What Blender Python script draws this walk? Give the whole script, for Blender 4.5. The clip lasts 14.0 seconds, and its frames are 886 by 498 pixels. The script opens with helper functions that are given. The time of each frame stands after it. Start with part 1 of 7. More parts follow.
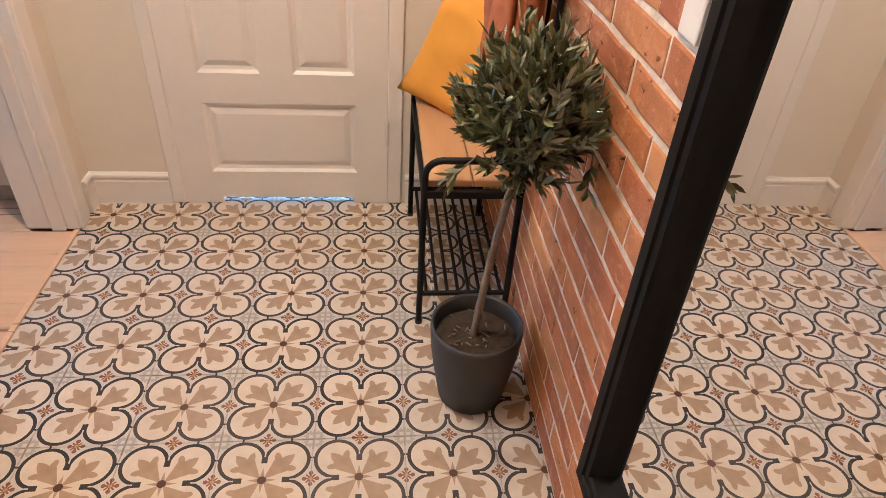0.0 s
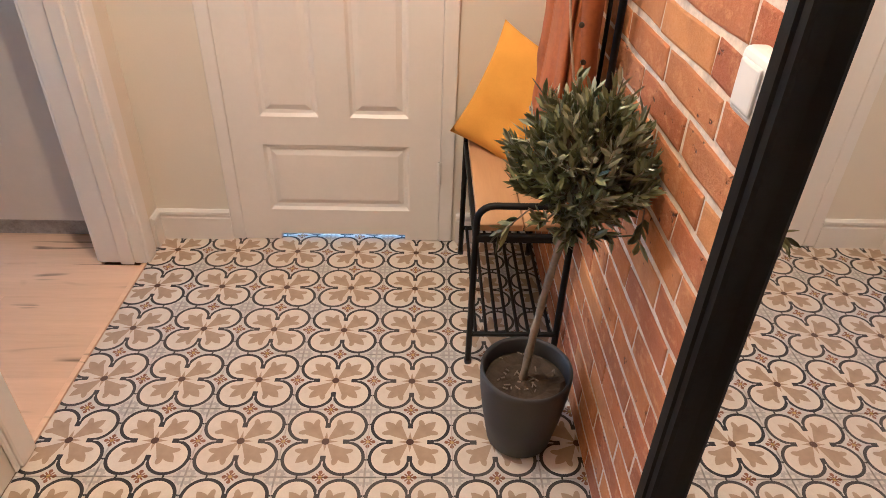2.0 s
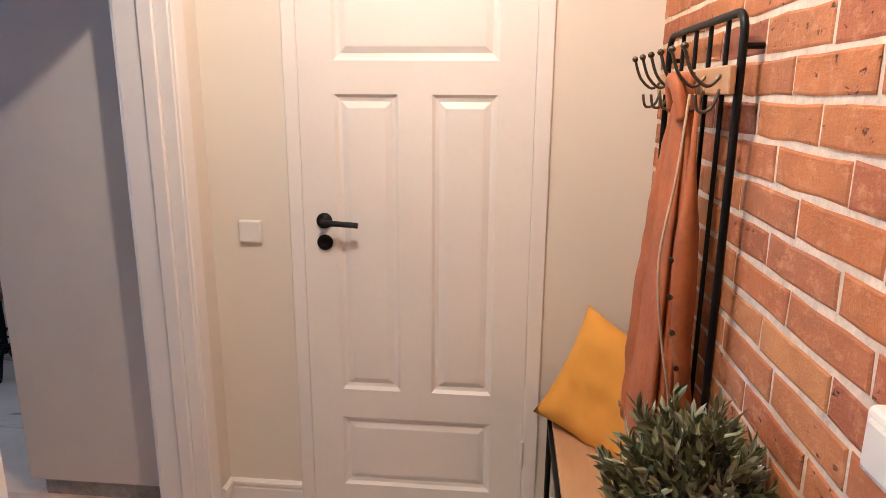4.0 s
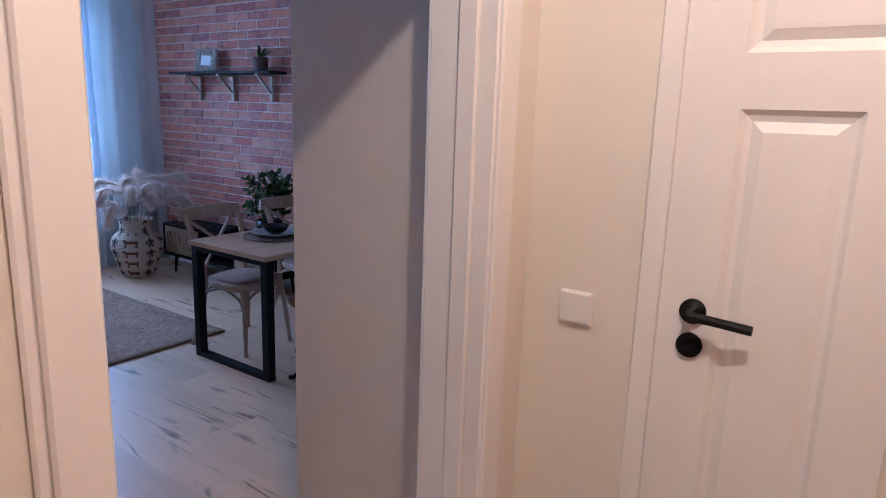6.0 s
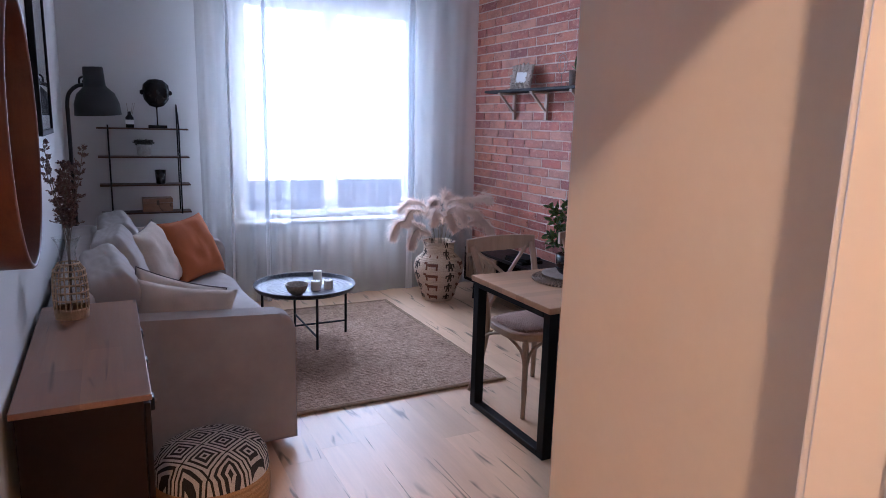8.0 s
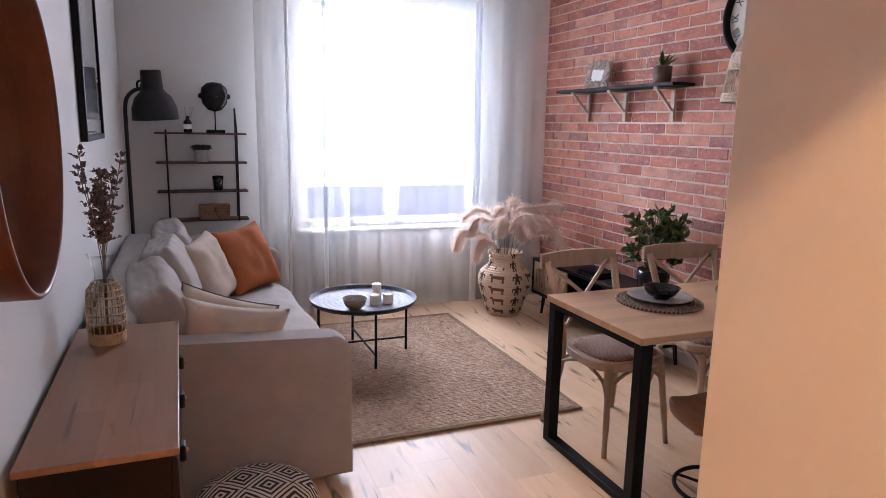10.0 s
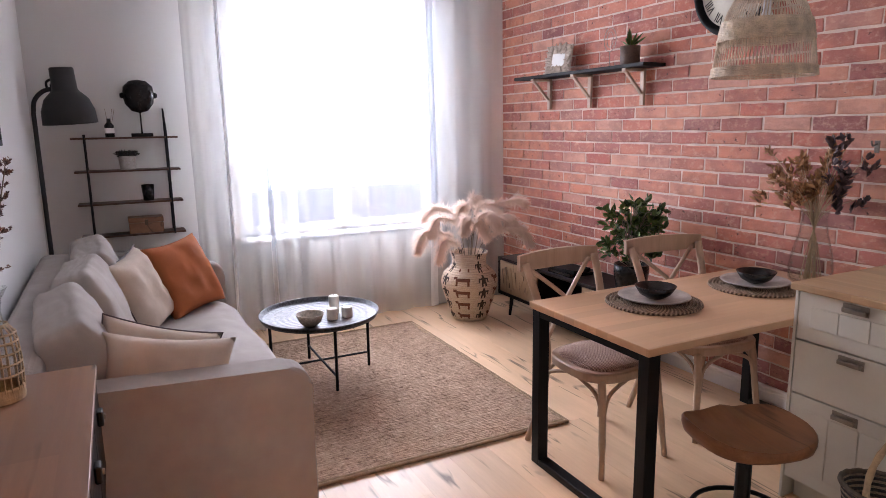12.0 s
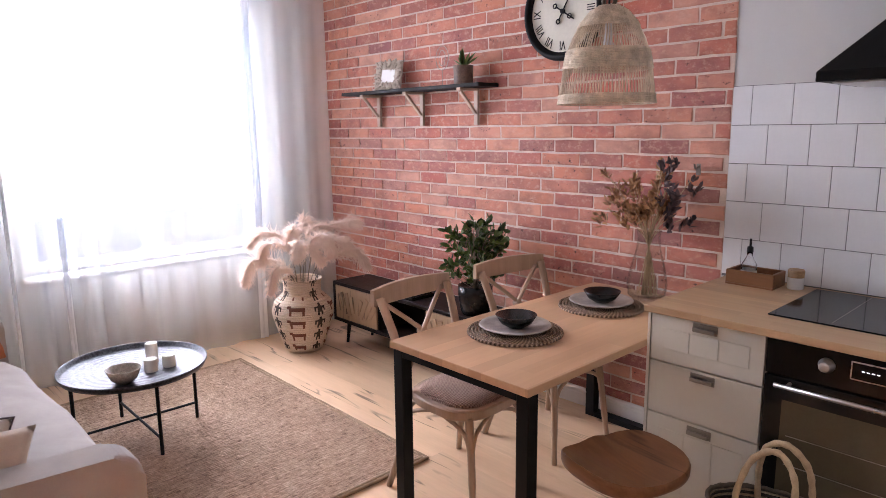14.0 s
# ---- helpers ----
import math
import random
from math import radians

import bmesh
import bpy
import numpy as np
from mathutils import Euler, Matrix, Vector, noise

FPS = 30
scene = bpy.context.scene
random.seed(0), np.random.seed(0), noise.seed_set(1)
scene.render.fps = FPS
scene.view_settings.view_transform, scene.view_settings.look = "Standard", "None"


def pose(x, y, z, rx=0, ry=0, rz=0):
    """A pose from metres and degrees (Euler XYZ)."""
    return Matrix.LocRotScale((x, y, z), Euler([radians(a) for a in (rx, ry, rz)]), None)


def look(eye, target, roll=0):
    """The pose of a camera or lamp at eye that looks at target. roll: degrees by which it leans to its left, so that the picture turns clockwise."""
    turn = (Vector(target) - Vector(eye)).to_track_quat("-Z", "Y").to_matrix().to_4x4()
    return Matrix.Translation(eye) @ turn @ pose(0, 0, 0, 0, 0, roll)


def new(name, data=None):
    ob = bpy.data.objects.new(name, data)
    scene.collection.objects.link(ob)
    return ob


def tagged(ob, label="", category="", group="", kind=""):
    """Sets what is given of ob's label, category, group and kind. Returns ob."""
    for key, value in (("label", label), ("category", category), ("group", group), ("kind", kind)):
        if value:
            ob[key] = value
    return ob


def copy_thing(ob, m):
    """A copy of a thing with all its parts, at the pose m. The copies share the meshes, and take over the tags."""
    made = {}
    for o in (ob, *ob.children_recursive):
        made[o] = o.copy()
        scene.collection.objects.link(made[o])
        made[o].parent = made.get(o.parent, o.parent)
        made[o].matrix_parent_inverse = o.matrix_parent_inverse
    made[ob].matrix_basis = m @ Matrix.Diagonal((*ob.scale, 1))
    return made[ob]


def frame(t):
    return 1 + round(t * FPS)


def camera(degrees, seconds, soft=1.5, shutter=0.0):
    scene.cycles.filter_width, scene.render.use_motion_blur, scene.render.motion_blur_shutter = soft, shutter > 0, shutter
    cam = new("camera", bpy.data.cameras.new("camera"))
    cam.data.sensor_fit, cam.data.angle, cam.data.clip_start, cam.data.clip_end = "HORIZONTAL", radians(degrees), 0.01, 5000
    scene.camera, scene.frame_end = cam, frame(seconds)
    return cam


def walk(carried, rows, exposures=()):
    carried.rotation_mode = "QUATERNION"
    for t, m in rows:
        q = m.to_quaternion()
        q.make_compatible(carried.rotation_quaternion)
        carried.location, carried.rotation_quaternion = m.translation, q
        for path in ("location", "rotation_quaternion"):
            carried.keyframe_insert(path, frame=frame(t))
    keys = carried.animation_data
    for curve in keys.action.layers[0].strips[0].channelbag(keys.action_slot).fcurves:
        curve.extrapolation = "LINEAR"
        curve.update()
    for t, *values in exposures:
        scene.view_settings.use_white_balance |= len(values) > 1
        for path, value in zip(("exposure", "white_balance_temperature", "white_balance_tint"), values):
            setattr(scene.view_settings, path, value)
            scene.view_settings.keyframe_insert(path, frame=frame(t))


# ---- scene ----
cam = camera(68.2, 14.0, soft=0.5)
PATH = [
    (0, (-0.02, -0.005, 1.355), (0.18, 1.6, 0.179), 4.0),
    (0.5, (-0.027, -0.008, 1.348), (0.129, 1.568, 0.126), 3.8),
    (1, (-0.027, -0.01, 1.351), (0.107, 1.549, 0.107), 3.6),
    (1.5, (-0.029, -0.007, 1.369), (0.083, 1.56, 0.132), 3.0),
    (2, (-0.033, -0.007, 1.409), (0.023, 1.652, 0.294), 1.9),
    (2.5, (-0.048, -0.022, 1.475), (-0.052, 1.787, 0.622), 0.7),
    (2.7, (-0.038, -0.026, 1.484), (-0.08, 1.831, 0.741), 0.1),
    (4.8, (-0.124, 0.235, 1.527), (-0.478, 2.154, 1.085), 1.3),
    (5, (-0.158, 0.297, 1.517), (-0.587, 2.201, 1.078), 1.3),
    (5.5, (-0.224, 0.537, 1.506), (-0.982, 2.338, 1.077), 1.0),
    (6, (-0.34, 0.785, 1.492), (-1.461, 2.39, 1.081), 1.9),
    (6.5, (-0.514, 0.992, 1.477), (-1.91, 2.367, 1.078), 2.4),
    (7, (-0.668, 1.137, 1.476), (-2.255, 2.292, 1.094), 2.6),
    (7.5, (-0.762, 1.238, 1.479), (-2.455, 2.231, 1.097), 2.1),
    (8, (-0.844, 1.358, 1.469), (-2.592, 2.257, 1.095), 1.6),
    (8.5, (-0.914, 1.433, 1.466), (-2.706, 2.24, 1.095), 1.4),
    (9, (-0.992, 1.454, 1.46), (-2.814, 2.192, 1.092), 1.3),
    (9.2, (-1.028, 1.454, 1.467), (-2.854, 2.183, 1.101), 1.4),
    (11.3, (-1.402, 1.47, 1.439), (-3.198, 2.267, 1.068), -0.1),
    (11.5, (-1.44, 1.489, 1.437), (-3.229, 2.304, 1.065), -0.4),
    (12, (-1.532, 1.526, 1.428), (-3.29, 2.401, 1.055), -0.9),
    (12.5, (-1.621, 1.543, 1.427), (-3.306, 2.551, 1.047), -1.3),
    (13, (-1.708, 1.557, 1.43), (-3.281, 2.731, 1.045), -1.2),
    (13.5, (-1.775, 1.544, 1.461), (-3.262, 2.824, 1.076), -1.1),
    (14, (-1.819, 1.52, 1.496), (-3.256, 2.865, 1.138), -0.6),
]
EXPOSURES = [(0.0, -0.15, 4350, 8), (2.7, -0.22, 4350, 8), (5.0, -0.70, 4150, 13), (5.5, -0.62, 4180, 14), (6.0, -0.80, 4200, 17), (6.5, -0.76, 4450, 21), (7.0, -0.88, 4800, 26), (7.5, -0.70, 5100, 30), (8.3, 0.02, 5850, 30), (9.2, 0.18, 6350, 31), (11.3, 0.38, 7000, 33), (14.0, 0.66, 7050, 34)]
walk(cam, [(t, look(eye, target, roll)) for t, eye, target, roll in PATH], EXPOSURES)

# ---- light ----
world = bpy.data.worlds.new("world")
scene.world = world
world.use_nodes = True
wn = world.node_tree
sky = wn.nodes.new("ShaderNodeTexSky")
sky.sky_type, sky.sun_disc = "NISHITA", False
sky.sun_elevation, sky.sun_rotation = radians(35), radians(90)
wn.nodes["Background"].inputs["Strength"].default_value = 0.12
wn.links.new(sky.outputs[0], wn.nodes["Background"].inputs["Color"])


def area_lamp(name, eye, target, sx, sy, watts, color, spread=180):
    data = bpy.data.lights.new(name, "AREA")
    data.shape, data.size, data.size_y, data.energy, data.color = "RECTANGLE", sx, sy, watts, color
    data.spread = radians(spread)
    ob = new(name, data)
    ob.matrix_world = look(eye, target)
    return ob


# skylight falling in through the window, from outside it
area_lamp("window_light", (-6.75, 3.22, 1.73), (-5.75, 3.22, 1.58), 1.95, 1.62, 172, (0.70, 0.87, 1.0), 112)
# warm lamp on the hall ceiling
hall = bpy.data.lights.new("hall_light", "POINT")
hall.energy, hall.color, hall.shadow_soft_size = 112, (1.0, 0.65, 0.32), 0.035
new("hall_light", hall).location = (-0.33, 1.12, 2.60)
# daylight in the room behind the hall door
area_lamp("bath_light", (-0.35, 3.2, 1.6), (-0.35, 2.4, 0.0), 0.5, 0.5, 45, (0.72, 0.9, 1.0))


# ---- node helper ----
class V:
    """A value in a node tree, with arithmetic."""

    def __init__(self, tree, sock):
        self.t, self.s = tree, sock

    def op(self, name, *others):
        n = self.t.nodes.new("ShaderNodeMath")
        n.operation = name
        for i, v in enumerate((self, *others)):
            if isinstance(v, V):
                self.t.links.new(v.s, n.inputs[i])
            else:
                n.inputs[i].default_value = v
        return V(self.t, n.outputs[0])

    def __add__(self, o): return self.op("ADD", o)
    def __sub__(self, o): return self.op("SUBTRACT", o)
    def __mul__(self, o): return self.op("MULTIPLY", o)
    def __truediv__(self, o): return self.op("DIVIDE", o)
    def lt(self, o): return self.op("LESS_THAN", o)
    def gt(self, o): return self.op("GREATER_THAN", o)
    def mx(self, o): return self.op("MAXIMUM", o)
    def mn(self, o): return self.op("MINIMUM", o)
    def ab(self): return self.op("ABSOLUTE")
    def sq(self): return self.op("MULTIPLY", self)
    def root(self): return self.op("SQRT")
    def inv(self): return (self * -1.0) + 1.0


class Mat:
    """A principled material with a few shorthands."""

    def __init__(self, name, rough=0.6, metal=0.0, spec=0.5):
        self.m = bpy.data.materials.new(name)
        self.m.use_nodes = True
        self.t = self.m.node_tree
        self.b = self.t.nodes["Principled BSDF"]
        self.b.inputs["Roughness"].default_value = rough
        self.b.inputs["Metallic"].default_value = metal
        self.b.inputs["Specular IOR Level"].default_value = spec

    def coords(self, space="Object"):
        n = self.t.nodes.new("ShaderNodeTexCoord")
        return n.outputs[space]

    def xyz(self, vec):
        n = self.t.nodes.new("ShaderNodeSeparateXYZ")
        self.t.links.new(vec, n.inputs[0])
        return [V(self.t, n.outputs[i]) for i in range(3)]

    def mapped(self, vec, scale=(1, 1, 1), loc=None):
        n = self.t.nodes.new("ShaderNodeMapping")
        self.t.links.new(vec, n.inputs["Vector"])
        n.inputs["Scale"].default_value = scale
        if loc is not None:
            self.t.links.new(loc, n.inputs["Location"])
        return n.outputs[0]

    def noise(self, vec, scale, detail=4, rough=0.55, distort=0.0):
        n = self.t.nodes.new("ShaderNodeTexNoise")
        self.t.links.new(vec, n.inputs["Vector"])
        n.inputs["Scale"].default_value, n.inputs["Detail"].default_value = scale, detail
        n.inputs["Roughness"].default_value, n.inputs["Distortion"].default_value = rough, distort
        return V(self.t, n.outputs["Fac"])

    def random(self):
        return V(self.t, self.t.nodes.new("ShaderNodeObjectInfo").outputs["Random"])

    def island(self):
        return V(self.t, self.t.nodes.new("ShaderNodeNewGeometry").outputs["Random Per Island"])

    def ramp(self, fac, stops):
        n = self.t.nodes.new("ShaderNodeValToRGB")
        while len(n.color_ramp.elements) < len(stops):
            n.color_ramp.elements.new(0.5)
        for e, (p, c) in zip(n.color_ramp.elements, stops):
            e.position, e.color = p, (*c, 1)
        self.t.links.new(fac.s, n.inputs[0])
        return n.outputs[0]

    def mix(self, fac, a, b, kind="MIX"):
        n = self.t.nodes.new("ShaderNodeMix")
        n.data_type, n.blend_type = "RGBA", kind
        for sock, v in ((n.inputs[0], fac), (n.inputs[6], a), (n.inputs[7], b)):
            if isinstance(v, V):
                self.t.links.new(v.s, sock)
            elif isinstance(v, (tuple, list)):
                sock.default_value = (*v, 1)
            elif isinstance(v, float):
                sock.default_value = v
            else:
                self.t.links.new(v, sock)
        return n.outputs[2]

    def color(self, c):
        if isinstance(c, tuple):
            self.b.inputs["Base Color"].default_value = (*c, 1)
        else:
            self.t.links.new(c, self.b.inputs["Base Color"])
        return self

    def rough(self, v):
        self.t.links.new(v.s, self.b.inputs["Roughness"])
        return self

    def bump(self, v, strength=0.3, dist=0.002):
        n = self.t.nodes.new("ShaderNodeBump")
        n.inputs["Strength"].default_value, n.inputs["Distance"].default_value = strength, dist
        self.t.links.new(v.s, n.inputs["Height"])
        self.t.links.new(n.outputs[0], self.b.inputs["Normal"])
        return self


def plain(name, c, rough=0.6, metal=0.0, var=0.12, scale=6, grain=120, bump=0.15, spec=0.5):
    """Paint, metal, cloth and the like: two scales of variation and a fine relief."""
    m = Mat(name, rough, metal, spec)
    co = m.coords()
    big, fine = m.noise(co, scale, 3), m.noise(co, grain, 4)
    lo, hi = tuple(v * (1 - var) for v in c), tuple(min(1, v * (1 + var)) for v in c)
    m.color(m.ramp(big * 0.65 + fine * 0.35, [(0.3, lo), (0.7, hi)]))
    m.rough(big * 0.2 + (rough - 0.1))
    if bump:
        m.bump(fine, bump, 0.001)
    return m.m


def wood(name, light, dark, along="x", rough=0.45, rand=True, knots=True, stave=0.0, spec=0.4):
    """Timber with long grain, knots and cracks."""
    m = Mat(name, rough, 0.0, spec)
    co = m.coords()
    s = {"x": (0.09, 1, 1), "y": (1, 0.09, 1), "z": (1, 1, 0.09)}[along]
    k = {"x": (0.35, 1, 1), "y": (1, 0.35, 1), "z": (1, 1, 0.35)}[along]
    loc = None
    r = m.random()
    if rand:
        c = m.t.nodes.new("ShaderNodeCombineXYZ")
        for i in range(3):
            m.t.links.new((r * (37.0 + 11 * i)).s, c.inputs[i])
        loc = c.outputs[0]
    g = m.mapped(co, s, loc)
    fine = m.noise(g, 90, 5, 0.65, 0.3)
    wide = m.noise(g, 14, 3, 0.5, 0.8)
    base = m.ramp(fine * 0.45 + wide * 0.55, [(0.28, dark), (0.5, tuple((a + b) / 2 for a, b in zip(light, dark))), (0.72, light)])
    out = base
    if rand:
        out = m.mix(0.45, base, m.ramp(r, [(0, tuple(v * 0.8 for v in light)), (0.5, light), (1, tuple(min(1, v * 1.15) for v in light))]), "MIX")
    if stave:
        # glued strips, each of its own tone
        px, py, _ = m.xyz(co)
        a, c = (px, py) if along == "x" else (py, px)
        strip = (c / stave).op("FLOOR")
        h = ((strip * 12.9898).op("SINE") * 437.58).op("FRACT")
        block = ((a / 0.55 + h * 3.0).op("FLOOR") * 7.31 + strip * 3.17).op("SINE") * 91.7
        tone = block.op("FRACT")
        out = m.mix(tone.ab() * 0.45, out, tuple(v * 0.68 for v in dark))
    if knots:
        kn = m.noise(m.mapped(co, k, loc), 4.5, 2, 0.5, 1.0)
        crack = m.noise(m.mapped(co, s, loc), 8, 2, 0.5, 0.7)
        mask = ((kn - (0.525 if rand else 0.54)) * 12.0).mx(0.0).mn(1.0) * (((crack - 0.5).ab() * -34.0) + 1.0).mx(0.0)
        spot = ((kn - 0.69) * 18.0).mx(0.0).mn(1.0)
        out = m.mix((mask + spot * 0.7).mn(0.85), out, tuple(v * 0.28 for v in dark))
    m.color(out)
    m.rough(fine * 0.25 + (rough - 0.12))
    m.bump(fine, 0.2, 0.001)
    return m.m


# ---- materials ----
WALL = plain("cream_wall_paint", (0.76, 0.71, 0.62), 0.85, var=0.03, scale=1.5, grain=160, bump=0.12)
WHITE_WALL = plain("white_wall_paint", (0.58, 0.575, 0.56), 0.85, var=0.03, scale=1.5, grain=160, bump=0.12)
CEILING_PAINT = plain("matt_ceiling_paint", (0.80, 0.80, 0.79), 0.9, var=0.02, scale=1.5, grain=160, bump=0.08)
TRIM = plain("white_gloss_trim", (0.82, 0.79, 0.76), 0.4, var=0.03, scale=3, grain=60, bump=0.04)
BLACK = plain("black_powder_coat", (0.006, 0.006, 0.0065), 0.5, var=0.2, grain=300, bump=0.2, spec=0.2)
BLACKWOOD = plain("black_stained_wood", (0.008, 0.0078, 0.008), 0.6, var=0.25, grain=80, bump=0.2, spec=0.15)
STEEL = plain("brushed_steel", (0.55, 0.54, 0.52), 0.3, 1.0, var=0.08, grain=200, bump=0.05)
BRONZE = plain("aged_bronze", (0.12, 0.095, 0.07), 0.4, 0.9, var=0.25, grain=150, bump=0.1)
PEWTER = plain("aged_pewter", (0.30, 0.27, 0.23), 0.35, 0.9, var=0.25, grain=150, bump=0.1)
OAK = wood("oak_floor_board", (0.78, 0.53, 0.335), (0.52, 0.325, 0.19), "x", 0.42)
OAK_TOP = wood("oiled_oak_top", (0.68, 0.42, 0.245), (0.56, 0.32, 0.175), "y", 0.4, rand=False, knots=False, stave=0.062)
OAK_TOPX = wood("oiled_oak_worktop", (0.58, 0.375, 0.21), (0.45, 0.265, 0.14), "x", 0.4, rand=False, knots=False, stave=0.045)
BROWN_TOP = wood("brown_stained_wood", (0.33, 0.180, 0.105), (0.20, 0.098, 0.055), "x", 0.4, rand=False, stave=0.105)
DARK_BODY = wood("dark_walnut", (0.013, 0.006, 0.0045), (0.006, 0.003, 0.002), "x", 0.45, rand=False, knots=False, spec=0.15)
SHELF_WOOD = wood("brown_shelf_wood", (0.11, 0.06, 0.04), (0.055, 0.028, 0.018), "y", 0.5, rand=False, knots=False, spec=0.25)
WALNUT = wood("walnut_veneer", (0.13, 0.042, 0.019), (0.07, 0.022, 0.010), "z", 0.35, rand=False, knots=False, spec=0.25)
CHAIR_WOOD = wood("weathered_elm", (0.48, 0.325, 0.225), (0.32, 0.205, 0.135), "z", 0.55, rand=False, knots=False)
SEAT_WOOD = wood("stool_acacia", (0.26, 0.115, 0.05), (0.13, 0.05, 0.02), "x", 0.4, rand=False, spec=0.25)
BENCH_WOOD = wood("bench_pine", (0.55, 0.34, 0.16), (0.42, 0.235, 0.10), "y", 0.45, rand=False, knots=False)
MANGO = wood("carved_mango", (0.42, 0.28, 0.17), (0.2, 0.12, 0.07), "z", 0.5)
BRACKET = wood("pale_bracket_wood", (0.56, 0.43, 0.33), (0.40, 0.28, 0.20), "z", 0.5, rand=False, knots=False)
CABINET = plain("greige_cabinet_paint", (0.60, 0.56, 0.475), 0.45, var=0.03, grain=60, bump=0.03)
TALLCAB = plain("tall_cabinet_paint", (0.66, 0.60, 0.53), 0.6, var=0.03, grain=60, bump=0.03)
FABRIC = plain("beige_sofa_fabric", (0.385, 0.345, 0.318), 0.95, var=0.12, scale=9, grain=380, bump=0.8, spec=0.2)
LINEN = plain("linen_cushion", (0.55, 0.455, 0.375), 0.95, var=0.14, scale=9, grain=380, bump=0.8, spec=0.2)
RUST = plain("rust_cushion_velvet", (0.41, 0.13, 0.05), 0.9, var=0.12, scale=9, grain=350, bump=0.4, spec=0.2)
MUSTARD = plain("mustard_cotton", (0.72, 0.36, 0.03), 0.9, var=0.08, scale=9, grain=350, bump=0.35, spec=0.2)
LEATHER = plain("rust_suede", (0.34, 0.098, 0.014), 0.68, var=0.3, scale=7, grain=90, bump=0.25)
ANTHRACITE = plain("anthracite_plastic", (0.036, 0.036, 0.039), 0.55, var=0.1, grain=200, bump=0.1)
SOIL = plain("potting_soil", (0.045, 0.03, 0.02), 0.95, var=0.5, scale=40, grain=180, bump=0.9)
BARK = plain("grey_bark", (0.20, 0.16, 0.12), 0.9, var=0.3, scale=30, grain=150, bump=0.7)
CERAMIC_W = plain("white_wall_tile", (0.76, 0.77, 0.78), 0.2, var=0.03, scale=10, grain=90, bump=0.04)
CERAMIC_G = plain("grey_stoneware", (0.36, 0.335, 0.305), 0.35, var=0.35, scale=30, grain=150, bump=0.1)
CERAMIC_B = plain("black_stoneware", (0.011, 0.010, 0.010), 0.22, var=0.2, scale=30, grain=150, bump=0.1, spec=0.35)
WAX = plain("white_wax", (0.82, 0.80, 0.74), 0.5, var=0.03, bump=0.02)
PLASTIC_W = plain("white_plastic", (0.80, 0.78, 0.75), 0.35, var=0.02, bump=0.01)
ROPE = plain("jute_rope", (0.46, 0.33, 0.20), 0.95, var=0.25, scale=40, grain=250, bump=0.8)
RUG_EDGE = plain("brown_jute_braid", (0.31, 0.20, 0.12), 0.95, var=0.35, scale=40, grain=250, bump=0.8)
SEAGRASS = plain("dark_seagrass", (0.10, 0.075, 0.05), 0.9, var=0.4, scale=40, grain=250, bump=0.8)
PENDANT_RATTAN = plain("pale_woven_rattan", (0.60, 0.475, 0.345), 0.85, var=0.4, scale=25, grain=200, bump=0.6)
RATTAN = plain("natural_rattan", (0.46, 0.33, 0.20), 0.8, var=0.3, scale=30, grain=200, bump=0.6)
GROUT_T = plain("beige_grout", (0.42, 0.37, 0.32), 0.9, var=0.1)
GROUT_W = plain("grey_grout", (0.16, 0.16, 0.165), 0.9, var=0.1)
MORTAR = plain("pale_mortar", (0.62, 0.48, 0.40), 0.95, var=0.22, scale=12, grain=200, bump=0.9)
MORTAR_H = plain("cream_mortar", (0.68, 0.56, 0.43), 0.95, var=0.28, scale=25, grain=140, bump=1.0)
LAMP_GREY = plain("dark_lamp_enamel", (0.020, 0.020, 0.022), 0.5, var=0.15, grain=200, bump=0.1, spec=0.3)
DARKGLASS = plain("dark_glass", (0.006, 0.006, 0.006), 0.08, var=0.05, bump=0.0, spec=0.2)
OVENGLASS = plain("oven_window_glass", (0.085, 0.066, 0.040), 0.10, var=0.1, bump=0.0, spec=0.25)
BROWN_POT = plain("brown_clay_pot", (0.13, 0.075, 0.05), 0.7, var=0.4, scale=30, grain=120, bump=0.4)
CORK = plain("cork_lid", (0.33, 0.20, 0.11), 0.85, var=0.3, scale=60, bump=0.5)
PAPER = plain("white_paper", (0.8, 0.79, 0.76), 0.8, var=0.03, bump=0.02)


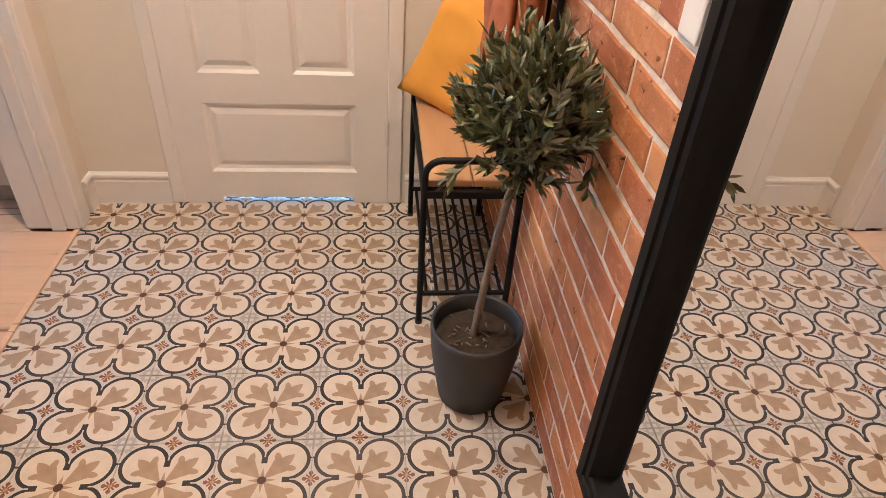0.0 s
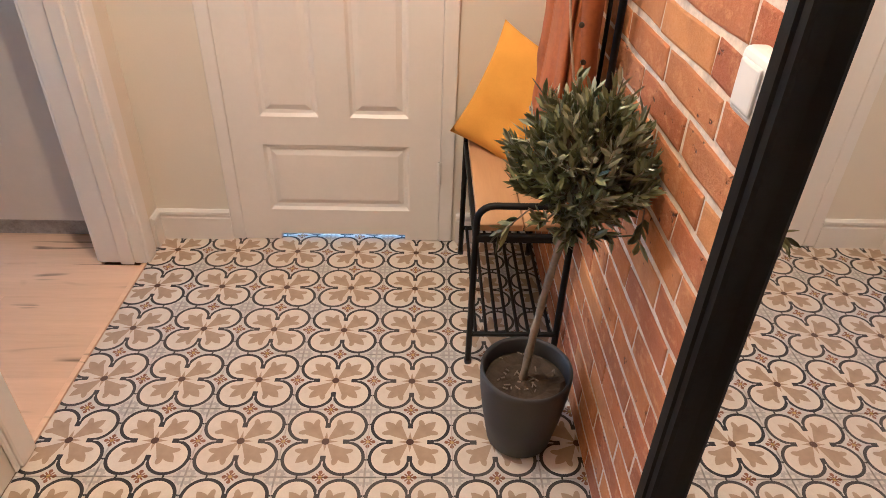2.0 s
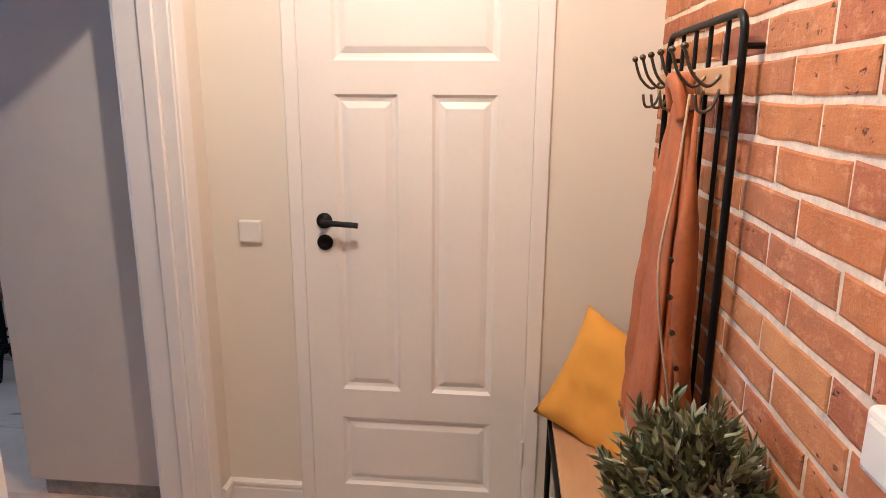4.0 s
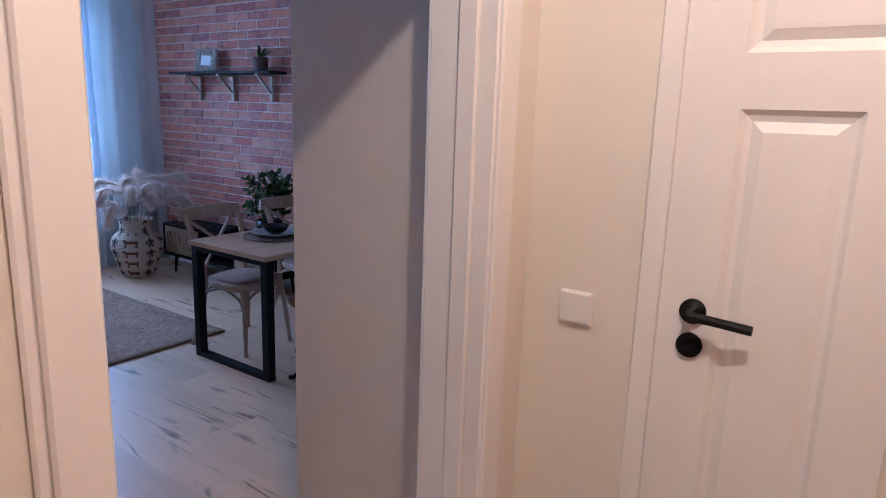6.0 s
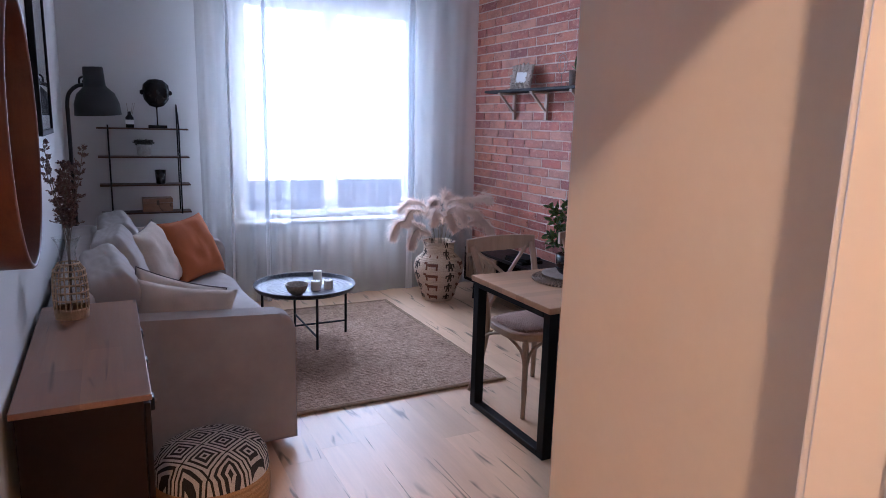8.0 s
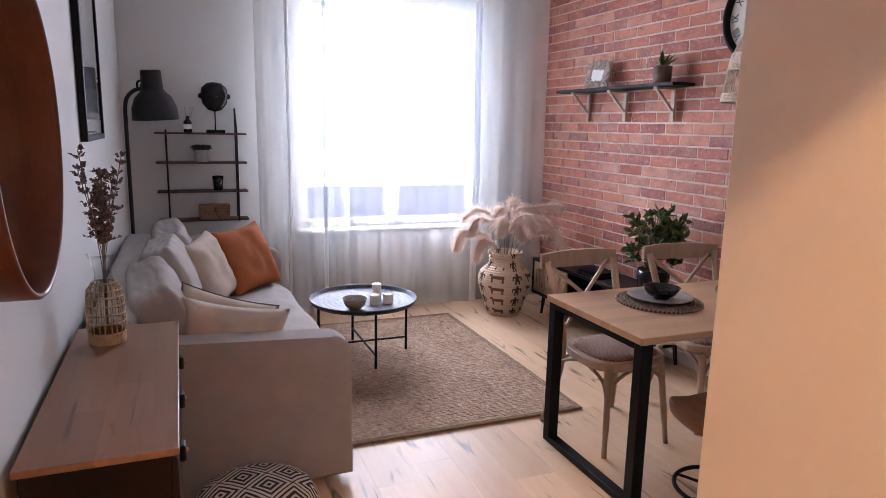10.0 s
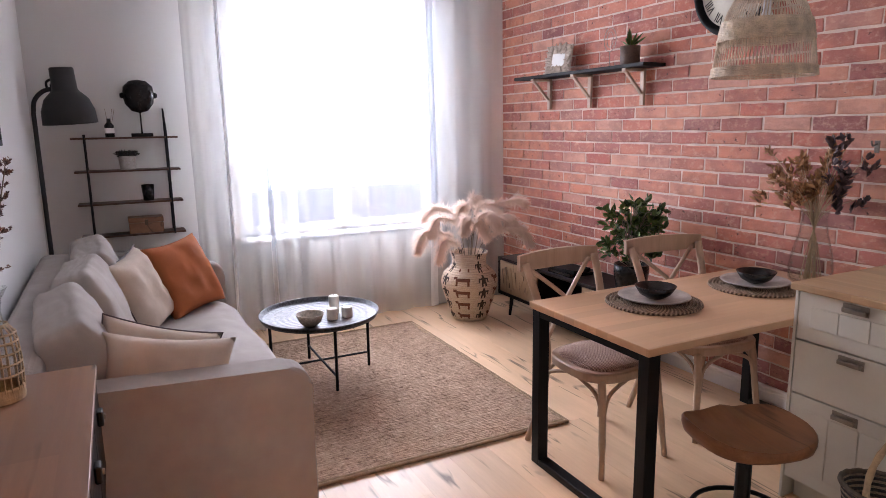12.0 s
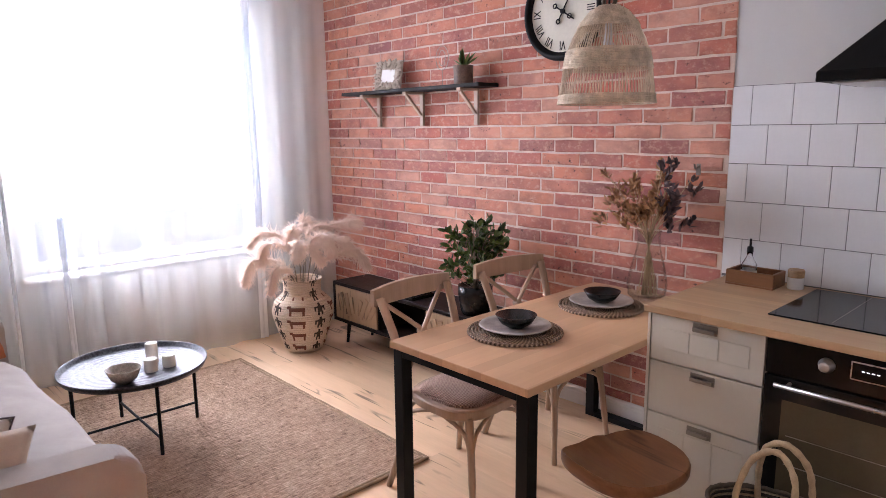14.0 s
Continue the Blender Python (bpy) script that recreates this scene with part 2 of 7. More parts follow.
def brick_mat(name, reds, burnt=(0.17, 0.06, 0.052), pale=(0.60, 0.33, 0.24)):
    m = Mat(name, 0.85)
    co = m.coords()
    r = m.random() if "wall_rest" not in name else m.island()
    base = m.ramp(r, [(i / (len(reds) - 1), c) for i, c in enumerate(reds)])
    shift = m.t.nodes.new("ShaderNodeCombineXYZ")
    for i in range(3):
        m.t.links.new((r * (31.0 + 17 * i)).s, shift.inputs[i])
    co = m.mapped(co, (0.7, 1, 1), shift.outputs[0])
    big, mid, fine = m.noise(co, 11, 4), m.noise(co, 38, 5, 0.7), m.noise(co, 150, 5, 0.75)
    col = m.mix(((big - 0.42) * 3.2).mx(0.0).mn(0.8), base, m.mix(0.6, base, burnt))
    col = m.mix(((mid - 0.52) * 4.0).mx(0.0).mn(0.65), col, pale)
    pits = ((m.noise(co, 48, 3, 0.65) - 0.635) * 16.0).mx(0.0).mn(1.0) * (r * 7.0).op("FRACT").gt(0.45)
    col = m.mix(pits * 0.85, col, (0.05, 0.025, 0.02))
    col = m.mix(((fine - 0.55).mx(0.0) * 2.2).mn(0.7), col, tuple(v * 0.9 + 0.02 for v in pale))
    m.color(col).bump(fine * 0.7 + big + mid * 0.8 - pits, 0.8, 0.005)
    m.rough(fine * 0.3 + 0.65)
    return m.m


REDS = [(0.41, 0.105, 0.070), (0.53, 0.165, 0.105), (0.37, 0.115, 0.095), (0.58, 0.205, 0.125), (0.29, 0.095, 0.085), (0.64, 0.31, 0.215), (0.49, 0.135, 0.085), (0.60, 0.26, 0.17), (0.55, 0.18, 0.10)]
BRICK = brick_mat("red_brick", REDS)
BRICK_REST = brick_mat("red_brick_wall_rest", REDS)
ORANGES = [(0.47, 0.165, 0.042), (0.55, 0.225, 0.055), (0.38, 0.115, 0.040), (0.58, 0.26, 0.075), (0.32, 0.10, 0.042), (0.50, 0.175, 0.042)]
BRICK_H = brick_mat("warm_red_brick", ORANGES, (0.24, 0.085, 0.03), (0.62, 0.31, 0.12))
BRICK_H_REST = brick_mat("warm_red_brick_wall_rest", ORANGES, (0.24, 0.085, 0.03), (0.62, 0.31, 0.12))


def encaustic():
    """Patterned cement tile, one flower to a tile of 0.225 m."""
    m = Mat("patterned_cement_tile", 0.5, 0.0, 0.25)
    x, y, _ = m.xyz(m.coords())
    wob = m.noise(m.coords(), 30, 2)
    u, v = (x / 0.225).ab(), (y / 0.225).ab()
    # union of four circles
    c, rad = 0.235, 0.228
    d = ((u - c).sq() + (v - c).sq()).root() - rad
    ring = d.ab().lt(0.020) * (u.mn(v).gt(0.008)) * (u + v).gt(0.255)
    notch = (u.mn(v).lt(0.032)) * u.mx(v).gt(0.205) * u.mx(v).lt(0.285)
    tick = ((u.mx(v).gt(0.46)) * ((u.mn(v) - 0.26).ab().lt(0.011)))
    line = (ring + notch + tick).mn(1.0)
    inside = (d.lt(0.0) + (u.mx(v).lt(0.235))).mn(1.0)
    # petals along the diagonals
    p, q = (u + v) * 0.7071, (u - v).ab() * 0.7071
    wedge = q.lt((p - 0.045) * 0.46 + 0.010) * p.lt(0.25)
    blade = q.lt(((p - 0.31) / 0.125).sq().inv() * 0.058)
    dp, dq = p - 0.285, q - 0.085
    side = ((dp * 0.55 + dq * 0.83) / 0.078).sq() + ((dq * 0.55 - dp * 0.83) / 0.036).sq()
    side = side.lt(1.0)
    star = u.mn(v).lt((u.mx(v) * -0.2) + 0.030) * u.mx(v).lt(0.15)
    petal = (wedge + blade + side + star).mn(1.0)
    eye = (u.sq() + v.sq()).root().lt(0.046)
    # small cross in the middle of each side, hash in each corner
    a, b = (u.mx(v) - 0.5).ab(), u.mn(v)
    cross = (a.mn(b).lt(0.010) * a.mx(b).lt(0.085)) + ((a - 0.066).sq() + b.sq()).root().lt(0.024) + (a.sq() + (b - 0.066).sq()).root().lt(0.024) + ((a - b).ab().lt(0.013) * a.mx(b).lt(0.05))
    core = (a.sq() + b.sq()).root().lt(0.022)
    e, f = (u - 0.5).ab(), (v - 0.5).ab()
    hsh = ((e.mx(f) - 0.075).ab().lt(0.017)) + (e.mn(f).lt(0.014) * e.mx(f).lt(0.13)) + ((e.mn(f) - 0.04).ab().lt(0.012) * e.mx(f).lt(0.11) * e.mx(f).gt(0.06))
    fine = m.noise(m.coords(), 180, 4)
    cream = m.ramp(wob * 0.6 + fine * 0.4, [(0.3, (0.63, 0.55, 0.46)), (0.7, (0.73, 0.655, 0.56))])
    ground = m.ramp(wob * 0.6 + fine * 0.4, [(0.3, (0.55, 0.51, 0.475)), (0.7, (0.65, 0.61, 0.57))])
    col = m.mix(inside, ground, cream)
    col = m.mix(petal * inside, col, m.ramp(wob, [(0.3, (0.35, 0.25, 0.165)), (0.7, (0.44, 0.325, 0.22))]))
    col = m.mix(hsh.mn(1.0) * inside.inv() * 0.8, col, (0.38, 0.36, 0.34))
    col = m.mix(cross.mn(1.0) * inside.inv(), col, (0.24, 0.105, 0.055))
    col = m.mix(core * inside.inv(), col, (0.50, 0.33, 0.10))
    col = m.mix(eye, col, (0.075, 0.035, 0.025))
    col = m.mix(line, col, (0.03, 0.029, 0.033))
    tone = m.random()
    col = m.mix(tone * 0.12, col, (0.40, 0.33, 0.27))
    m.color(col).bump(fine, 0.06, 0.001)
    m.rough(wob * 0.25 + 0.42)
    return m.m


ENCAUSTIC = encaustic()


def sheer(name, see, c, glow=0.05):
    m = bpy.data.materials.new(name)
    m.use_nodes = True
    t = m.node_tree
    t.nodes.clear()
    out = t.nodes.new("ShaderNodeOutputMaterial")
    tr, tl, df = t.nodes.new("ShaderNodeBsdfTransparent"), t.nodes.new("ShaderNodeBsdfTranslucent"), t.nodes.new("ShaderNodeBsdfDiffuse")
    # the window's bluish glow is put into the transmitted colour of white cloth
    tl.inputs[0].default_value, df.inputs[0].default_value = (0.48, 0.73, 1.0, 1), (*c, 1)
    co = t.nodes.new("ShaderNodeTexCoord")
    no = t.nodes.new("ShaderNodeTexNoise")
    no.inputs["Scale"].default_value = 260
    t.links.new(co.outputs["Object"], no.inputs["Vector"])
    f = (V(t, no.outputs["Fac"]) - 0.5) * 0.35 + see
    a, b = t.nodes.new("ShaderNodeMixShader"), t.nodes.new("ShaderNodeMixShader")
    a.inputs[0].default_value = glow
    t.links.new(df.outputs[0], a.inputs[1]), t.links.new(tl.outputs[0], a.inputs[2])
    t.links.new(f.s, b.inputs[0]), t.links.new(a.outputs[0], b.inputs[1]), t.links.new(tr.outputs[0], b.inputs[2])
    t.links.new(b.outputs[0], out.inputs[0])
    return m


SHEER = sheer("sheer_curtain", 0.42, (0.73, 0.73, 0.70), 0.03)
SHEER_HEM = sheer("sheer_curtain_hem", 0.10, (0.84, 0.83, 0.80), 0.06)


def glass(name, c=(1, 1, 1), rough=0.0, ior=1.45):
    m = Mat(name, rough)
    m.color(c)
    m.b.inputs["Transmission Weight"].default_value = 1.0
    m.b.inputs["IOR"].default_value = ior
    return m.m


GLASS = glass("clear_glass")


def thin_glass(name):
    """A thin clear wall: see-through, with gloss at grazing angles."""
    m = bpy.data.materials.new(name)
    m.use_nodes = True
    t = m.node_tree
    t.nodes.clear()
    out, mix = t.nodes.new("ShaderNodeOutputMaterial"), t.nodes.new("ShaderNodeMixShader")
    tr, gl, fr = t.nodes.new("ShaderNodeBsdfTransparent"), t.nodes.new("ShaderNodeBsdfGlossy"), t.nodes.new("ShaderNodeFresnel")
    tr.inputs[0].default_value, gl.inputs["Roughness"].default_value, fr.inputs[0].default_value = (0.97, 0.98, 0.975, 1), 0.03, 1.13
    t.links.new((V(t, fr.outputs[0]) * 0.4).s, mix.inputs[0]), t.links.new(tr.outputs[0], mix.inputs[1]), t.links.new(gl.outputs[0], mix.inputs[2])
    t.links.new(mix.outputs[0], out.inputs[0])
    return m


THIN_GLASS = thin_glass("thin_blown_glass")
MIRROR = Mat("mirror_silver", 0.01, 1.0).color((0.9, 0.9, 0.89)).m


def leaf_mat(name, top, under, lo=0.4, rough=0.5):
    m = Mat(name, rough)
    r = m.island()
    m.color(m.ramp(r, [(0, under), (0.45, tuple((a + b) / 2 for a, b in zip(top, under))), (1, top)]))
    m.b.inputs["Specular IOR Level"].default_value = lo
    return m.m


OLIVE_LEAF = leaf_mat("olive_leaf", (0.24, 0.245, 0.10), (0.035, 0.046, 0.019), 0.55, 0.36)
OLIVE_PALE = leaf_mat("olive_leaf_underside", (0.42, 0.41, 0.27), (0.16, 0.17, 0.085))
GREEN_LEAF = leaf_mat("green_leaf", (0.10, 0.16, 0.035), (0.02, 0.045, 0.012))
PAMPAS = leaf_mat("pampas_plume", (0.90, 0.76, 0.66), (0.72, 0.55, 0.47), 0.1)
mixer = PAMPAS.node_tree
through_light, half = mixer.nodes.new("ShaderNodeBsdfTranslucent"), mixer.nodes.new("ShaderNodeMixShader")
through_light.inputs[0].default_value, half.inputs[0].default_value = (0.88, 0.74, 0.64, 1), 0.5
mixer.links.new(mixer.nodes["Principled BSDF"].outputs[0], half.inputs[1]), mixer.links.new(through_light.outputs[0], half.inputs[2])
mixer.links.new(half.outputs[0], mixer.nodes["Material Output"].inputs[0])
DRIED = leaf_mat("dried_flower", (0.52, 0.29, 0.13), (0.24, 0.11, 0.055))
SPRIG = leaf_mat("dry_heather", (0.24, 0.14, 0.11), (0.08, 0.045, 0.040))
DARK_LEAF = leaf_mat("dark_succulent_leaf", (0.03, 0.03, 0.022), (0.008, 0.009, 0.008))
DRIED_DARK = leaf_mat("dried_dark_leaf", (0.16, 0.10, 0.10), (0.06, 0.04, 0.045))


# ---- mesh helpers ----
def part(name, bm, material, parent=None, label="", smooth=False):
    me = bpy.data.meshes.new(name)
    bmesh.ops.recalc_face_normals(bm, faces=bm.faces[:])
    if smooth:
        for f in bm.faces:
            f.smooth = True
    bm.to_mesh(me)
    bm.free()
    me.materials.append(material)
    ob = new(name, me)
    if parent is not None:
        ob.parent = parent
        ob.matrix_parent_inverse = parent.matrix_basis.inverted()
    return tagged(ob, label) if label else ob


def thing(name, place, label, category, group="", kind="", rz=0):
    ob = new(name)
    ob.empty_display_size = 0.1
    ob.matrix_basis = pose(*place, 0, 0, rz)
    return tagged(ob, label, category, group, kind)


def add_box(bm, lo, hi, bev=0.0, seg=1):
    lo, hi = [min(a, b) for a, b in zip(lo, hi)], [max(a, b) for a, b in zip(lo, hi)]
    r = bmesh.ops.create_cube(bm, size=1.0)
    mid = [(a + b) / 2 for a, b in zip(lo, hi)]
    for v in r["verts"]:
        v.co = Vector([m + c * (b - a) for m, c, a, b in zip(mid, v.co, lo, hi)])
    if bev:
        bmesh.ops.bevel(bm, geom=list({e for v in r["verts"] for e in v.link_edges}), offset=bev, segments=seg, affect="EDGES", profile=0.5)
    return bm


def box(lo, hi, bev=0.003, seg=2):
    return add_box(bmesh.new(), lo, hi, bev, seg)


def boxes(items, bev=0.0):
    bm = bmesh.new()
    for lo, hi in items:
        add_box(bm, lo, hi, bev)
    return bm


def lathe(profile, seg=32, at=(0, 0, 0), bm=None, wob=0.0):
    """Turns (radius, height) pairs round a vertical axis."""
    bm = bm or bmesh.new()
    rings = []
    for r, z in profile:
        if r < 1e-5:
            rings.append([bm.verts.new((at[0], at[1], at[2] + z))])
        else:
            rings.append([bm.verts.new((at[0] + r * (1 + wob * math.sin(3 * a)) * math.cos(a), at[1] + r * math.sin(a), at[2] + z)) for a in [2 * math.pi * i / seg for i in range(seg)]])
    for a, b in zip(rings, rings[1:]):
        for i in range(seg):
            j = (i + 1) % seg
            f = [a[i % len(a)], a[j % len(a)], b[j % len(b)], b[i % len(b)]]
            f = list(dict.fromkeys(f))
            if len(f) > 2:
                bm.faces.new(f)
    return bm


def tube(points, r, seg=8, bm=None, closed=False, cap=True):
    """A round bar along points; r may be a list."""
    bm = bm or bmesh.new()
    pts = [Vector(p) for p in points]
    n = len(pts)
    rs = r if isinstance(r, (list, tuple)) else [r] * n
    rings, up = [], None
    for i, p in enumerate(pts):
        if closed:
            d = pts[(i + 1) % n] - pts[i - 1]
        else:
            d = pts[min(i + 1, n - 1)] - pts[max(i - 1, 0)]
        d.normalize()
        if up is None:
            up = d.orthogonal().normalized()
        up = (up - d * up.dot(d)).normalized()
        side = d.cross(up)
        rings.append([bm.verts.new(p + (up * math.cos(a) + side * math.sin(a)) * rs[i]) for a in [2 * math.pi * k / seg for k in range(seg)]])
    pairs = list(zip(rings, rings[1:])) + ([(rings[-1], rings[0])] if closed else [])
    for a, b in pairs:
        for k in range(seg):
            bm.faces.new((a[k], a[(k + 1) % seg], b[(k + 1) % seg], b[k]))
    if cap and not closed:
        bm.faces.new(rings[0]), bm.faces.new(rings[-1])
    return bm


def curve(points, steps=8):
    """A smooth line through points."""
    p = [Vector(q) for q in points]
    out = []
    for i in range(len(p) - 1):
        a, b, c, d = p[max(i - 1, 0)], p[i], p[i + 1], p[min(i + 2, len(p) - 1)]
        for k in range(steps):
            t = k / steps
            out.append(0.5 * ((2 * b) + (c - a) * t + (2 * a - 5 * b + 4 * c - d) * t * t + (3 * b - a - 3 * c + d) * t ** 3))
    return out + [p[-1]]


def bar(a, b, w, h=None, bev=0.002):
    """A straight square bar between two points."""
    bm = bmesh.new()
    a, b = Vector(a), Vector(b)
    length = (b - a).length
    add_box(bm, (-w / 2, -(h or w) / 2, 0), (w / 2, (h or w) / 2, length), bev)
    q = (b - a).to_track_quat("Z", "Y").to_matrix().to_4x4()
    bm.transform(Matrix.Translation(a) @ q)
    return bm


def pillow(w, h, thick, seed=0, n=18, pinch=0.10):
    """A stuffed cushion in the xz plane, its middle at the origin."""
    bm = bmesh.new()
    rows = {}
    for s in (1, -1):
        for i in range(n + 1):
            for j in range(n + 1):
                u, v = 2 * i / n - 1, 2 * j / n - 1
                edge = i in (0, n) or j in (0, n)
                if edge and s == -1:
                    rows[s, i, j] = rows[1, i, j]
                    continue
                fill = max(0, (1 - u ** 4) * (1 - v ** 4)) ** 0.55
                x = u * w / 2 * (1 - pinch * (1 - v * v) * abs(u) ** 3)
                z = v * h / 2 * (1 - pinch * (1 - u * u) * abs(v) ** 3)
                wr = noise.noise((u * 2.2 + seed * 7.1, v * 2.2, s * 3.0)) * 0.12 * thick + noise.noise((u * 6 + seed, v * 6, s * 9.0)) * 0.05 * thick
                rows[s, i, j] = bm.verts.new((x, s * (fill * thick / 2 + wr * fill) if not edge else 0, z))
    for s in (1, -1):
        for i in range(n):
            for j in range(n):
                f = [rows[s, i, j], rows[s, i + 1, j], rows[s, i + 1, j + 1], rows[s, i, j + 1]]
                bm.faces.new(f if s == 1 else f[::-1])
    return bm


def block_cushion(w, h, t, seed, n=14, p=5.0):
    """A boxy stuffed cushion with soft corners and creases, its middle at the origin."""
    bm = bmesh.new()
    bmesh.ops.create_cube(bm, size=2.0)
    bmesh.ops.subdivide_edges(bm, edges=bm.edges[:], cuts=n, use_grid_fill=True)
    for v in bm.verts:
        c = v.co
        k = (abs(c.x) ** p + abs(c.y) ** p + abs(c.z) ** p) ** (-1 / p)
        c = c * k
        sag = 1 + 0.08 * noise.noise((c.x * 1.6 + seed, c.z * 1.6, 3)) - 0.30 * max(0.0, c.z) ** 3 + 0.10 * (1 - c.z * c.z) * (1 - c.x * c.x)
        dent = 0.009 * noise.noise((c.x * 4 + seed * 3, c.y * 2, c.z * 3)) - 0.004 * max(0.0, 1 - abs(c.z - 0.25 + 0.25 * c.x) * 5)
        v.co = Vector((c.x * w / 2, c.y * t / 2 * sag + (dent if c.y > 0 else 0), c.z * h / 2 * (1 - 0.05 * (1 - c.x * c.x) * (c.z > 0)) + 0.006 * noise.noise((c.x * 3, c.y * 3, seed))))
    return bm


def moved(bm, m):
    bm.transform(m)
    return bm


def structure(name, bm, material, label, category):
    return tagged(part(name, bm, material), label, category, kind="structure")


# ---- structure ----
CEIL = 2.70
FACE_N, FACE_E = 4.396, 0.386       # faces of the two brick walls
HB = -1.5                            # back of the hall
structure("floor_hall", box((-1.05, HB, -0.12), (0.49, 3.4, -0.003), 0), GROUT_T, "grouted screed under patterned hall tiles", "floor")
structure("floor_living", box((-6.55, 0.95, -0.12), (-1.05, 4.55, -0.014), 0), BROWN_TOP, "dark underlay beneath pale oak boards", "floor")
structure("ceiling", box((-6.55, HB - 0.1, CEIL), (0.49, 4.55, CEIL + 0.1), 0), CEILING_PAINT, "plain white painted ceiling", "ceiling")
wall_hall_east = structure("wall_hall_east", box((FACE_E + 0.0035, HB, 0), (0.49, 2.15, CEIL), 0), MORTAR_H, "red brick hall wall with pale mortar joints", "wall")
structure("wall_hall_door", boxes([((-1.05, 2.15, 0), (-0.774, 2.27, CEIL)), ((0.07, 2.15, 0), (0.49, 2.27, CEIL)), ((-0.774, 2.15, 2.05), (0.07, 2.27, CEIL))]), WALL, "cream painted wall round the white door", "wall")
structure("wall_hall_west", boxes([((-1.21, HB, 0), (-1.05, 1.125, CEIL)), ((-1.21, 1.98, 0), (-1.05, 3.4, CEIL)), ((-1.21, 1.125, 2.02), (-1.05, 1.98, CEIL))]), WALL, "cream painted wall with an open doorway", "wall")
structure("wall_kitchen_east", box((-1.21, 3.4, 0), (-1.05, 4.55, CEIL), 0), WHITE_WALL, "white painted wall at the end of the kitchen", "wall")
structure("wall_hall_back", box((-1.21, HB - 0.1, 0), (0.49, HB, CEIL), 0), WALL, "cream painted wall at the back of the hall", "wall")
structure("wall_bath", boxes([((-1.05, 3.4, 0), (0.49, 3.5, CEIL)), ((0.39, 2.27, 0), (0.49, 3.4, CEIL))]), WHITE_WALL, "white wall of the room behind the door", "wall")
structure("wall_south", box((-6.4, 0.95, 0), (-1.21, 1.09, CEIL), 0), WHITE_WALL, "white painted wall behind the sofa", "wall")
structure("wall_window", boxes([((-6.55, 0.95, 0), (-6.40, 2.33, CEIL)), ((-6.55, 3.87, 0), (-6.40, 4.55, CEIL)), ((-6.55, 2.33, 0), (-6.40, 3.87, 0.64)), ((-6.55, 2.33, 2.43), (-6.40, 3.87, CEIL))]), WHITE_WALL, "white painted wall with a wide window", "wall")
wall_north = structure("wall_north", box((-6.4, FACE_N + 0.0035, 0), (-3.065, 4.55, CEIL), 0), MORTAR, "red brick feature wall with pale mortar joints", "wall")
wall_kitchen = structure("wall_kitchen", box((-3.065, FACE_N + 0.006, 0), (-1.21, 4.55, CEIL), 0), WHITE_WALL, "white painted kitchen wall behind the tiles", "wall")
structure("wall_grout", box((-3.062, FACE_N + 0.003, 0.84), (-1.21, FACE_N + 0.006, 1.667), 0), GROUT_W, "grey grout bed behind square white wall tiles", "wall")


def skirting(name, length, h, m, label):
    """A moulded board from the origin along x, its back on y = 0."""
    bm = bmesh.new()
    prof = [(0, 0), (-0.014, 0), (-0.014, h - 0.035), (-0.011, h - 0.03), (-0.011, h - 0.024), (-0.017, h - 0.018), (-0.016, h - 0.008), (-0.008, h), (0, h)]
    a = [bm.verts.new((0, y, z)) for y, z in prof]
    b = [bm.verts.new((length, y, z)) for y, z in prof]
    for i in range(len(prof)):
        j = (i + 1) % len(prof)
        bm.faces.new((a[i], a[j], b[j], b[i]))
    bm.faces.new(a), bm.faces.new(b)
    ob = structure(name, bm, TRIM, label, "skirting board")
    ob.matrix_basis = m
    return ob


skirting("baseboard_door_left", 0.264, 0.128, pose(-1.038, 2.15, 0), "white moulded skirting board beside the door")
skirting("baseboard_door_right", 0.30, 0.128, pose(0.085, 2.15, 0), "white moulded skirting board beside the bench")
skirting("baseboard_hall_west", 0.078, 0.128, pose(-1.05, 2.072, 0, 0, 0, 90), "white moulded skirting board by the doorway")
skirting("baseboard_north", 3.33, 0.10, pose(-6.4, FACE_N, 0), "white moulded skirting board under red brick")
skirting("baseboard_south", 5.1, 0.10, pose(-1.25, 1.09, 0, 0, 0, 180), "white moulded skirting board behind the sofa")

structure("wall_ledge", box((-6.40, 1.09, 0.598), (-6.345, 2.09, 0.622), 0.004), TRIM, "narrow white ledge along the window wall", "ledge")
# pale roofs far below the window; their daylight is put in as bluish emission
roof_glow = Mat("glowing_distance", 0.9).color((0.45, 0.5, 0.56))
roof_glow.b.inputs["Emission Color"].default_value, roof_glow.b.inputs["Emission Strength"].default_value = (0.58, 0.75, 1.0, 1), 0.8
structure("backdrop", boxes([((-75 - 4 * (k % 3), 2 + k * 7, -40), (-70, 8.9 + k * 7, -6.2 + 0.9 * (k % 2) + 0.6 * (k % 3))) for k in range(-3, 9)]), roof_glow.m, "pale bluish glowing roofs far outside the window", "backdrop")

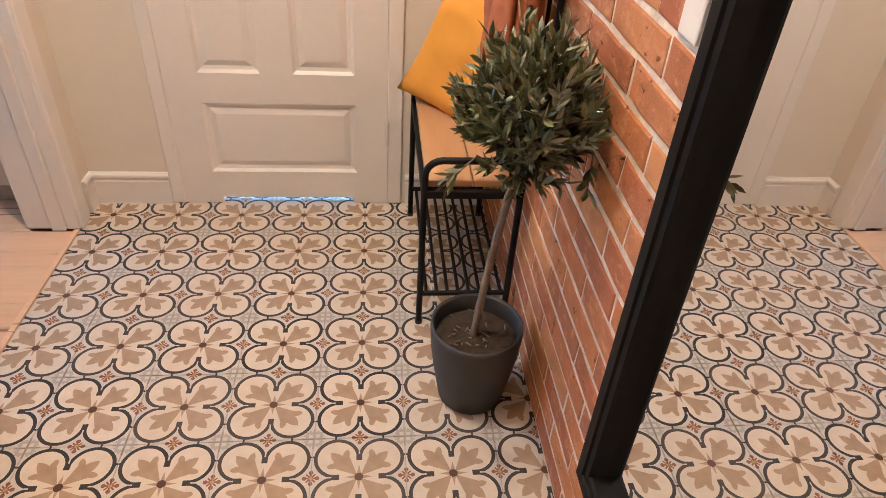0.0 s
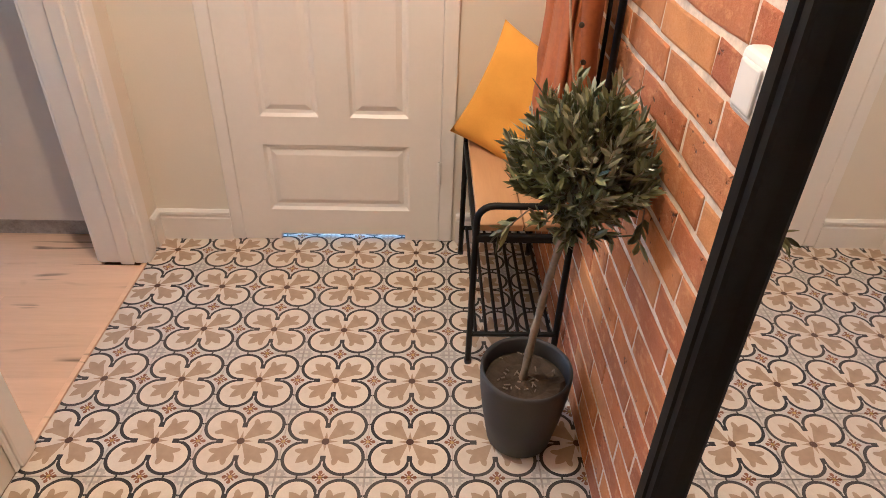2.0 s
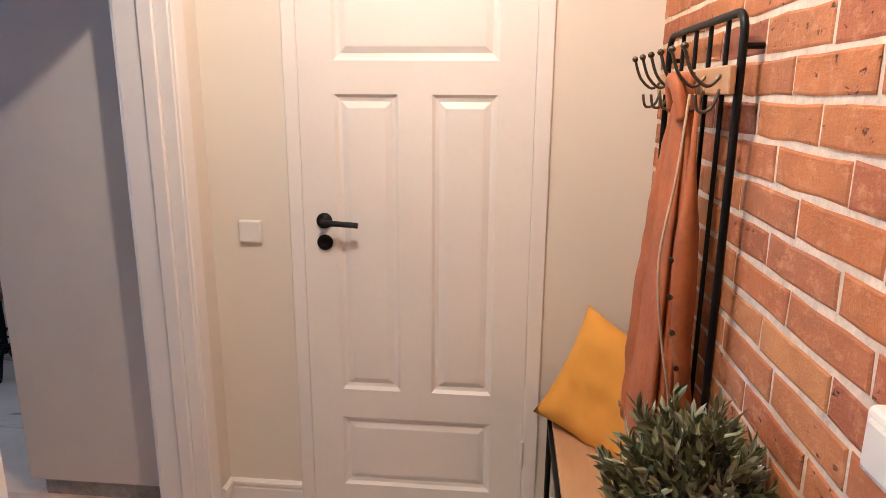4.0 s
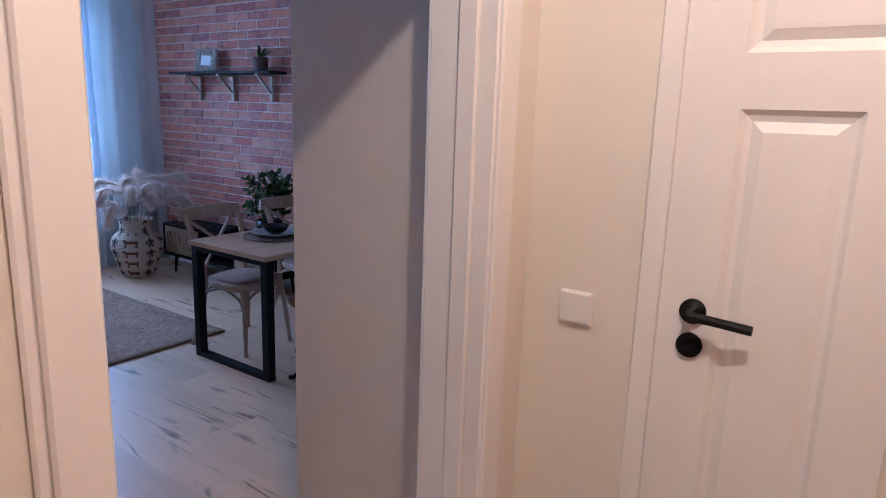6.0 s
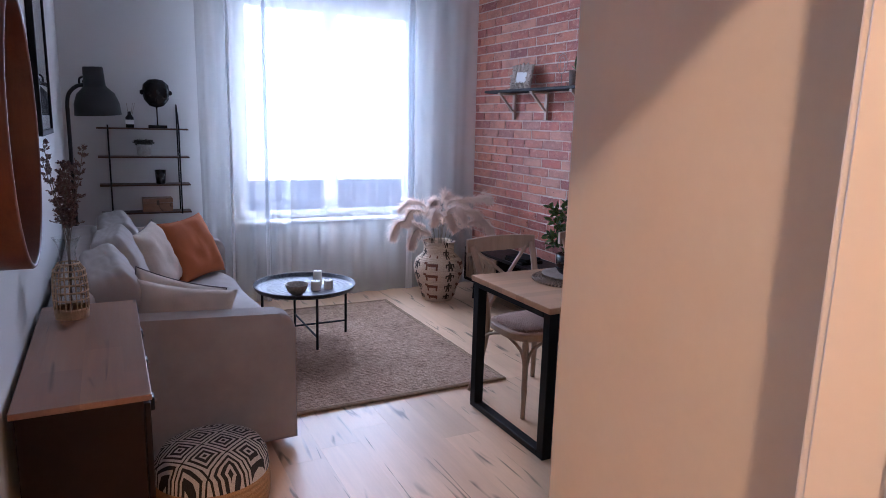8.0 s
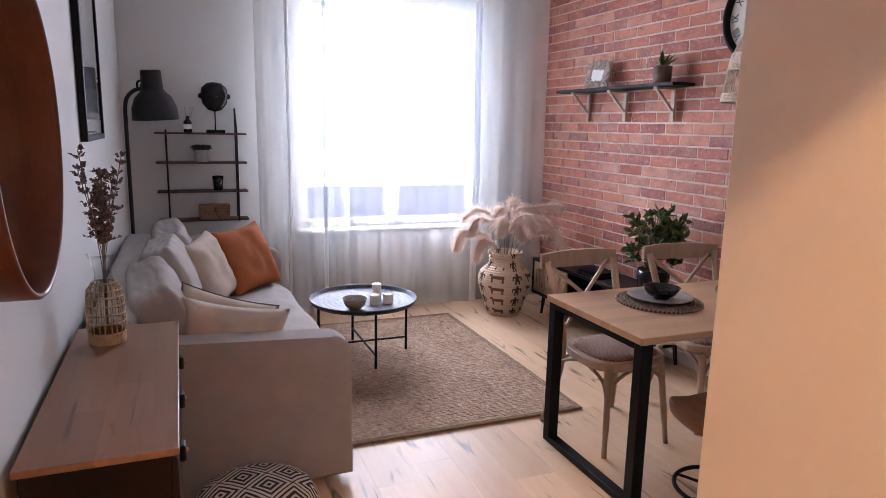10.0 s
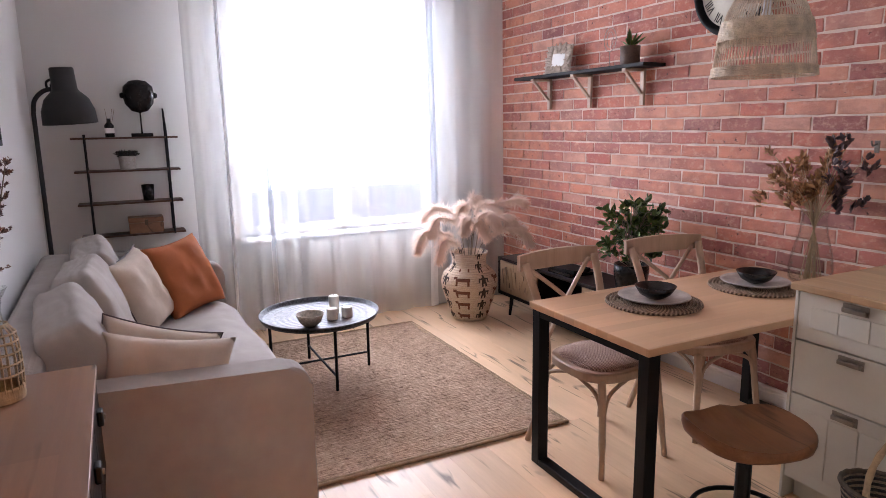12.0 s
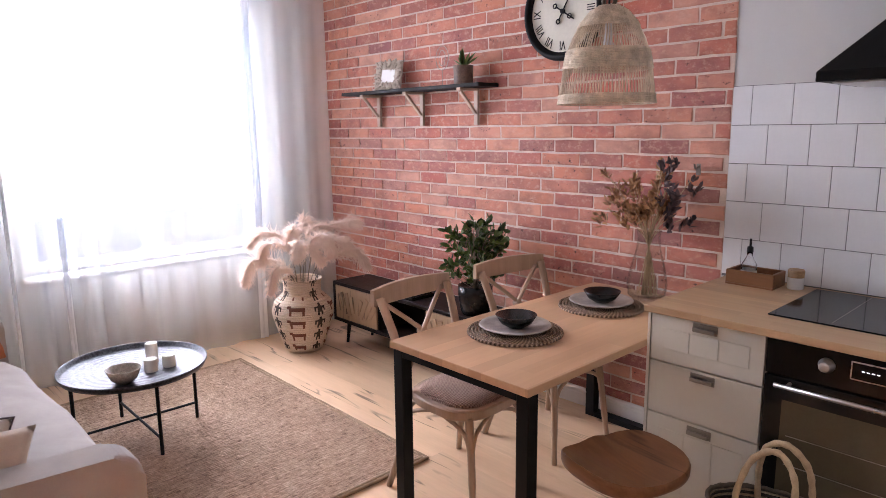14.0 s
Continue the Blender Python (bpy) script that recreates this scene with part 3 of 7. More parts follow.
# doorway lining, with a rebate, and the moulded casing on the hall side
lining = thing("doorway_trim", (-1.13, 1.55, 0), "white painted lining and casing of the open doorway", "door frame", kind="structure")
for y0, sg in ((1.98, -1), (1.125, 1)):
    part("lining", boxes([((-1.2149, y0, 0.003), (-1.135, y0 + sg * 0.015, 2.005)), ((-1.135, y0, 0.003), (-1.088, y0 + (0.038 if sg > 0 else -0.028), 2.005)), ((-1.088, y0, 0.003), (-1.045, y0 + sg * 0.017, 2.005))], 0.003), TRIM, lining)
    part("casing", boxes([((-1.049, y0 + sg * 0.012, 0.003), (-1.034, y0 - sg * 0.055, 2.06)), ((-1.049, y0 - sg * 0.0551, 0.003), (-1.040, y0 - sg * 0.072, 2.06))], 0.004), TRIM, lining)
    part("casing", box((-1.226, y0 + sg * 0.010, 0.003), (-1.211, y0 - sg * 0.06, 2.06), 0.004), TRIM, lining)
part("head_lining", box((-1.215, 1.14, 2.005), (-1.045, 1.965, 2.02), 0.002), TRIM, lining)
part("head_casing", box((-1.049, 1.055, 2.061), (-1.034, 2.05, 2.12), 0.004), TRIM, lining)
structure("threshold_strip", box((-1.066, 1.14, -0.012), (-1.048, 1.965, 0.004), 0.002), OAK, "narrow oak threshold strip between boards and tiles", "threshold")


def hall_door():
    d = thing("door_1", (-0.354, 2.155, 0), "white moulded five-panel door with black lever, closed", "door", kind="structure")
    x0, x1, zt = -0.7262, 0.0180, 2.0
    yf = 2.143
    fields = [(-0.613, -0.408, 0.508, 1.515), (-0.300, -0.095, 0.508, 1.515), (-0.615, -0.093, 0.135, 0.402), (-0.615, -0.093, 1.617, 1.875)]
    # stiles and rails with holes for the panels
    xs = sorted({x0, x1, *[f[0] for f in fields], *[f[1] for f in fields], -0.59, -0.11})
    zs = sorted({0.004, 0.028, zt, *[f[2] for f in fields], *[f[3] for f in fields]})
    slab = []
    for za, zb in zip(zs, zs[1:]):
        run = None
        for xa, xb in zip(xs, xs[1:]):
            cx, cz = (xa + xb) / 2, (za + zb) / 2
            hole = any(f[0] < cx < f[1] and f[2] < cz < f[3] for f in fields) or (cz < 0.028 and -0.59 < cx < -0.11)
            if hole:
                if run:
                    slab.append(run)
                run = None
            else:
                run = (run[0], xb) + (za, zb) if run else (xa, xb, za, zb)
        if run:
            slab.append(run)
    part("leaf", boxes([((a, yf, c), (b, yf + 0.04, e)) for a, b, c, e in slab]), TRIM, d)
    for a, b, c, e in fields:
        bm = bmesh.new()
        loops = []
        for inset, dep in ((0, 0.0005), (0.010, 0.010), (0.022, 0.013), (0.042, 0.0045), (0.05, 0.004)):
            loops.append([bm.verts.new((x, yf + dep, z)) for x, z in ((a + inset, c + inset), (b - inset, c + inset), (b - inset, e - inset), (a + inset, e - inset))])
        for p, q in zip(loops, loops[1:]):
            for i in range(4):
                bm.faces.new((p[i], p[(i + 1) % 4], q[(i + 1) % 4], q[i]))
        bm.faces.new(loops[-1])
        part("panel", bm, TRIM, d)
    fr = boxes([((-0.774, 2.138, 0.003), (-0.727, 2.26, 2.05)), ((0.019, 2.138, 0.003), (0.07, 2.26, 2.05)), ((-0.727, 2.138, 2.005), (0.019, 2.26, 2.05))], 0.003)
    part("door_frame", fr, TRIM, d)
    part("stop", boxes([((-0.7265, 2.186, 0.003), (-0.70, 2.22, 2.004)), ((-0.008, 2.186, 0.003), (0.0185, 2.22, 2.004))]), TRIM, d)
    h = part("handle", moved(lathe([(0, 0), (0.026, 0), (0.026, 0.009), (0.010, 0.010), (0.010, 0.045), (0, 0.045)], 24), pose(-0.656, yf, 1.108, 90)), BLACK, d, "matt black round-rose lever handle", True)
    part("lever", tube([(-0.656, yf - 0.045, 1.108), (-0.60, yf - 0.046, 1.106), (-0.535, yf - 0.045, 1.102)], [0.010, 0.0095, 0.0095], 12), BLACK, h)
    part("keyhole_rose", moved(lathe([(0, 0), (0.026, 0), (0.026, 0.008), (0.004, 0.009), (0, 0.004)], 24), pose(-0.656, yf, 1.035, 90)), BLACK, d, "matt black lock rose", True)
    for z in (1.86, 0.30):
        part("hinge", tube([(0.0165, yf - 0.006, z - 0.045), (0.0165, yf - 0.006, z + 0.045)], 0.007, 10), PLASTIC_W, d)


hall_door()


def light_switch():
    s = thing("light_switch", (-0.912, 2.15, 1.02), "white square rocker switch on the cream wall", "light switch")
    part("plate", box((-0.953, 2.140, 1.022), (-0.873, 2.15, 1.103), 0.006, 3), PLASTIC_W, s)
    part("rocker", moved(box((-0.037, -0.004, -0.0355), (0.037, 0.004, 0.0355), 0.003, 3), pose(-0.913, 2.139, 1.064, 2)), PLASTIC_W, s)


light_switch()


def window():
    w = thing("window_1", (-6.48, 3.1, 0.64), "white framed two-casement window behind a sheer curtain", "window", kind="structure")
    x0, x1 = -6.50, -6.44
    part("window_frame", boxes([((x0, 2.33, 0.64), (x1, 2.40, 2.43)), ((x0, 3.80, 0.64), (x1, 3.87, 2.43)), ((x0, 2.40, 0.64), (x1, 3.80, 0.70)), ((x0, 2.40, 2.36), (x1, 3.80, 2.43)), ((x0, 3.05, 0.70), (x1, 3.17, 2.36))], 0.004), PLASTIC_W, w)
    for a, b in ((2.40, 3.05), (3.17, 3.80)):
        p = part("pane", box((-6.478, a, 0.70), (-6.472, b, 2.36), 0), GLASS, w)
        p.visible_shadow = False
    part("window_sill", box((-6.44, 2.30, 0.615), (-6.27, 3.90, 0.64), 0.006), PLASTIC_W, w)
    part("handle", box((-6.438, 3.095, 1.35), (-6.41, 3.125, 1.50), 0.006), PLASTIC_W, w)


window()


# ---- hall things ----
def hall_mirror():
    m = thing("wall_mirror", (0.36, 0.27, 0.36), "tall black wide-framed mirror on the brick wall", "mirror")
    y0, y1, z0, z1, xf, xb = -0.20, 0.693, 0.342, 2.06, 0.336, 0.384
    w = 0.046
    bm = bmesh.new()
    loops = []
    for inset, x in ((0, xb), (0, xf + 0.006), (0.006, xf), (w * 0.62, xf), (w * 0.66, xf + 0.005), (w * 0.94, xf + 0.006), (w, xf + 0.012), (w, xb - 0.008)):
        loops.append([bm.verts.new((x, y, z)) for y, z in ((y0 + inset, z0 + inset), (y1 - inset, z0 + inset), (y1 - inset, z1 - inset), (y0 + inset, z1 - inset))])
    for p, q in zip(loops, loops[1:]):
        for i in range(4):
            bm.faces.new((p[i], p[(i + 1) % 4], q[(i + 1) % 4], q[i]))
    part("frame", bm, BLACKWOOD, m, "black stained wooden frame")
    part("glass", box((xb - 0.012, y0 + w - 0.004, z0 + w - 0.004), (xb - 0.006, y1 - w + 0.004, z1 - w + 0.004), 0), MIRROR, m, "clear silvered mirror glass")


hall_mirror()


def wall_switch():
    t = thing("light_switch", (0.386, 0.748, 1.10), "white plastic surface switch on the brick wall", "light switch")
    part("case", box((0.352, 0.706, 1.100), (0.3855, 0.790, 1.184), 0.010, 3), PLASTIC_W, t)
    part("rocker", box((0.347, 0.720, 1.112), (0.3525, 0.776, 1.172), 0.004, 2), PLASTIC_W, t)


wall_switch()


def bench():
    b = thing("hall_bench", (0.23, 1.76, 0), "black steel hall bench with pine seat and slatted shoe shelf", "bench")
    x0, x1, ya, yb = 0.104, 0.362, 1.468, 2.062
    for y in (ya, yb):
        pts = [(x0, y, 0.0), (x0, y, 0.50)] + [(x0 + 0.045 * (1 - math.cos(a)), y, 0.51 + 0.045 * math.sin(a)) for a in [math.pi / 2 * k / 5 for k in range(6)]]
        pts += [(x1 - 0.045 * (1 - math.cos(a)), y, 0.51 + 0.045 * math.sin(a)) for a in [math.pi / 2 * (1 - k / 5) for k in range(6)]] + [(x1, y, 0.0)]
        part("end_frame", tube(pts, 0.0095, 10), BLACK, b, smooth=True)
        part("cross_rail", tube([(x0, y, 0.115), (x1, y, 0.115)], 0.008, 8), BLACK, b)
        part("cross_rail", box((x0, y - 0.009, 0.445), (x1, y + 0.009, 0.468), 0.003), BLACK, b)
        for x in (x0, x1):
            part("foot_cap", lathe([(0, 0), (0.011, 0), (0.0115, 0.012), (0.010, 0.014)], 10, (x, y, 0.0)), ANTHRACITE, b)
    for x in (x0, x1):
        part("side_rail", box((x - 0.008, ya, 0.447), (x + 0.008, yb, 0.466), 0.003), BLACK, b)
    for k in range(8):
        x = x0 + 0.018 + (x1 - x0 - 0.036) * k / 7
        part("slat_rod", tube([(x, ya, 0.118), (x, yb, 0.118)], 0.0055, 8), BLACK, b)
    for k in range(2):
        xa = x0 + 0.004 + k * 0.127
        part("seat_board", box((xa, ya + 0.012, 0.469), (xa + 0.1245, yb - 0.012, 0.489), 0.004), BENCH_WOOD, b)


bench()


def coat_rack():
    r = thing("coat_rack", (0.36, 1.66, 0.6), "black steel coat rack with wooden hook rail on brick", "coat rack")
    x, ya, yb, z0, z1 = 0.350, 1.325, 1.885, 0.62, 1.665
    c = 0.04
    pts = [(x, ya, z0), (x, ya, z1 - c)] + [(x, ya + c * (1 - math.cos(a)), z1 - c + c * math.sin(a)) for a in [math.pi / 2 * k / 4 for k in range(1, 5)]]
    pts += [(x, yb - c * (1 - math.cos(a)), z1 - c + c * math.sin(a)) for a in [math.pi / 2 * (1 - k / 4) for k in range(5)]] + [(x, yb, z0)]
    part("outer_frame", tube(pts, 0.0078, 10), BLACK, r, smooth=True)
    part("bottom_bar", tube([(x, ya, z0), (x, yb, z0)], 0.008, 8), BLACK, r)
    for k in range(1, 5):
        y = ya + (yb - ya) * k / 5
        part("upright_bar", tube([(x + 0.006, y, z0), (x + 0.006, y, z1)], 0.005, 8), BLACK, r)
    part("hook_rail", box((x - 0.022, ya - 0.012, 1.52), (x - 0.009, yb + 0.012, 1.572), 0.003), BENCH_WOOD, r, "pale wooden hook rail")
    for z in (z0 + 0.05, z1 - 0.06):
        for y in (ya, yb):
            part("wall_fixing", tube([(x, y, z), (0.386, y, z)], 0.006, 8), BLACK, r)
    for k in range(6):
        y = ya + 0.035 + (yb - ya - 0.07) * k / 5
        up = curve([(x - 0.022, y, 1.555), (x - 0.045, y, 1.535), (x - 0.075, y, 1.56), (x - 0.092, y, 1.605)], 5)
        lo = curve([(x - 0.022, y, 1.53), (x - 0.035, y, 1.495), (x - 0.058, y, 1.49), (x - 0.066, y, 1.52)], 5)
        h = part("hook", tube(up, 0.0035, 8), BRONZE, r, "dark bronze double coat hook", True)
        part("lower_prong", tube(lo, 0.0034, 8), BRONZE, h, smooth=True)
        part("knob", lathe([(0, -0.008), (0.006, -0.005), (0.008, 0), (0.006, 0.005), (0, 0.008)], 8, (x - 0.092, y, 1.607)), BRONZE, h, smooth=True)


coat_rack()


def jacket():
    j = thing("jacket", (0.29, 1.55, 1.5), "rust brown suede jacket hanging from a coat hook", "jacket")

    def pleat(a):
        return 1 - abs(math.sin(a))

    bm = bmesh.new()
    nz, na = 44, 84
    rings = []
    for i in range(nz + 1):
        t = i / nz
        z = 1.565 - 0.80 * t
        wide = 0.022 + 0.10 * t ** 0.75
        deep = 0.018 + 0.062 * t ** 0.7
        cx, cy = 0.292 - 0.03 * t, 1.50 - 0.02 * t
        ring = []
        for k in range(na):
            a = 2 * math.pi * k / na
            f = min(1, t * 2.5)
            fold = 1 - f * (0.34 * pleat(a * 2.0 + 0.5 * t + 0.3 * math.sin(3 * t)) ** 6 + 0.10 * pleat(a * 3.5 - 0.9 * t) ** 4) + 0.07 * f * noise.noise((math.cos(a) * 2, math.sin(a) * 2, t * 5))
            px = cx + deep * fold * math.cos(a)
            py = cy + wide * fold * math.sin(a)
            hem = 0.035 * math.sin(a * 2 + 0.7) * max(0, t - 0.6)
            ring.append(bm.verts.new((min(px, 0.334), py, z + hem)))
        rings.append(ring)
    for p, q in zip(rings, rings[1:]):
        for k in range(na):
            bm.faces.new((p[k], p[(k + 1) % na], q[(k + 1) % na], q[k]))
    bm.faces.new(rings[0])
    part("body", bm, LEATHER, j, smooth=True)
    pts = curve([(0.282, 1.52, 1.50), (0.265, 1.55, 1.34), (0.25, 1.575, 1.10), (0.24, 1.585, 0.90), (0.236, 1.58, 0.76)], 8)
    sl = tube(pts, [0.020 + 0.021 * min(1, k / 16) for k in range(len(pts))], 24)
    for v in sl.verts:
        v.co += Vector((1, 0.4, 0)) * 0.010 * noise.noise(Vector((v.co.x * 9, v.co.y * 9, v.co.z * 22)))
    part("sleeve", sl, LEATHER, j, smooth=True)
    part("cuff", tube([pts[-1] + Vector((0, 0, 0.03)), pts[-1] + Vector((0, 0, -0.012))], 0.0425, 24), LEATHER, j, smooth=True)
    part("button", moved(lathe([(0, 0), (0.007, 0), (0.007, 0.004), (0, 0.005)], 12), pose(pts[-1].x - 0.047, pts[-1].y, 0.78, 0, -90)), STEEL, j, "metal cuff button")
    # the open front: a flap with a pale stitched edge, and buttons
    spine = curve([(0.292, 1.425, 1.52), (0.272, 1.392, 1.36), (0.248, 1.372, 1.20), (0.262, 1.368, 1.05), (0.292, 1.375, 0.90), (0.300, 1.38, 0.80)], 6)
    bm = bmesh.new()
    rows = []
    for k, p in enumerate(spine):
        w = 0.012 + 0.050 * min(1, k / 10) - 0.012 * math.sin(k * 0.35)
        rows.append([bm.verts.new(p + Vector(o)) for o in ((0, 0, 0), (w * 0.5, -0.012, 0), (w, 0.006, 0), (w, 0.014, 0), (w * 0.5, -0.003, 0), (0.002, 0.008, 0))])
    for p, q in zip(rows, rows[1:]):
        for k in range(6):
            bm.faces.new((p[k], p[(k + 1) % 6], q[(k + 1) % 6], q[k]))
    flap = part("front_flap", bm, LEATHER, j, smooth=True)
    part("stitched_edge", tube([p + Vector((-0.001, -0.002, 0)) for p in spine], 0.0028, 6), ROPE, flap, "pale stitched edge", True)
    for k in (12, 15, 18, 21):
        part("button", moved(lathe([(0, 0), (0.006, 0), (0.006, 0.004), (0, 0.005)], 10), pose(spine[k].x + 0.02, spine[k].y - 0.008, spine[k].z, 90)), BRONZE, flap)
    part("collar", tube(curve([(0.272, 1.455, 1.47), (0.252, 1.47, 1.535), (0.252, 1.52, 1.545), (0.27, 1.545, 1.49)], 5), 0.018, 10), LEATHER, j, smooth=True)

    # it hangs close to the wall
    for piece_of in j.children:
        for v in piece_of.data.vertices:
            v.co.x = 0.334 - (0.334 - v.co.x) * 0.70


jacket()


def cushion(name, size, thick, m, material, label, seed, piping=None, group=""):
    ob = tagged(part(name, pillow(size[0], size[1], thick, seed), material, None, "", True), label, "cushion", group)
    ob.matrix_basis = m
    if piping is not None:
        w, h = size
        pts = [(u * w / 2, 0, v * h / 2) for u, v in [(-1 + 2 * k / 10, -1) for k in range(10)] + [(1, -1 + 2 * k / 10) for k in range(10)] + [(1 - 2 * k / 10, 1) for k in range(10)] + [(-1, 1 - 2 * k / 10) for k in range(10)]]
        pts = [(x * (1 - 0.10 * (1 - min(1, abs(2 * z / h)) ** 2) * (abs(2 * x / w) > 0.999)), y, z * (1 - 0.10 * (1 - min(1, abs(2 * x / w)) ** 2) * (abs(2 * z / h) > 0.999))) for x, y, z in pts]
        p = part("piping", tube(pts, 0.004, 6, closed=True), piping, None, "dark contrasting edge", True)
        p.parent = ob
    return ob


cushion("cushion", (0.40, 0.40), 0.14, pose(0.280, 1.94, 0.632, -16, 18, -36), MUSTARD, "mustard yellow cotton cushion propped on the bench", 1)


def leaf_cluster(bm, base, direction, count, length, width, rnd, bend=0.25, spread=0.9):
    """Pointed leaves along a twig."""
    d = Vector(direction).normalized()
    side = d.orthogonal().normalized()
    for k in range(count):
        a = rnd.uniform(0, 6.283)
        out = (side * math.cos(a) + d.cross(side) * math.sin(a))
        way = (d * rnd.uniform(0.35, 1.0) + out * spread * rnd.uniform(0.4, 1.0)).normalized()
        p = Vector(base) + d * (k / count) * length * 1.3
        ln, w = length * rnd.uniform(0.65, 1.2), width * rnd.uniform(0.7, 1.2)
        flat = way.cross(Vector((rnd.uniform(-1, 1), rnd.uniform(-1, 1), rnd.uniform(-1, 1)))).normalized()
        nrm = way.cross(flat)
        dn = nrm * ln * -bend
        v = [bm.verts.new(q) for q in (p, p + way * ln * 0.3 + flat * w * 0.85 + nrm * 0.1 * w, p + way * ln * 0.68 + flat * w * 0.8 + dn * 0.5, p + way * ln + dn, p + way * ln * 0.68 - flat * w * 0.8 + dn * 0.5, p + way * ln * 0.3 - flat * w * 0.85 + nrm * 0.1 * w, p + way * ln * 0.5 - nrm * 0.25 * w + dn * 0.3)]
        for k2 in range(6):
            bm.faces.new((v[k2], v[(k2 + 1) % 6], v[6]))


def olive_tree():
    cx, cy = 0.228, 1.190
    pot = thing("olive_tree", (cx, cy, 0), "small olive tree with round crown in anthracite pot", "potted tree")
    prof = [(0, 0), (0.078, 0), (0.086, 0.006), (0.104, 0.11), (0.113, 0.18), (0.117, 0.236), (0.116, 0.250), (0.111, 0.252), (0.107, 0.244), (0.104, 0.206), (0.103, 0.18)]
    part("pot", lathe(prof, 48, (cx, cy, 0)), ANTHRACITE, pot, "anthracite plastic planter", True)
    soil = lathe([(0, 0.206), (0.03, 0.210), (0.06, 0.203), (0.09, 0.207), (0.1035, 0.202)], 40, (cx, cy, 0))
    for v in soil.verts:
        v.co.z += 0.006 * noise.noise(v.co * 45)
    part("soil", soil, SOIL, pot, "dark potting soil")
    rnd = random.Random(8)
    bits = bmesh.new()
    for k in range(26):
        a, r = rnd.uniform(0, 6.28), rnd.uniform(0.01, 0.09)
        p = Vector((cx + r * math.cos(a), cy + r * math.sin(a), 0.211))
        d = Vector((rnd.uniform(-1, 1), rnd.uniform(-1, 1), 0)).normalized() * rnd.uniform(0.008, 0.02)
        tube([p, p + d], 0.002, 4, bits)
    tagged(part("leaf_litter", bits, BARK, pot), kind="stuff")
    trunk = curve([(cx - 0.006, cy + 0.004, 0.195), (cx + 0.006, cy, 0.36), (cx + 0.019, cy - 0.012, 0.52), (cx + 0.028, cy - 0.06, 0.70), (cx + 0.03, cy - 0.105, 0.82)], 6)
    part("trunk", tube(trunk, [0.0105 - 0.003 * k / len(trunk) + 0.001 * math.sin(k * 2.1) for k in range(len(trunk))], 9), BARK, pot, "thin grey trunk", True)
    mid = Vector((0.258, 1.075, 0.872))
    crown, pale, twigs = bmesh.new(), bmesh.new(), bmesh.new()
    for k in range(330):
        z = rnd.uniform(-1, 1)
        a = rnd.uniform(0, 6.283)
        q = math.sqrt(1 - z * z)
        d = Vector((q * math.cos(a), q * math.sin(a), z))
        r = rnd.uniform(0.25, 1.0) ** 0.6
        size = Vector((0.118, 0.140, 0.124)) * (1 + 0.30 * noise.noise(d * 2.3))
        tip = mid + Vector([d[i] * size[i] * r for i in range(3)])
        tip.x = min(tip.x, 0.352)
        root = mid + (tip - mid) * 0.35 + Vector((0, 0, -0.03))
        way = (d * 0.75 + Vector((0, -0.12, 0.75))).normalized()
        tube([root, tip, tip + way * 0.03], [0.0022, 0.0014, 0.0008], 4, twigs)
        leaf_cluster(crown if rnd.random() < 0.66 else pale, tip - way * 0.02, way, rnd.randint(8, 11), 0.037, 0.0054, rnd, 0.10, 0.55)
    for d, n in (((0.8, -0.35, -0.45), 12), ((-0.7, -0.3, -0.5), 9)):
        a = mid + Vector(d) * 0.14
        b = mid + Vector(d) * 0.24
        b.x = min(b.x, 0.36)
        tube([a, b], 0.0016, 4, twigs)
        leaf_cluster(crown, a + (b - a) * 0.3, b - a, n, 0.042, 0.0065, rnd, 0.1)
    for bm in (crown, pale):
        for v in bm.verts:
            v.co.x = min(v.co.x, 0.3785)
    tagged(part("crown", crown, OLIVE_LEAF, pot, "dense grey-green olive leaves"), kind="stuff")
    tagged(part("pale_leaves", pale, OLIVE_PALE, pot, "silvery leaf undersides"), kind="stuff")
    tagged(part("twig", twigs, BARK, pot), kind="stuff")


olive_tree()


def tall_cabinet():
    c = thing("tall_cabinet", (-1.61, 2.5, 0), "tall plain greige kitchen cabinet by the doorway", "cabinet")
    part("side_panel", box((-1.842, 2.135, 0.075), (-1.235, 2.155, 2.42), 0.0015), TALLCAB, c)
    part("body", box((-1.838, 2.156, 0.075), (-1.235, 2.76, 2.415), 0.001), TALLCAB, c)
    part("plinth", box((-1.80, 2.157, 0), (-1.235, 2.74, 0.0745), 0.001), CERAMIC_G, c, "grey recessed plinth")


tall_cabinet()


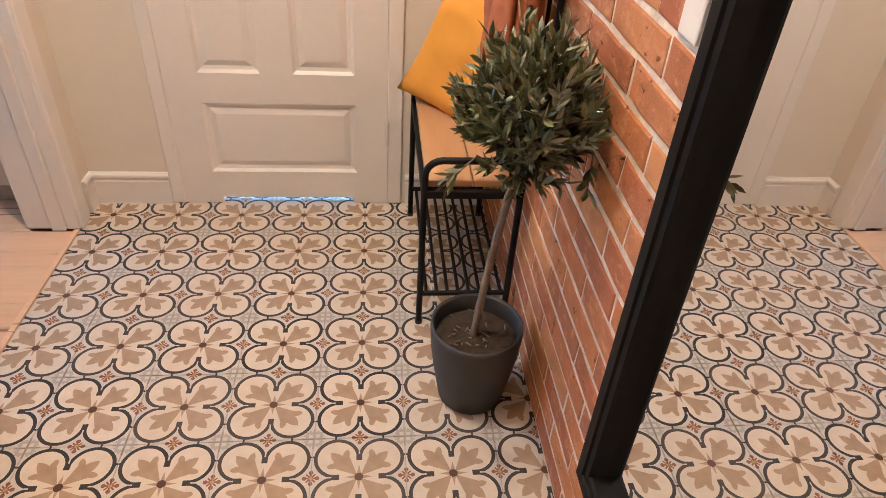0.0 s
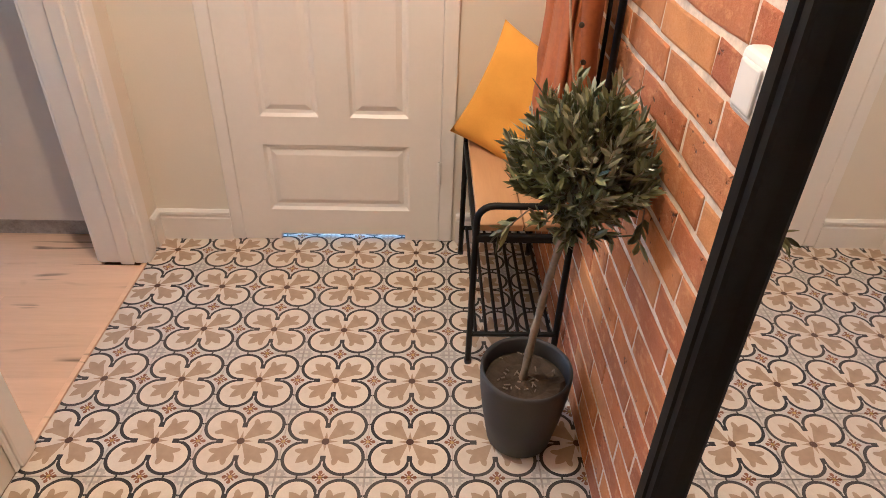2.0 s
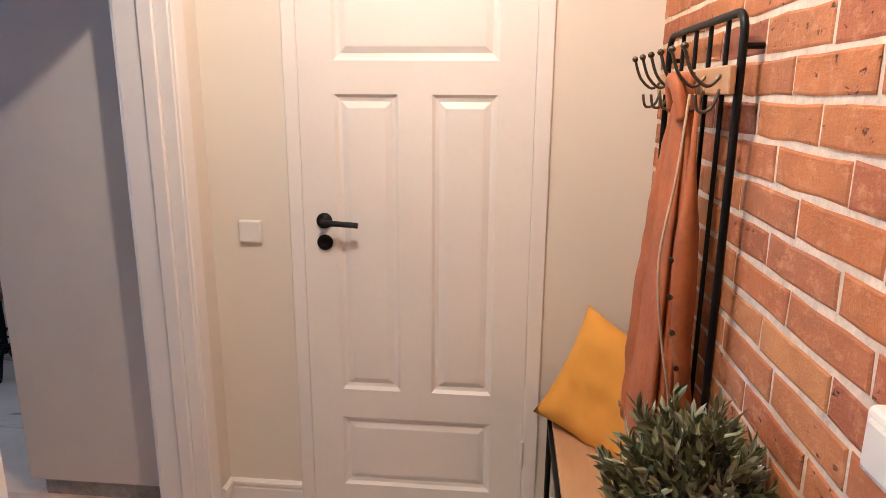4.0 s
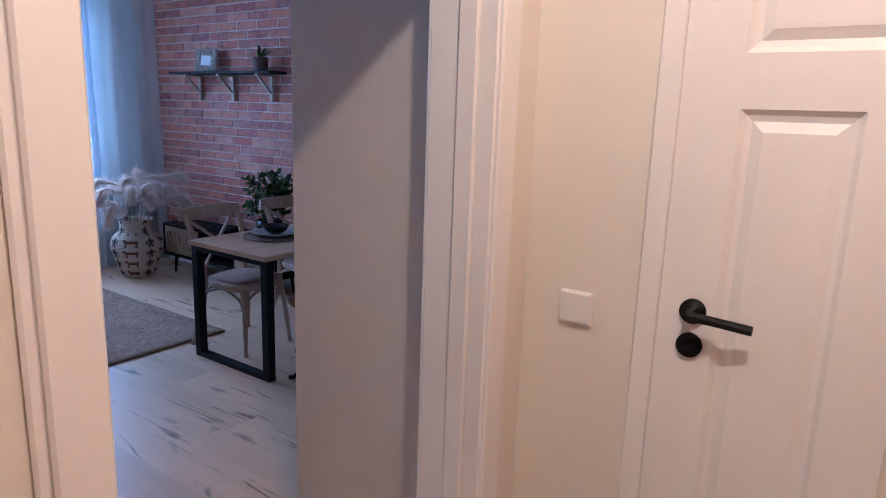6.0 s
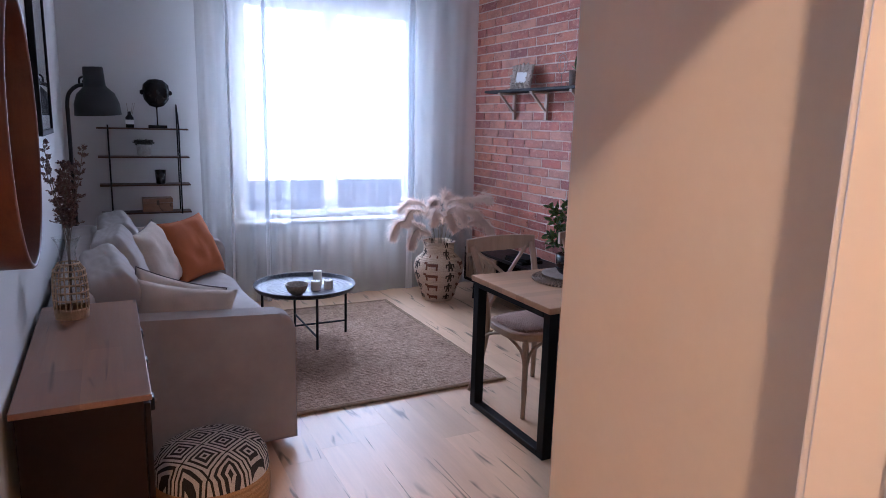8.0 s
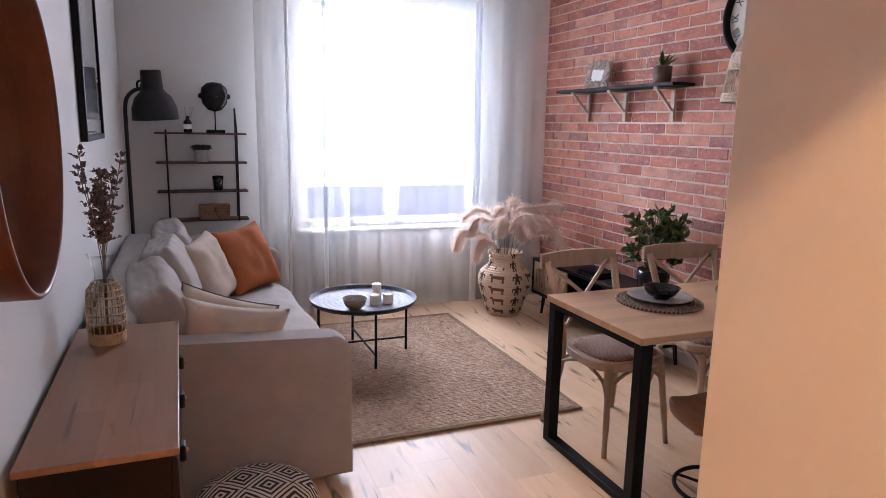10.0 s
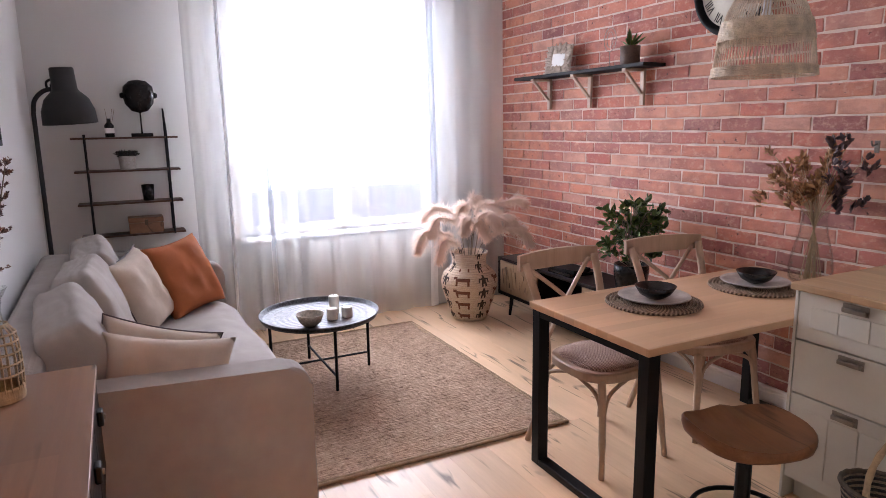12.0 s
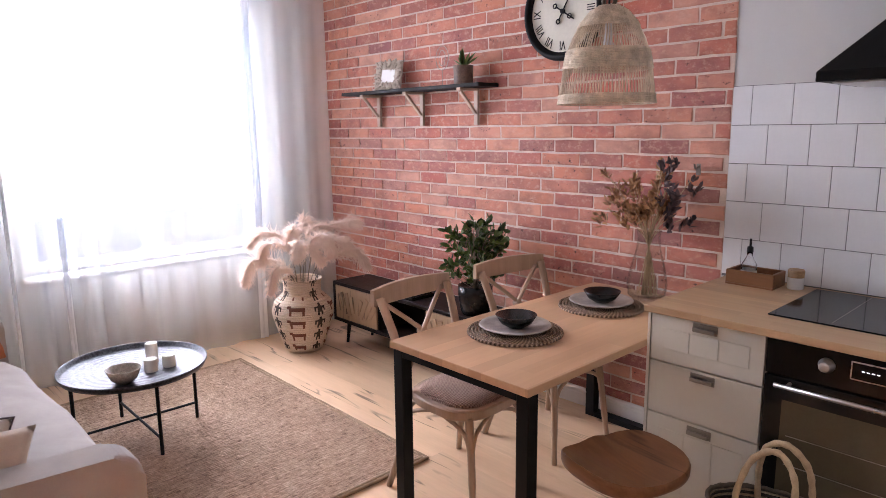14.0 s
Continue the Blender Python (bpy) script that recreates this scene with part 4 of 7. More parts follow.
# ---- living room things ----
def sideboard():
    s = thing("sideboard", (-3.09, 1.27, 0), "dark walnut sideboard with brown wooden top against the wall", "sideboard")
    x0, x1, y0, y1, zt = -3.602, -2.605, 1.108, 1.425, 0.760
    part("top", box((x0, y0, zt - 0.017), (x1, y1, zt), 0.002), BROWN_TOP, s, "brown stained plank top")
    part("body", box((x0 + 0.02, y0 + 0.01, 0.44), (x1 - 0.005, y1 - 0.02, zt - 0.0175), 0.003), DARK_BODY, s)
    for k in range(3):
        a = x0 + 0.030 + k * 0.323
        d = part("drawer_front", box((a, y1 - 0.0195, 0.46), (a + 0.315, y1 - 0.004, zt - 0.026), 0.003), DARK_BODY, s)
        h = part("pull", box((a + 0.135, y1 - 0.004, 0.650), (a + 0.175, y1 + 0.012, 0.692), 0.005), BLACK, d, "dull black metal latch pull")
        part("pull_rivet", tube([(a + 0.155, y1 + 0.012, 0.671), (a + 0.155, y1 + 0.017, 0.671)], 0.007, 10), PEWTER, h)
    for x in (x0 + 0.045, x1 - 0.045):
        for y in (y0 + 0.035, y1 - 0.045):
            part("leg", box((x - 0.02, y - 0.02, 0), (x + 0.02, y + 0.02, 0.4395), 0.003), DARK_BODY, s)
    part("rail", box((x0 + 0.065, y0 + 0.02, 0.385), (x1 - 0.065, y0 + 0.05, 0.4395), 0.002), DARK_BODY, s)


sideboard()


def twig_vase():
    x, y, z = -3.43, 1.215, 0.762
    v = thing("carafe_vase", (x, y, z), "glass carafe in woven rattan sleeve with dried sprig", "vase")
    prof = [(0, 0.003), (0.055, 0.004), (0.06, 0.02), (0.062, 0.12), (0.056, 0.18), (0.034, 0.215), (0.030, 0.245), (0.036, 0.28), (0.054, 0.312), (0.052, 0.312), (0.034, 0.28), (0.028, 0.245), (0.032, 0.215), (0.053, 0.18), (0.059, 0.12), (0.057, 0.02), (0, 0.010)]
    part("glass", lathe(prof, 32, (x, y, z)), THIN_GLASS, v, "clear glass carafe", True)
    sl = part("sleeve", lathe([(0.0635, 0.0), (0.0655, 0.012), (0.0655, 0.035), (0.0635, 0.04)], 28, (x, y, z)), RATTAN, v, "open-weave rattan sleeve")
    for k in range(20):
        a = 2 * math.pi * k / 20
        pts = [(x + r * math.cos(a + 0.04 * (k % 2)), y + r * math.sin(a + 0.04 * (k % 2)), z + h) for r, h in ((0.0645, 0.03), (0.0655, 0.12), (0.059, 0.185), (0.040, 0.212))]
        part("weave_strand", tube(pts, 0.0022, 5), RATTAN, sl)
    for r, h in ((0.066, 0.075), (0.066, 0.105), (0.064, 0.135), (0.062, 0.165), (0.059, 0.187), (0.041, 0.212)):
        part("weave_ring", tube([(x + r * math.cos(a), y + r * math.sin(a), z + h) for a in [2 * math.pi * k / 24 for k in range(24)]], 0.003, 5, closed=True), RATTAN, sl)
    # the carafe is a small one
    for o in v.children_recursive:
        o.data.transform(Matrix.Translation((x, y, z)) @ Matrix.Diagonal((0.85, 0.85, 0.92, 1)) @ Matrix.Translation((-x, -y, -z)))
    rnd = random.Random(3)
    stem_mesh, fluff = bmesh.new(), bmesh.new()
    for k in range(9):
        top = Vector((x - rnd.uniform(0.0, 0.10), y + rnd.uniform(-0.06, 0.07), z + rnd.uniform(0.46, 0.66)))
        pts = curve([(x, y, z + 0.02), (x + rnd.uniform(-0.012, 0.012), y + rnd.uniform(-0.012, 0.012), z + 0.26), top], 9)
        tube(pts, 0.0015, 5, stem_mesh)
        for i in range(11, len(pts)):
            for _ in range(4):
                way = Vector((rnd.uniform(-1, 1), rnd.uniform(-1, 1), rnd.uniform(0.3, 1.0))).normalized()
                ln = rnd.uniform(0.02, 0.075) * (1.25 - i / len(pts))
                tube([pts[i], pts[i] + way * ln], 0.0008, 4, stem_mesh)
                leaf_cluster(fluff, pts[i] + way * ln * 0.4, way, 12, 0.009, 0.0026, rnd, 0.1)
                leaf_cluster(fluff, pts[i] + way * ln * 0.85, way, 8, 0.008, 0.0024, rnd, 0.1)
    tagged(part("stem", stem_mesh, BARK, v, smooth=True), kind="stuff")
    tagged(part("dried_sprig", fluff, SPRIG, v, "dusky dried flower sprig"), kind="stuff")


twig_vase()


def round_mirror():
    xc, zc, R = -2.69, 1.425, 0.32
    m = thing("round_mirror", (xc, 1.1, zc), "large round mirror in a deep walnut ring", "mirror")
    ring = lathe([(R, 0.0), (R + 0.004, 0.01), (R + 0.004, 0.095), (R, 0.1), (R - 0.006, 0.1), (R - 0.009, 0.095), (R - 0.012, 0.03), (R - 0.012, 0.0)], 96)
    part("ring", moved(ring, pose(xc, 1.0915, zc, -90)), WALNUT, m, "bent walnut ring", True)
    part("glass", moved(lathe([(0, 0.024), (R - 0.013, 0.024), (R - 0.013, 0.02), (0, 0.02)], 64), pose(xc, 1.0915, zc, -90)), MIRROR, m, "clear mirror disc")


round_mirror()


def picture():
    x0, x1, z0, z1, y = -4.855, -4.19, 1.370, 2.27, 1.0905
    p = thing("framed_picture", ((x0 + x1) / 2, 1.1, z0), "black framed monochrome print with white mount", "picture")
    part("frame", boxes([((x0, y, z0), (x0 + 0.025, y + 0.028, z1)), ((x1 - 0.025, y, z0), (x1, y + 0.028, z1)), ((x0 + 0.025, y, z0), (x1 - 0.025, y + 0.028, z0 + 0.025)), ((x0 + 0.025, y, z1 - 0.025), (x1 - 0.025, y + 0.028, z1))], 0.002), BLACKWOOD, p, "slim black frame")
    part("mount", box((x0 + 0.02, y, z0 + 0.02), (x1 - 0.02, y + 0.012, z1 - 0.02), 0), PAPER, p, "white card mount")
    m = Mat("grey_print", 0.7)
    n = m.noise(m.coords(), 3.2, 5, 0.6, 0.8)
    m.color(m.ramp(n, [(0.38, (0.03, 0.03, 0.032)), (0.5, (0.2, 0.2, 0.2)), (0.62, (0.6, 0.6, 0.6))]))
    part("print", box((x0 + 0.1, y + 0.012, z0 + 0.12), (x1 - 0.1, y + 0.0135, z1 - 0.1), 0), m.m, p, "soft black and white print")
    g = part("glass", box((x0 + 0.022, y + 0.020, z0 + 0.022), (x1 - 0.022, y + 0.022, z1 - 0.022), 0), GLASS, p)
    g.visible_shadow = False


picture()


def pouf():
    x, y = -3.19, 1.635
    p = thing("pouf", (x, y, 0), "round jute pouf with black and white diamond top", "pouf")
    side = Mat("jute_cover", 0.95)
    co = side.coords()
    _, _, z = side.xyz(co)
    f = side.noise(co, 220, 4)
    side.color(side.ramp(f, [(0.3, (0.30, 0.165, 0.07)), (0.7, (0.46, 0.28, 0.13))])).bump((z * 300.0).op("SINE") + f, 0.5, 0.003)
    prof = [(0, 0), (0.16, 0.0), (0.19, 0.03), (0.205, 0.10), (0.207, 0.16), (0.203, 0.205)]
    part("side", lathe(prof, 48, (x, y, 0)), side.m, p, "natural jute side", True)
    top = Mat("diamond_weave", 0.95)
    u, v, _ = top.xyz(top.coords())
    s = 0.105
    a, b = ((u + v) * (0.7071 / s) + 50.0).op("FRACT") - 0.5, ((u - v) * (0.7071 / s) + 50.5).op("FRACT") - 0.5
    d = a.ab().mx(b.ab())
    white = (d - 0.43).ab().lt(0.045) + (d - 0.27).ab().lt(0.038) + (d - 0.10).ab().lt(0.035)
    fz = top.noise(top.coords(), 240, 3)
    top.color(top.mix(white.mn(1.0), top.ramp(fz, [(0.3, (0.012, 0.012, 0.013)), (0.7, (0.035, 0.033, 0.033))]), top.ramp(fz, [(0.3, (0.42, 0.38, 0.33)), (0.7, (0.62, 0.57, 0.51))]))).bump(fz + white * 0.4, 0.6, 0.003)
    t = part("top", lathe([(0.203, 0.205), (0.197, 0.255), (0.175, 0.292), (0.13, 0.313), (0.07, 0.322), (0, 0.325)], 48, (0, 0, 0)), top.m, p, "black and white diamond weave", True)
    t.matrix_parent_inverse = Matrix()


pouf()


def sofa():
    x0, x1, y0, y1 = -5.675, -3.615, 1.115, 2.060
    s = thing("sofa", ((x0 + x1) / 2, 1.6, 0), "beige fabric three-seat sofa with loose back cushions", "sofa")
    part("base", box((x0 + 0.12, y0 + 0.08, 0.045), (x1 - 0.12, y1 - 0.01, 0.275), 0.018, 3), FABRIC, s)

    def arm(xa, xb):
        bm = bmesh.new()
        prof = []
        for ang in range(0, 91, 15):
            prof.append((y1 - 0.075 + 0.075 * math.sin(radians(ang)), 0.638 - 0.075 + 0.075 * math.cos(radians(ang))))
        prof = [(y0 + 0.03, 0.04), (y0 + 0.03, 0.672), (y0 + 0.30, 0.666)] + prof + [(y1 + 0.005, 0.04)]
        ring = []
        for x in (xa, xb):
            ring.append([bm.verts.new((x, y, z)) for y, z in prof])
        n = len(prof)
        for i in range(n):
            bm.faces.new((ring[0][i], ring[0][(i + 1) % n], ring[1][(i + 1) % n], ring[1][i]))
        bm.faces.new(ring[0]), bm.faces.new(ring[1])
        bmesh.ops.bevel(bm, geom=[e for e in bm.edges if abs(e.verts[0].co.x - e.verts[1].co.x) < 1e-4], offset=0.020, segments=4, affect="EDGES", profile=0.5)
        return bm

    for xa, xb in ((x1 - 0.12, x1), (x0, x0 + 0.12)):
        part("arm", arm(xa, xb), FABRIC, s)
    part("back", box((x0 + 0.02, y0, 0.055), (x1 - 0.02, y0 + 0.165, 0.765), 0.045, 5), FABRIC, s)
    part("seat_cushion", moved(block_cushion(x1 - x0 - 0.245, 0.165, 0.80, 7, 12, 12.0), pose((x0 + x1) / 2, y1 - 0.385, 0.352)), FABRIC, s, smooth=True)
    part("skirt_flap", box((x1 - 0.19, y1 + 0.006, 0.16), (x1 - 0.125, y1 + 0.022, 0.36), 0.007, 3), FABRIC, s)
    for x in (x0 + 0.12, x1 - 0.12):
        for y in (y0 + 0.08, y1 - 0.10):
            part("foot", box((x - 0.03, y - 0.03, 0), (x + 0.03, y + 0.03, 0.044), 0.004), BLACKWOOD, s, "dark wooden foot")
    for k, x in enumerate((-4.09, -4.675, -5.25)):
        b = part("back_cushion", block_cushion(0.585, 0.47, 0.215, 20 + k * 5, 18, 11.0), FABRIC, s, smooth=True)
        b.matrix_parent_inverse = s.matrix_basis.inverted()
        b.matrix_basis = pose(x, (1.375, 1.395, 1.42)[k], (0.620, 0.640, 0.635)[k], (20, 16, 14)[k], (3, -2, 2)[k], (5, -2, 3)[k])


sofa()
cushion("cushion", (0.43, 0.43), 0.15, pose(-5.36, 1.82, 0.625, 24, 3, -44), RUST, "rust orange square cushion leaning on the sofa back", 2)
cushion("cushion", (0.43, 0.42), 0.15, pose(-5.06, 1.585, 0.625, 22, 4, -20), LINEN, "beige linen cushion with dark piped edge", 3, DRIED_DARK)
cushion("cushion", (0.42, 0.36), 0.13, pose(-3.96, 1.585, 0.575, -14, 20, 97), LINEN, "beige linen cushion with dark piped edge slumped beside another", 4, DRIED_DARK)
cushion("cushion", (0.42, 0.36), 0.15, pose(-3.805, 1.612, 0.575, -8, 11, 88), LINEN, "plain beige linen cushion against the sofa arm", 5)


def floor_lamp():
    x, y = -6.10, 1.137
    l = thing("floor_lamp", (x, y, 0), "dark grey metal floor lamp with bell shade", "floor lamp")
    part("base", lathe([(0, 0), (0.12, 0), (0.125, 0.008), (0.12, 0.02), (0.02, 0.028), (0, 0.028)], 36, (x, y, 0)), ANTHRACITE, l, smooth=False)
    pts = [(x, y, 0.02), (x, y, 1.0), (x, y, 1.50)] + curve([(x, y, 1.52), (x, y + 0.012, 1.60), (x, y + 0.06, 1.655), (x, y + 0.125, 1.675)], 6)
    part("pole", tube(pts, 0.013, 12), LAMP_GREY, l, smooth=True)
    part("joint", moved(lathe([(0, -0.02), (0.018, -0.02), (0.018, 0.02), (0, 0.02)], 16), pose(x, y + 0.118, 1.69, 0, 90)), BLACK, l)
    shade = [(0.0, 0.325), (0.058, 0.325), (0.064, 0.318), (0.068, 0.20), (0.078, 0.185), (0.118, 0.145), (0.142, 0.080), (0.148, 0.0), (0.145, 0.0), (0.138, 0.078), (0.114, 0.141), (0.066, 0.18), (0.062, 0.31), (0, 0.316)]
    part("shade", moved(lathe(shade, 44), pose(x + 0.02, y + 0.186, 1.468, 3, 3, 0)), LAMP_GREY, l, "dark grey bell shade", True)
    part("bracket", tube(curve([(x, y + 0.125, 1.73), (x, y + 0.085, 1.71), (x, y + 0.09, 1.665), (x, y + 0.13, 1.66)], 5), 0.007, 8), BLACK, l, smooth=True)


floor_lamp()


def wall_shelf():
    s = thing("wall_shelf", (-6.3, 1.61, 0.75), "four-tier wall shelf of dark metal and thin boards", "shelf")
    for z in (0.752, 0.963, 1.172, 1.382):
        part("shelf_board", box((-6.395, 1.30, z - 0.012), (-6.245, 1.925, z), 0.002), SHELF_WOOD, s)
    for y in (1.375, 1.856):
        part("upright", tube([(-6.248, y, 0.735), (-6.248, y, 1.40), (-6.385, y, 1.56), (-6.395, y, 1.56)] if y > 1.6 else [(-6.248, y, 0.735), (-6.248, y, 1.40)], 0.0055, 8), BLACK, s)
        part("upright", tube([(-6.39, y, 0.735), (-6.39, y, 1.56 if y > 1.6 else 1.40)], 0.0055, 8), BLACK, s)


wall_shelf()


def head_sculpture():
    x, y, z = -6.32, 1.715, 1.382
    h = thing("sculpture", (x, y, z), "black carved mask sculpture on a slim stand", "sculpture")
    bm = lathe([(0, -0.105), (0.05, -0.09), (0.085, -0.045), (0.096, 0.01), (0.088, 0.065), (0.05, 0.10), (0, 0.108)], 28)
    for v in bm.verts:
        v.co.x *= 0.45
    moved(bm, Matrix.Translation((x, y, z + 0.255)))
    for s in (-1, 1):
        e = lathe([(0, -0.02), (0.014, -0.01), (0.014, 0.012), (0, 0.02)], 10, (x, y + s * 0.098, z + 0.262))
        tmp = bpy.data.meshes.new("ear")
        e.to_mesh(tmp)
        bm.from_mesh(tmp)
        e.free()
    tube([(x, y, z + 0.01), (x, y, z + 0.16)], 0.005, 8, bm)
    add_box(bm, (x - 0.035, y - 0.065, z), (x + 0.035, y + 0.065, z + 0.022), 0.002)
    for v in bm.verts:
        if v.co.z > z + 0.16:
            v.co.x += 0.004 * noise.noise(v.co * 40)
    ob = part("sculpture_body", bm, CERAMIC_B, h, smooth=True)
    ob.name = "mask"


head_sculpture()


def small_pot(name, x, y, z, r, h, material, label, category="pot", flare=1.15):
    t = thing(name, (x, y, z), label, category)
    part("vessel", lathe([(0, 0), (r * 0.92, 0), (r, 0.004), (r * flare, h), (r * flare - 0.004, h), (r * 0.95, 0.012), (0, 0.012)], 28, (x, y, z)), material, t, smooth=True)
    return t


def shelf_bits():
    b = thing("bottle", (-6.32, 1.525, 1.382), "small dark glass diffuser bottle with paper label", "bottle")
    part("glass", lathe([(0, 0), (0.026, 0), (0.028, 0.006), (0.028, 0.075), (0.012, 0.095), (0.011, 0.118), (0, 0.118)], 24, (-6.32, 1.525, 1.382)), CERAMIC_B, b, smooth=True)
    part("label", lathe([(0.0285, 0.025), (0.0285, 0.058)], 24, (-6.32, 1.525, 1.382)), PAPER, b, "white paper label")
    for dx, dy in ((0.006, 0.010), (-0.004, 0.016), (0.003, -0.006)):
        part("reed", tube([(-6.32, 1.525, 1.40), (-6.32 + dx * 3, 1.525 + dy * 2.5, 1.56)], 0.0013, 5), BARK, b)
    p = small_pot("potted_plant", -6.32, 1.61, 1.172, 0.046, 0.088, CERAMIC_G, "grey pot with low dark succulent", "potted plant")
    bm = bmesh.new()
    rnd = random.Random(6)
    for k in range(70):
        leaf_cluster(bm, (-6.32 + rnd.uniform(-0.04, 0.04), 1.61 + rnd.uniform(-0.05, 0.05), 1.255), (rnd.uniform(-0.6, 0.6), rnd.uniform(-0.8, 0.8), 0.8), 4, 0.025, 0.006, rnd)
    tagged(part("foliage", bm, DARK_LEAF, p, "dark trailing leaves"), kind="stuff")
    small_pot("cup", -6.31, 1.716, 0.963, 0.032, 0.105, CERAMIC_B, "black ceramic beaker on a shelf", "cup", 1.28)
    c = thing("wooden_box", (-6.32, 1.685, 0.752), "small brown wooden box with metal clasp", "box")
    part("body", box((-6.385, 1.58, 0.752), (-6.26, 1.79, 0.82), 0.003), BROWN_TOP, c)
    part("lid", box((-6.387, 1.578, 0.822), (-6.258, 1.792, 0.855), 0.004), BROWN_TOP, c)
    part("clasp", box((-6.2575, 1.675, 0.805), (-6.254, 1.695, 0.84), 0.001), BRONZE, c)


shelf_bits()


def radiator():
    r = thing("radiator", (-6.33, 3.25, 0.1), "white sectional radiator under the window", "radiator")
    for k in range(5):
        y = 2.77 + k * 0.196
        part("section", box((-6.385, y, 0.10), (-6.30, y + 0.178, 0.60), 0.014, 2), PLASTIC_W, r)
    for z in (0.14, 0.56):
        part("header", tube([(-6.345, 2.74, z), (-6.345, 3.79, z)], 0.018, 10), PLASTIC_W, r)
    part("valve", tube([(-6.345, 2.66, 0.56), (-6.345, 2.745, 0.56)], 0.022, 12), PLASTIC_W, r)


radiator()


def curtain(name, ya, yb, folds, amp, x, seed, label, flare=0.03):
    n, rows = folds * 12, 10
    bm = bmesh.new()
    g = []
    for i in range(rows + 1):
        t = i / rows
        z = 2.62 - t * 2.612
        row = []
        for k in range(n + 1):
            s = k / n
            ph = s * folds * 2 * math.pi
            a = amp * (0.55 + 0.6 * t) * (1 + 0.5 * noise.noise((s * folds * 0.7, seed, 0)))
            dx = a * math.sin(ph + 0.7 * noise.noise((s * 5, t * 1.2, seed))) + 0.35 * a * math.sin(2.3 * ph + seed)
            dy = 0.4 * a * math.cos(ph * 1.0 + 0.5) + 0.012 * noise.noise((s * 9, t * 2, seed + 4))
            row.append(bm.verts.new((x + dx + flare * t * t, min(ya + (yb - ya) * s + dy, 4.385), z)))
        g.append(row)
    for p, q in zip(g, g[1:]):
        for k in range(n):
            bm.faces.new((p[k], p[k + 1], q[k + 1], q[k]))
    c = tagged(part(name, bm, SHEER, None, "", True), label, "curtain", "window curtains")
    return c


left_sheer = curtain("sheer_curtain", 1.98, 2.70, 4, 0.026, -6.155, 1, "white sheer curtain gathered beside the window")
right_sheer = curtain("sheer_curtain", 2.66, 4.37, 7, 0.016, -6.14, 2, "white sheer curtain drawn across the window")
curtain("sheer_curtain", 3.74, 4.37, 3, 0.022, -6.21, 5, "white sheer curtain gathered in the corner")


def hem(parent, ya, yb, x, seed):
    """A folded, denser edge of a curtain, from rail to floor."""
    bm = bmesh.new()
    rows = []
    for i in range(15):
        t = i / 14
        w = 0.012 * noise.noise((t * 2.5, seed, 1))
        rows.append([bm.verts.new((x + 0.02 * t + 0.006 * math.sin(k * 1.9 + seed), ya + (yb - ya) * k / 6 + w, 2.62 - 2.61 * t)) for k in range(7)])
    for p, q in zip(rows, rows[1:]):
        for k in range(6):
            bm.faces.new((p[k], p[k + 1], q[k + 1], q[k]))
    part("hem", bm, SHEER_HEM, parent, smooth=True)


for sheet, ya, yb, x, seed in ((left_sheer, 2.195, 2.215, -6.105, 1), (left_sheer, 2.455, 2.490, -6.105, 2), (right_sheer, 3.69, 3.75, -6.105, 4)):
    hem(sheet, ya, yb, x, seed)
rod = thing("curtain_rail", (-6.18, 3.2, 2.63), "white ceiling curtain rail above the window", "curtain rail")
part("rail", box((-6.22, 1.9, 2.622), (-6.12, 4.39, 2.699), 0.004), PLASTIC_W, rod)


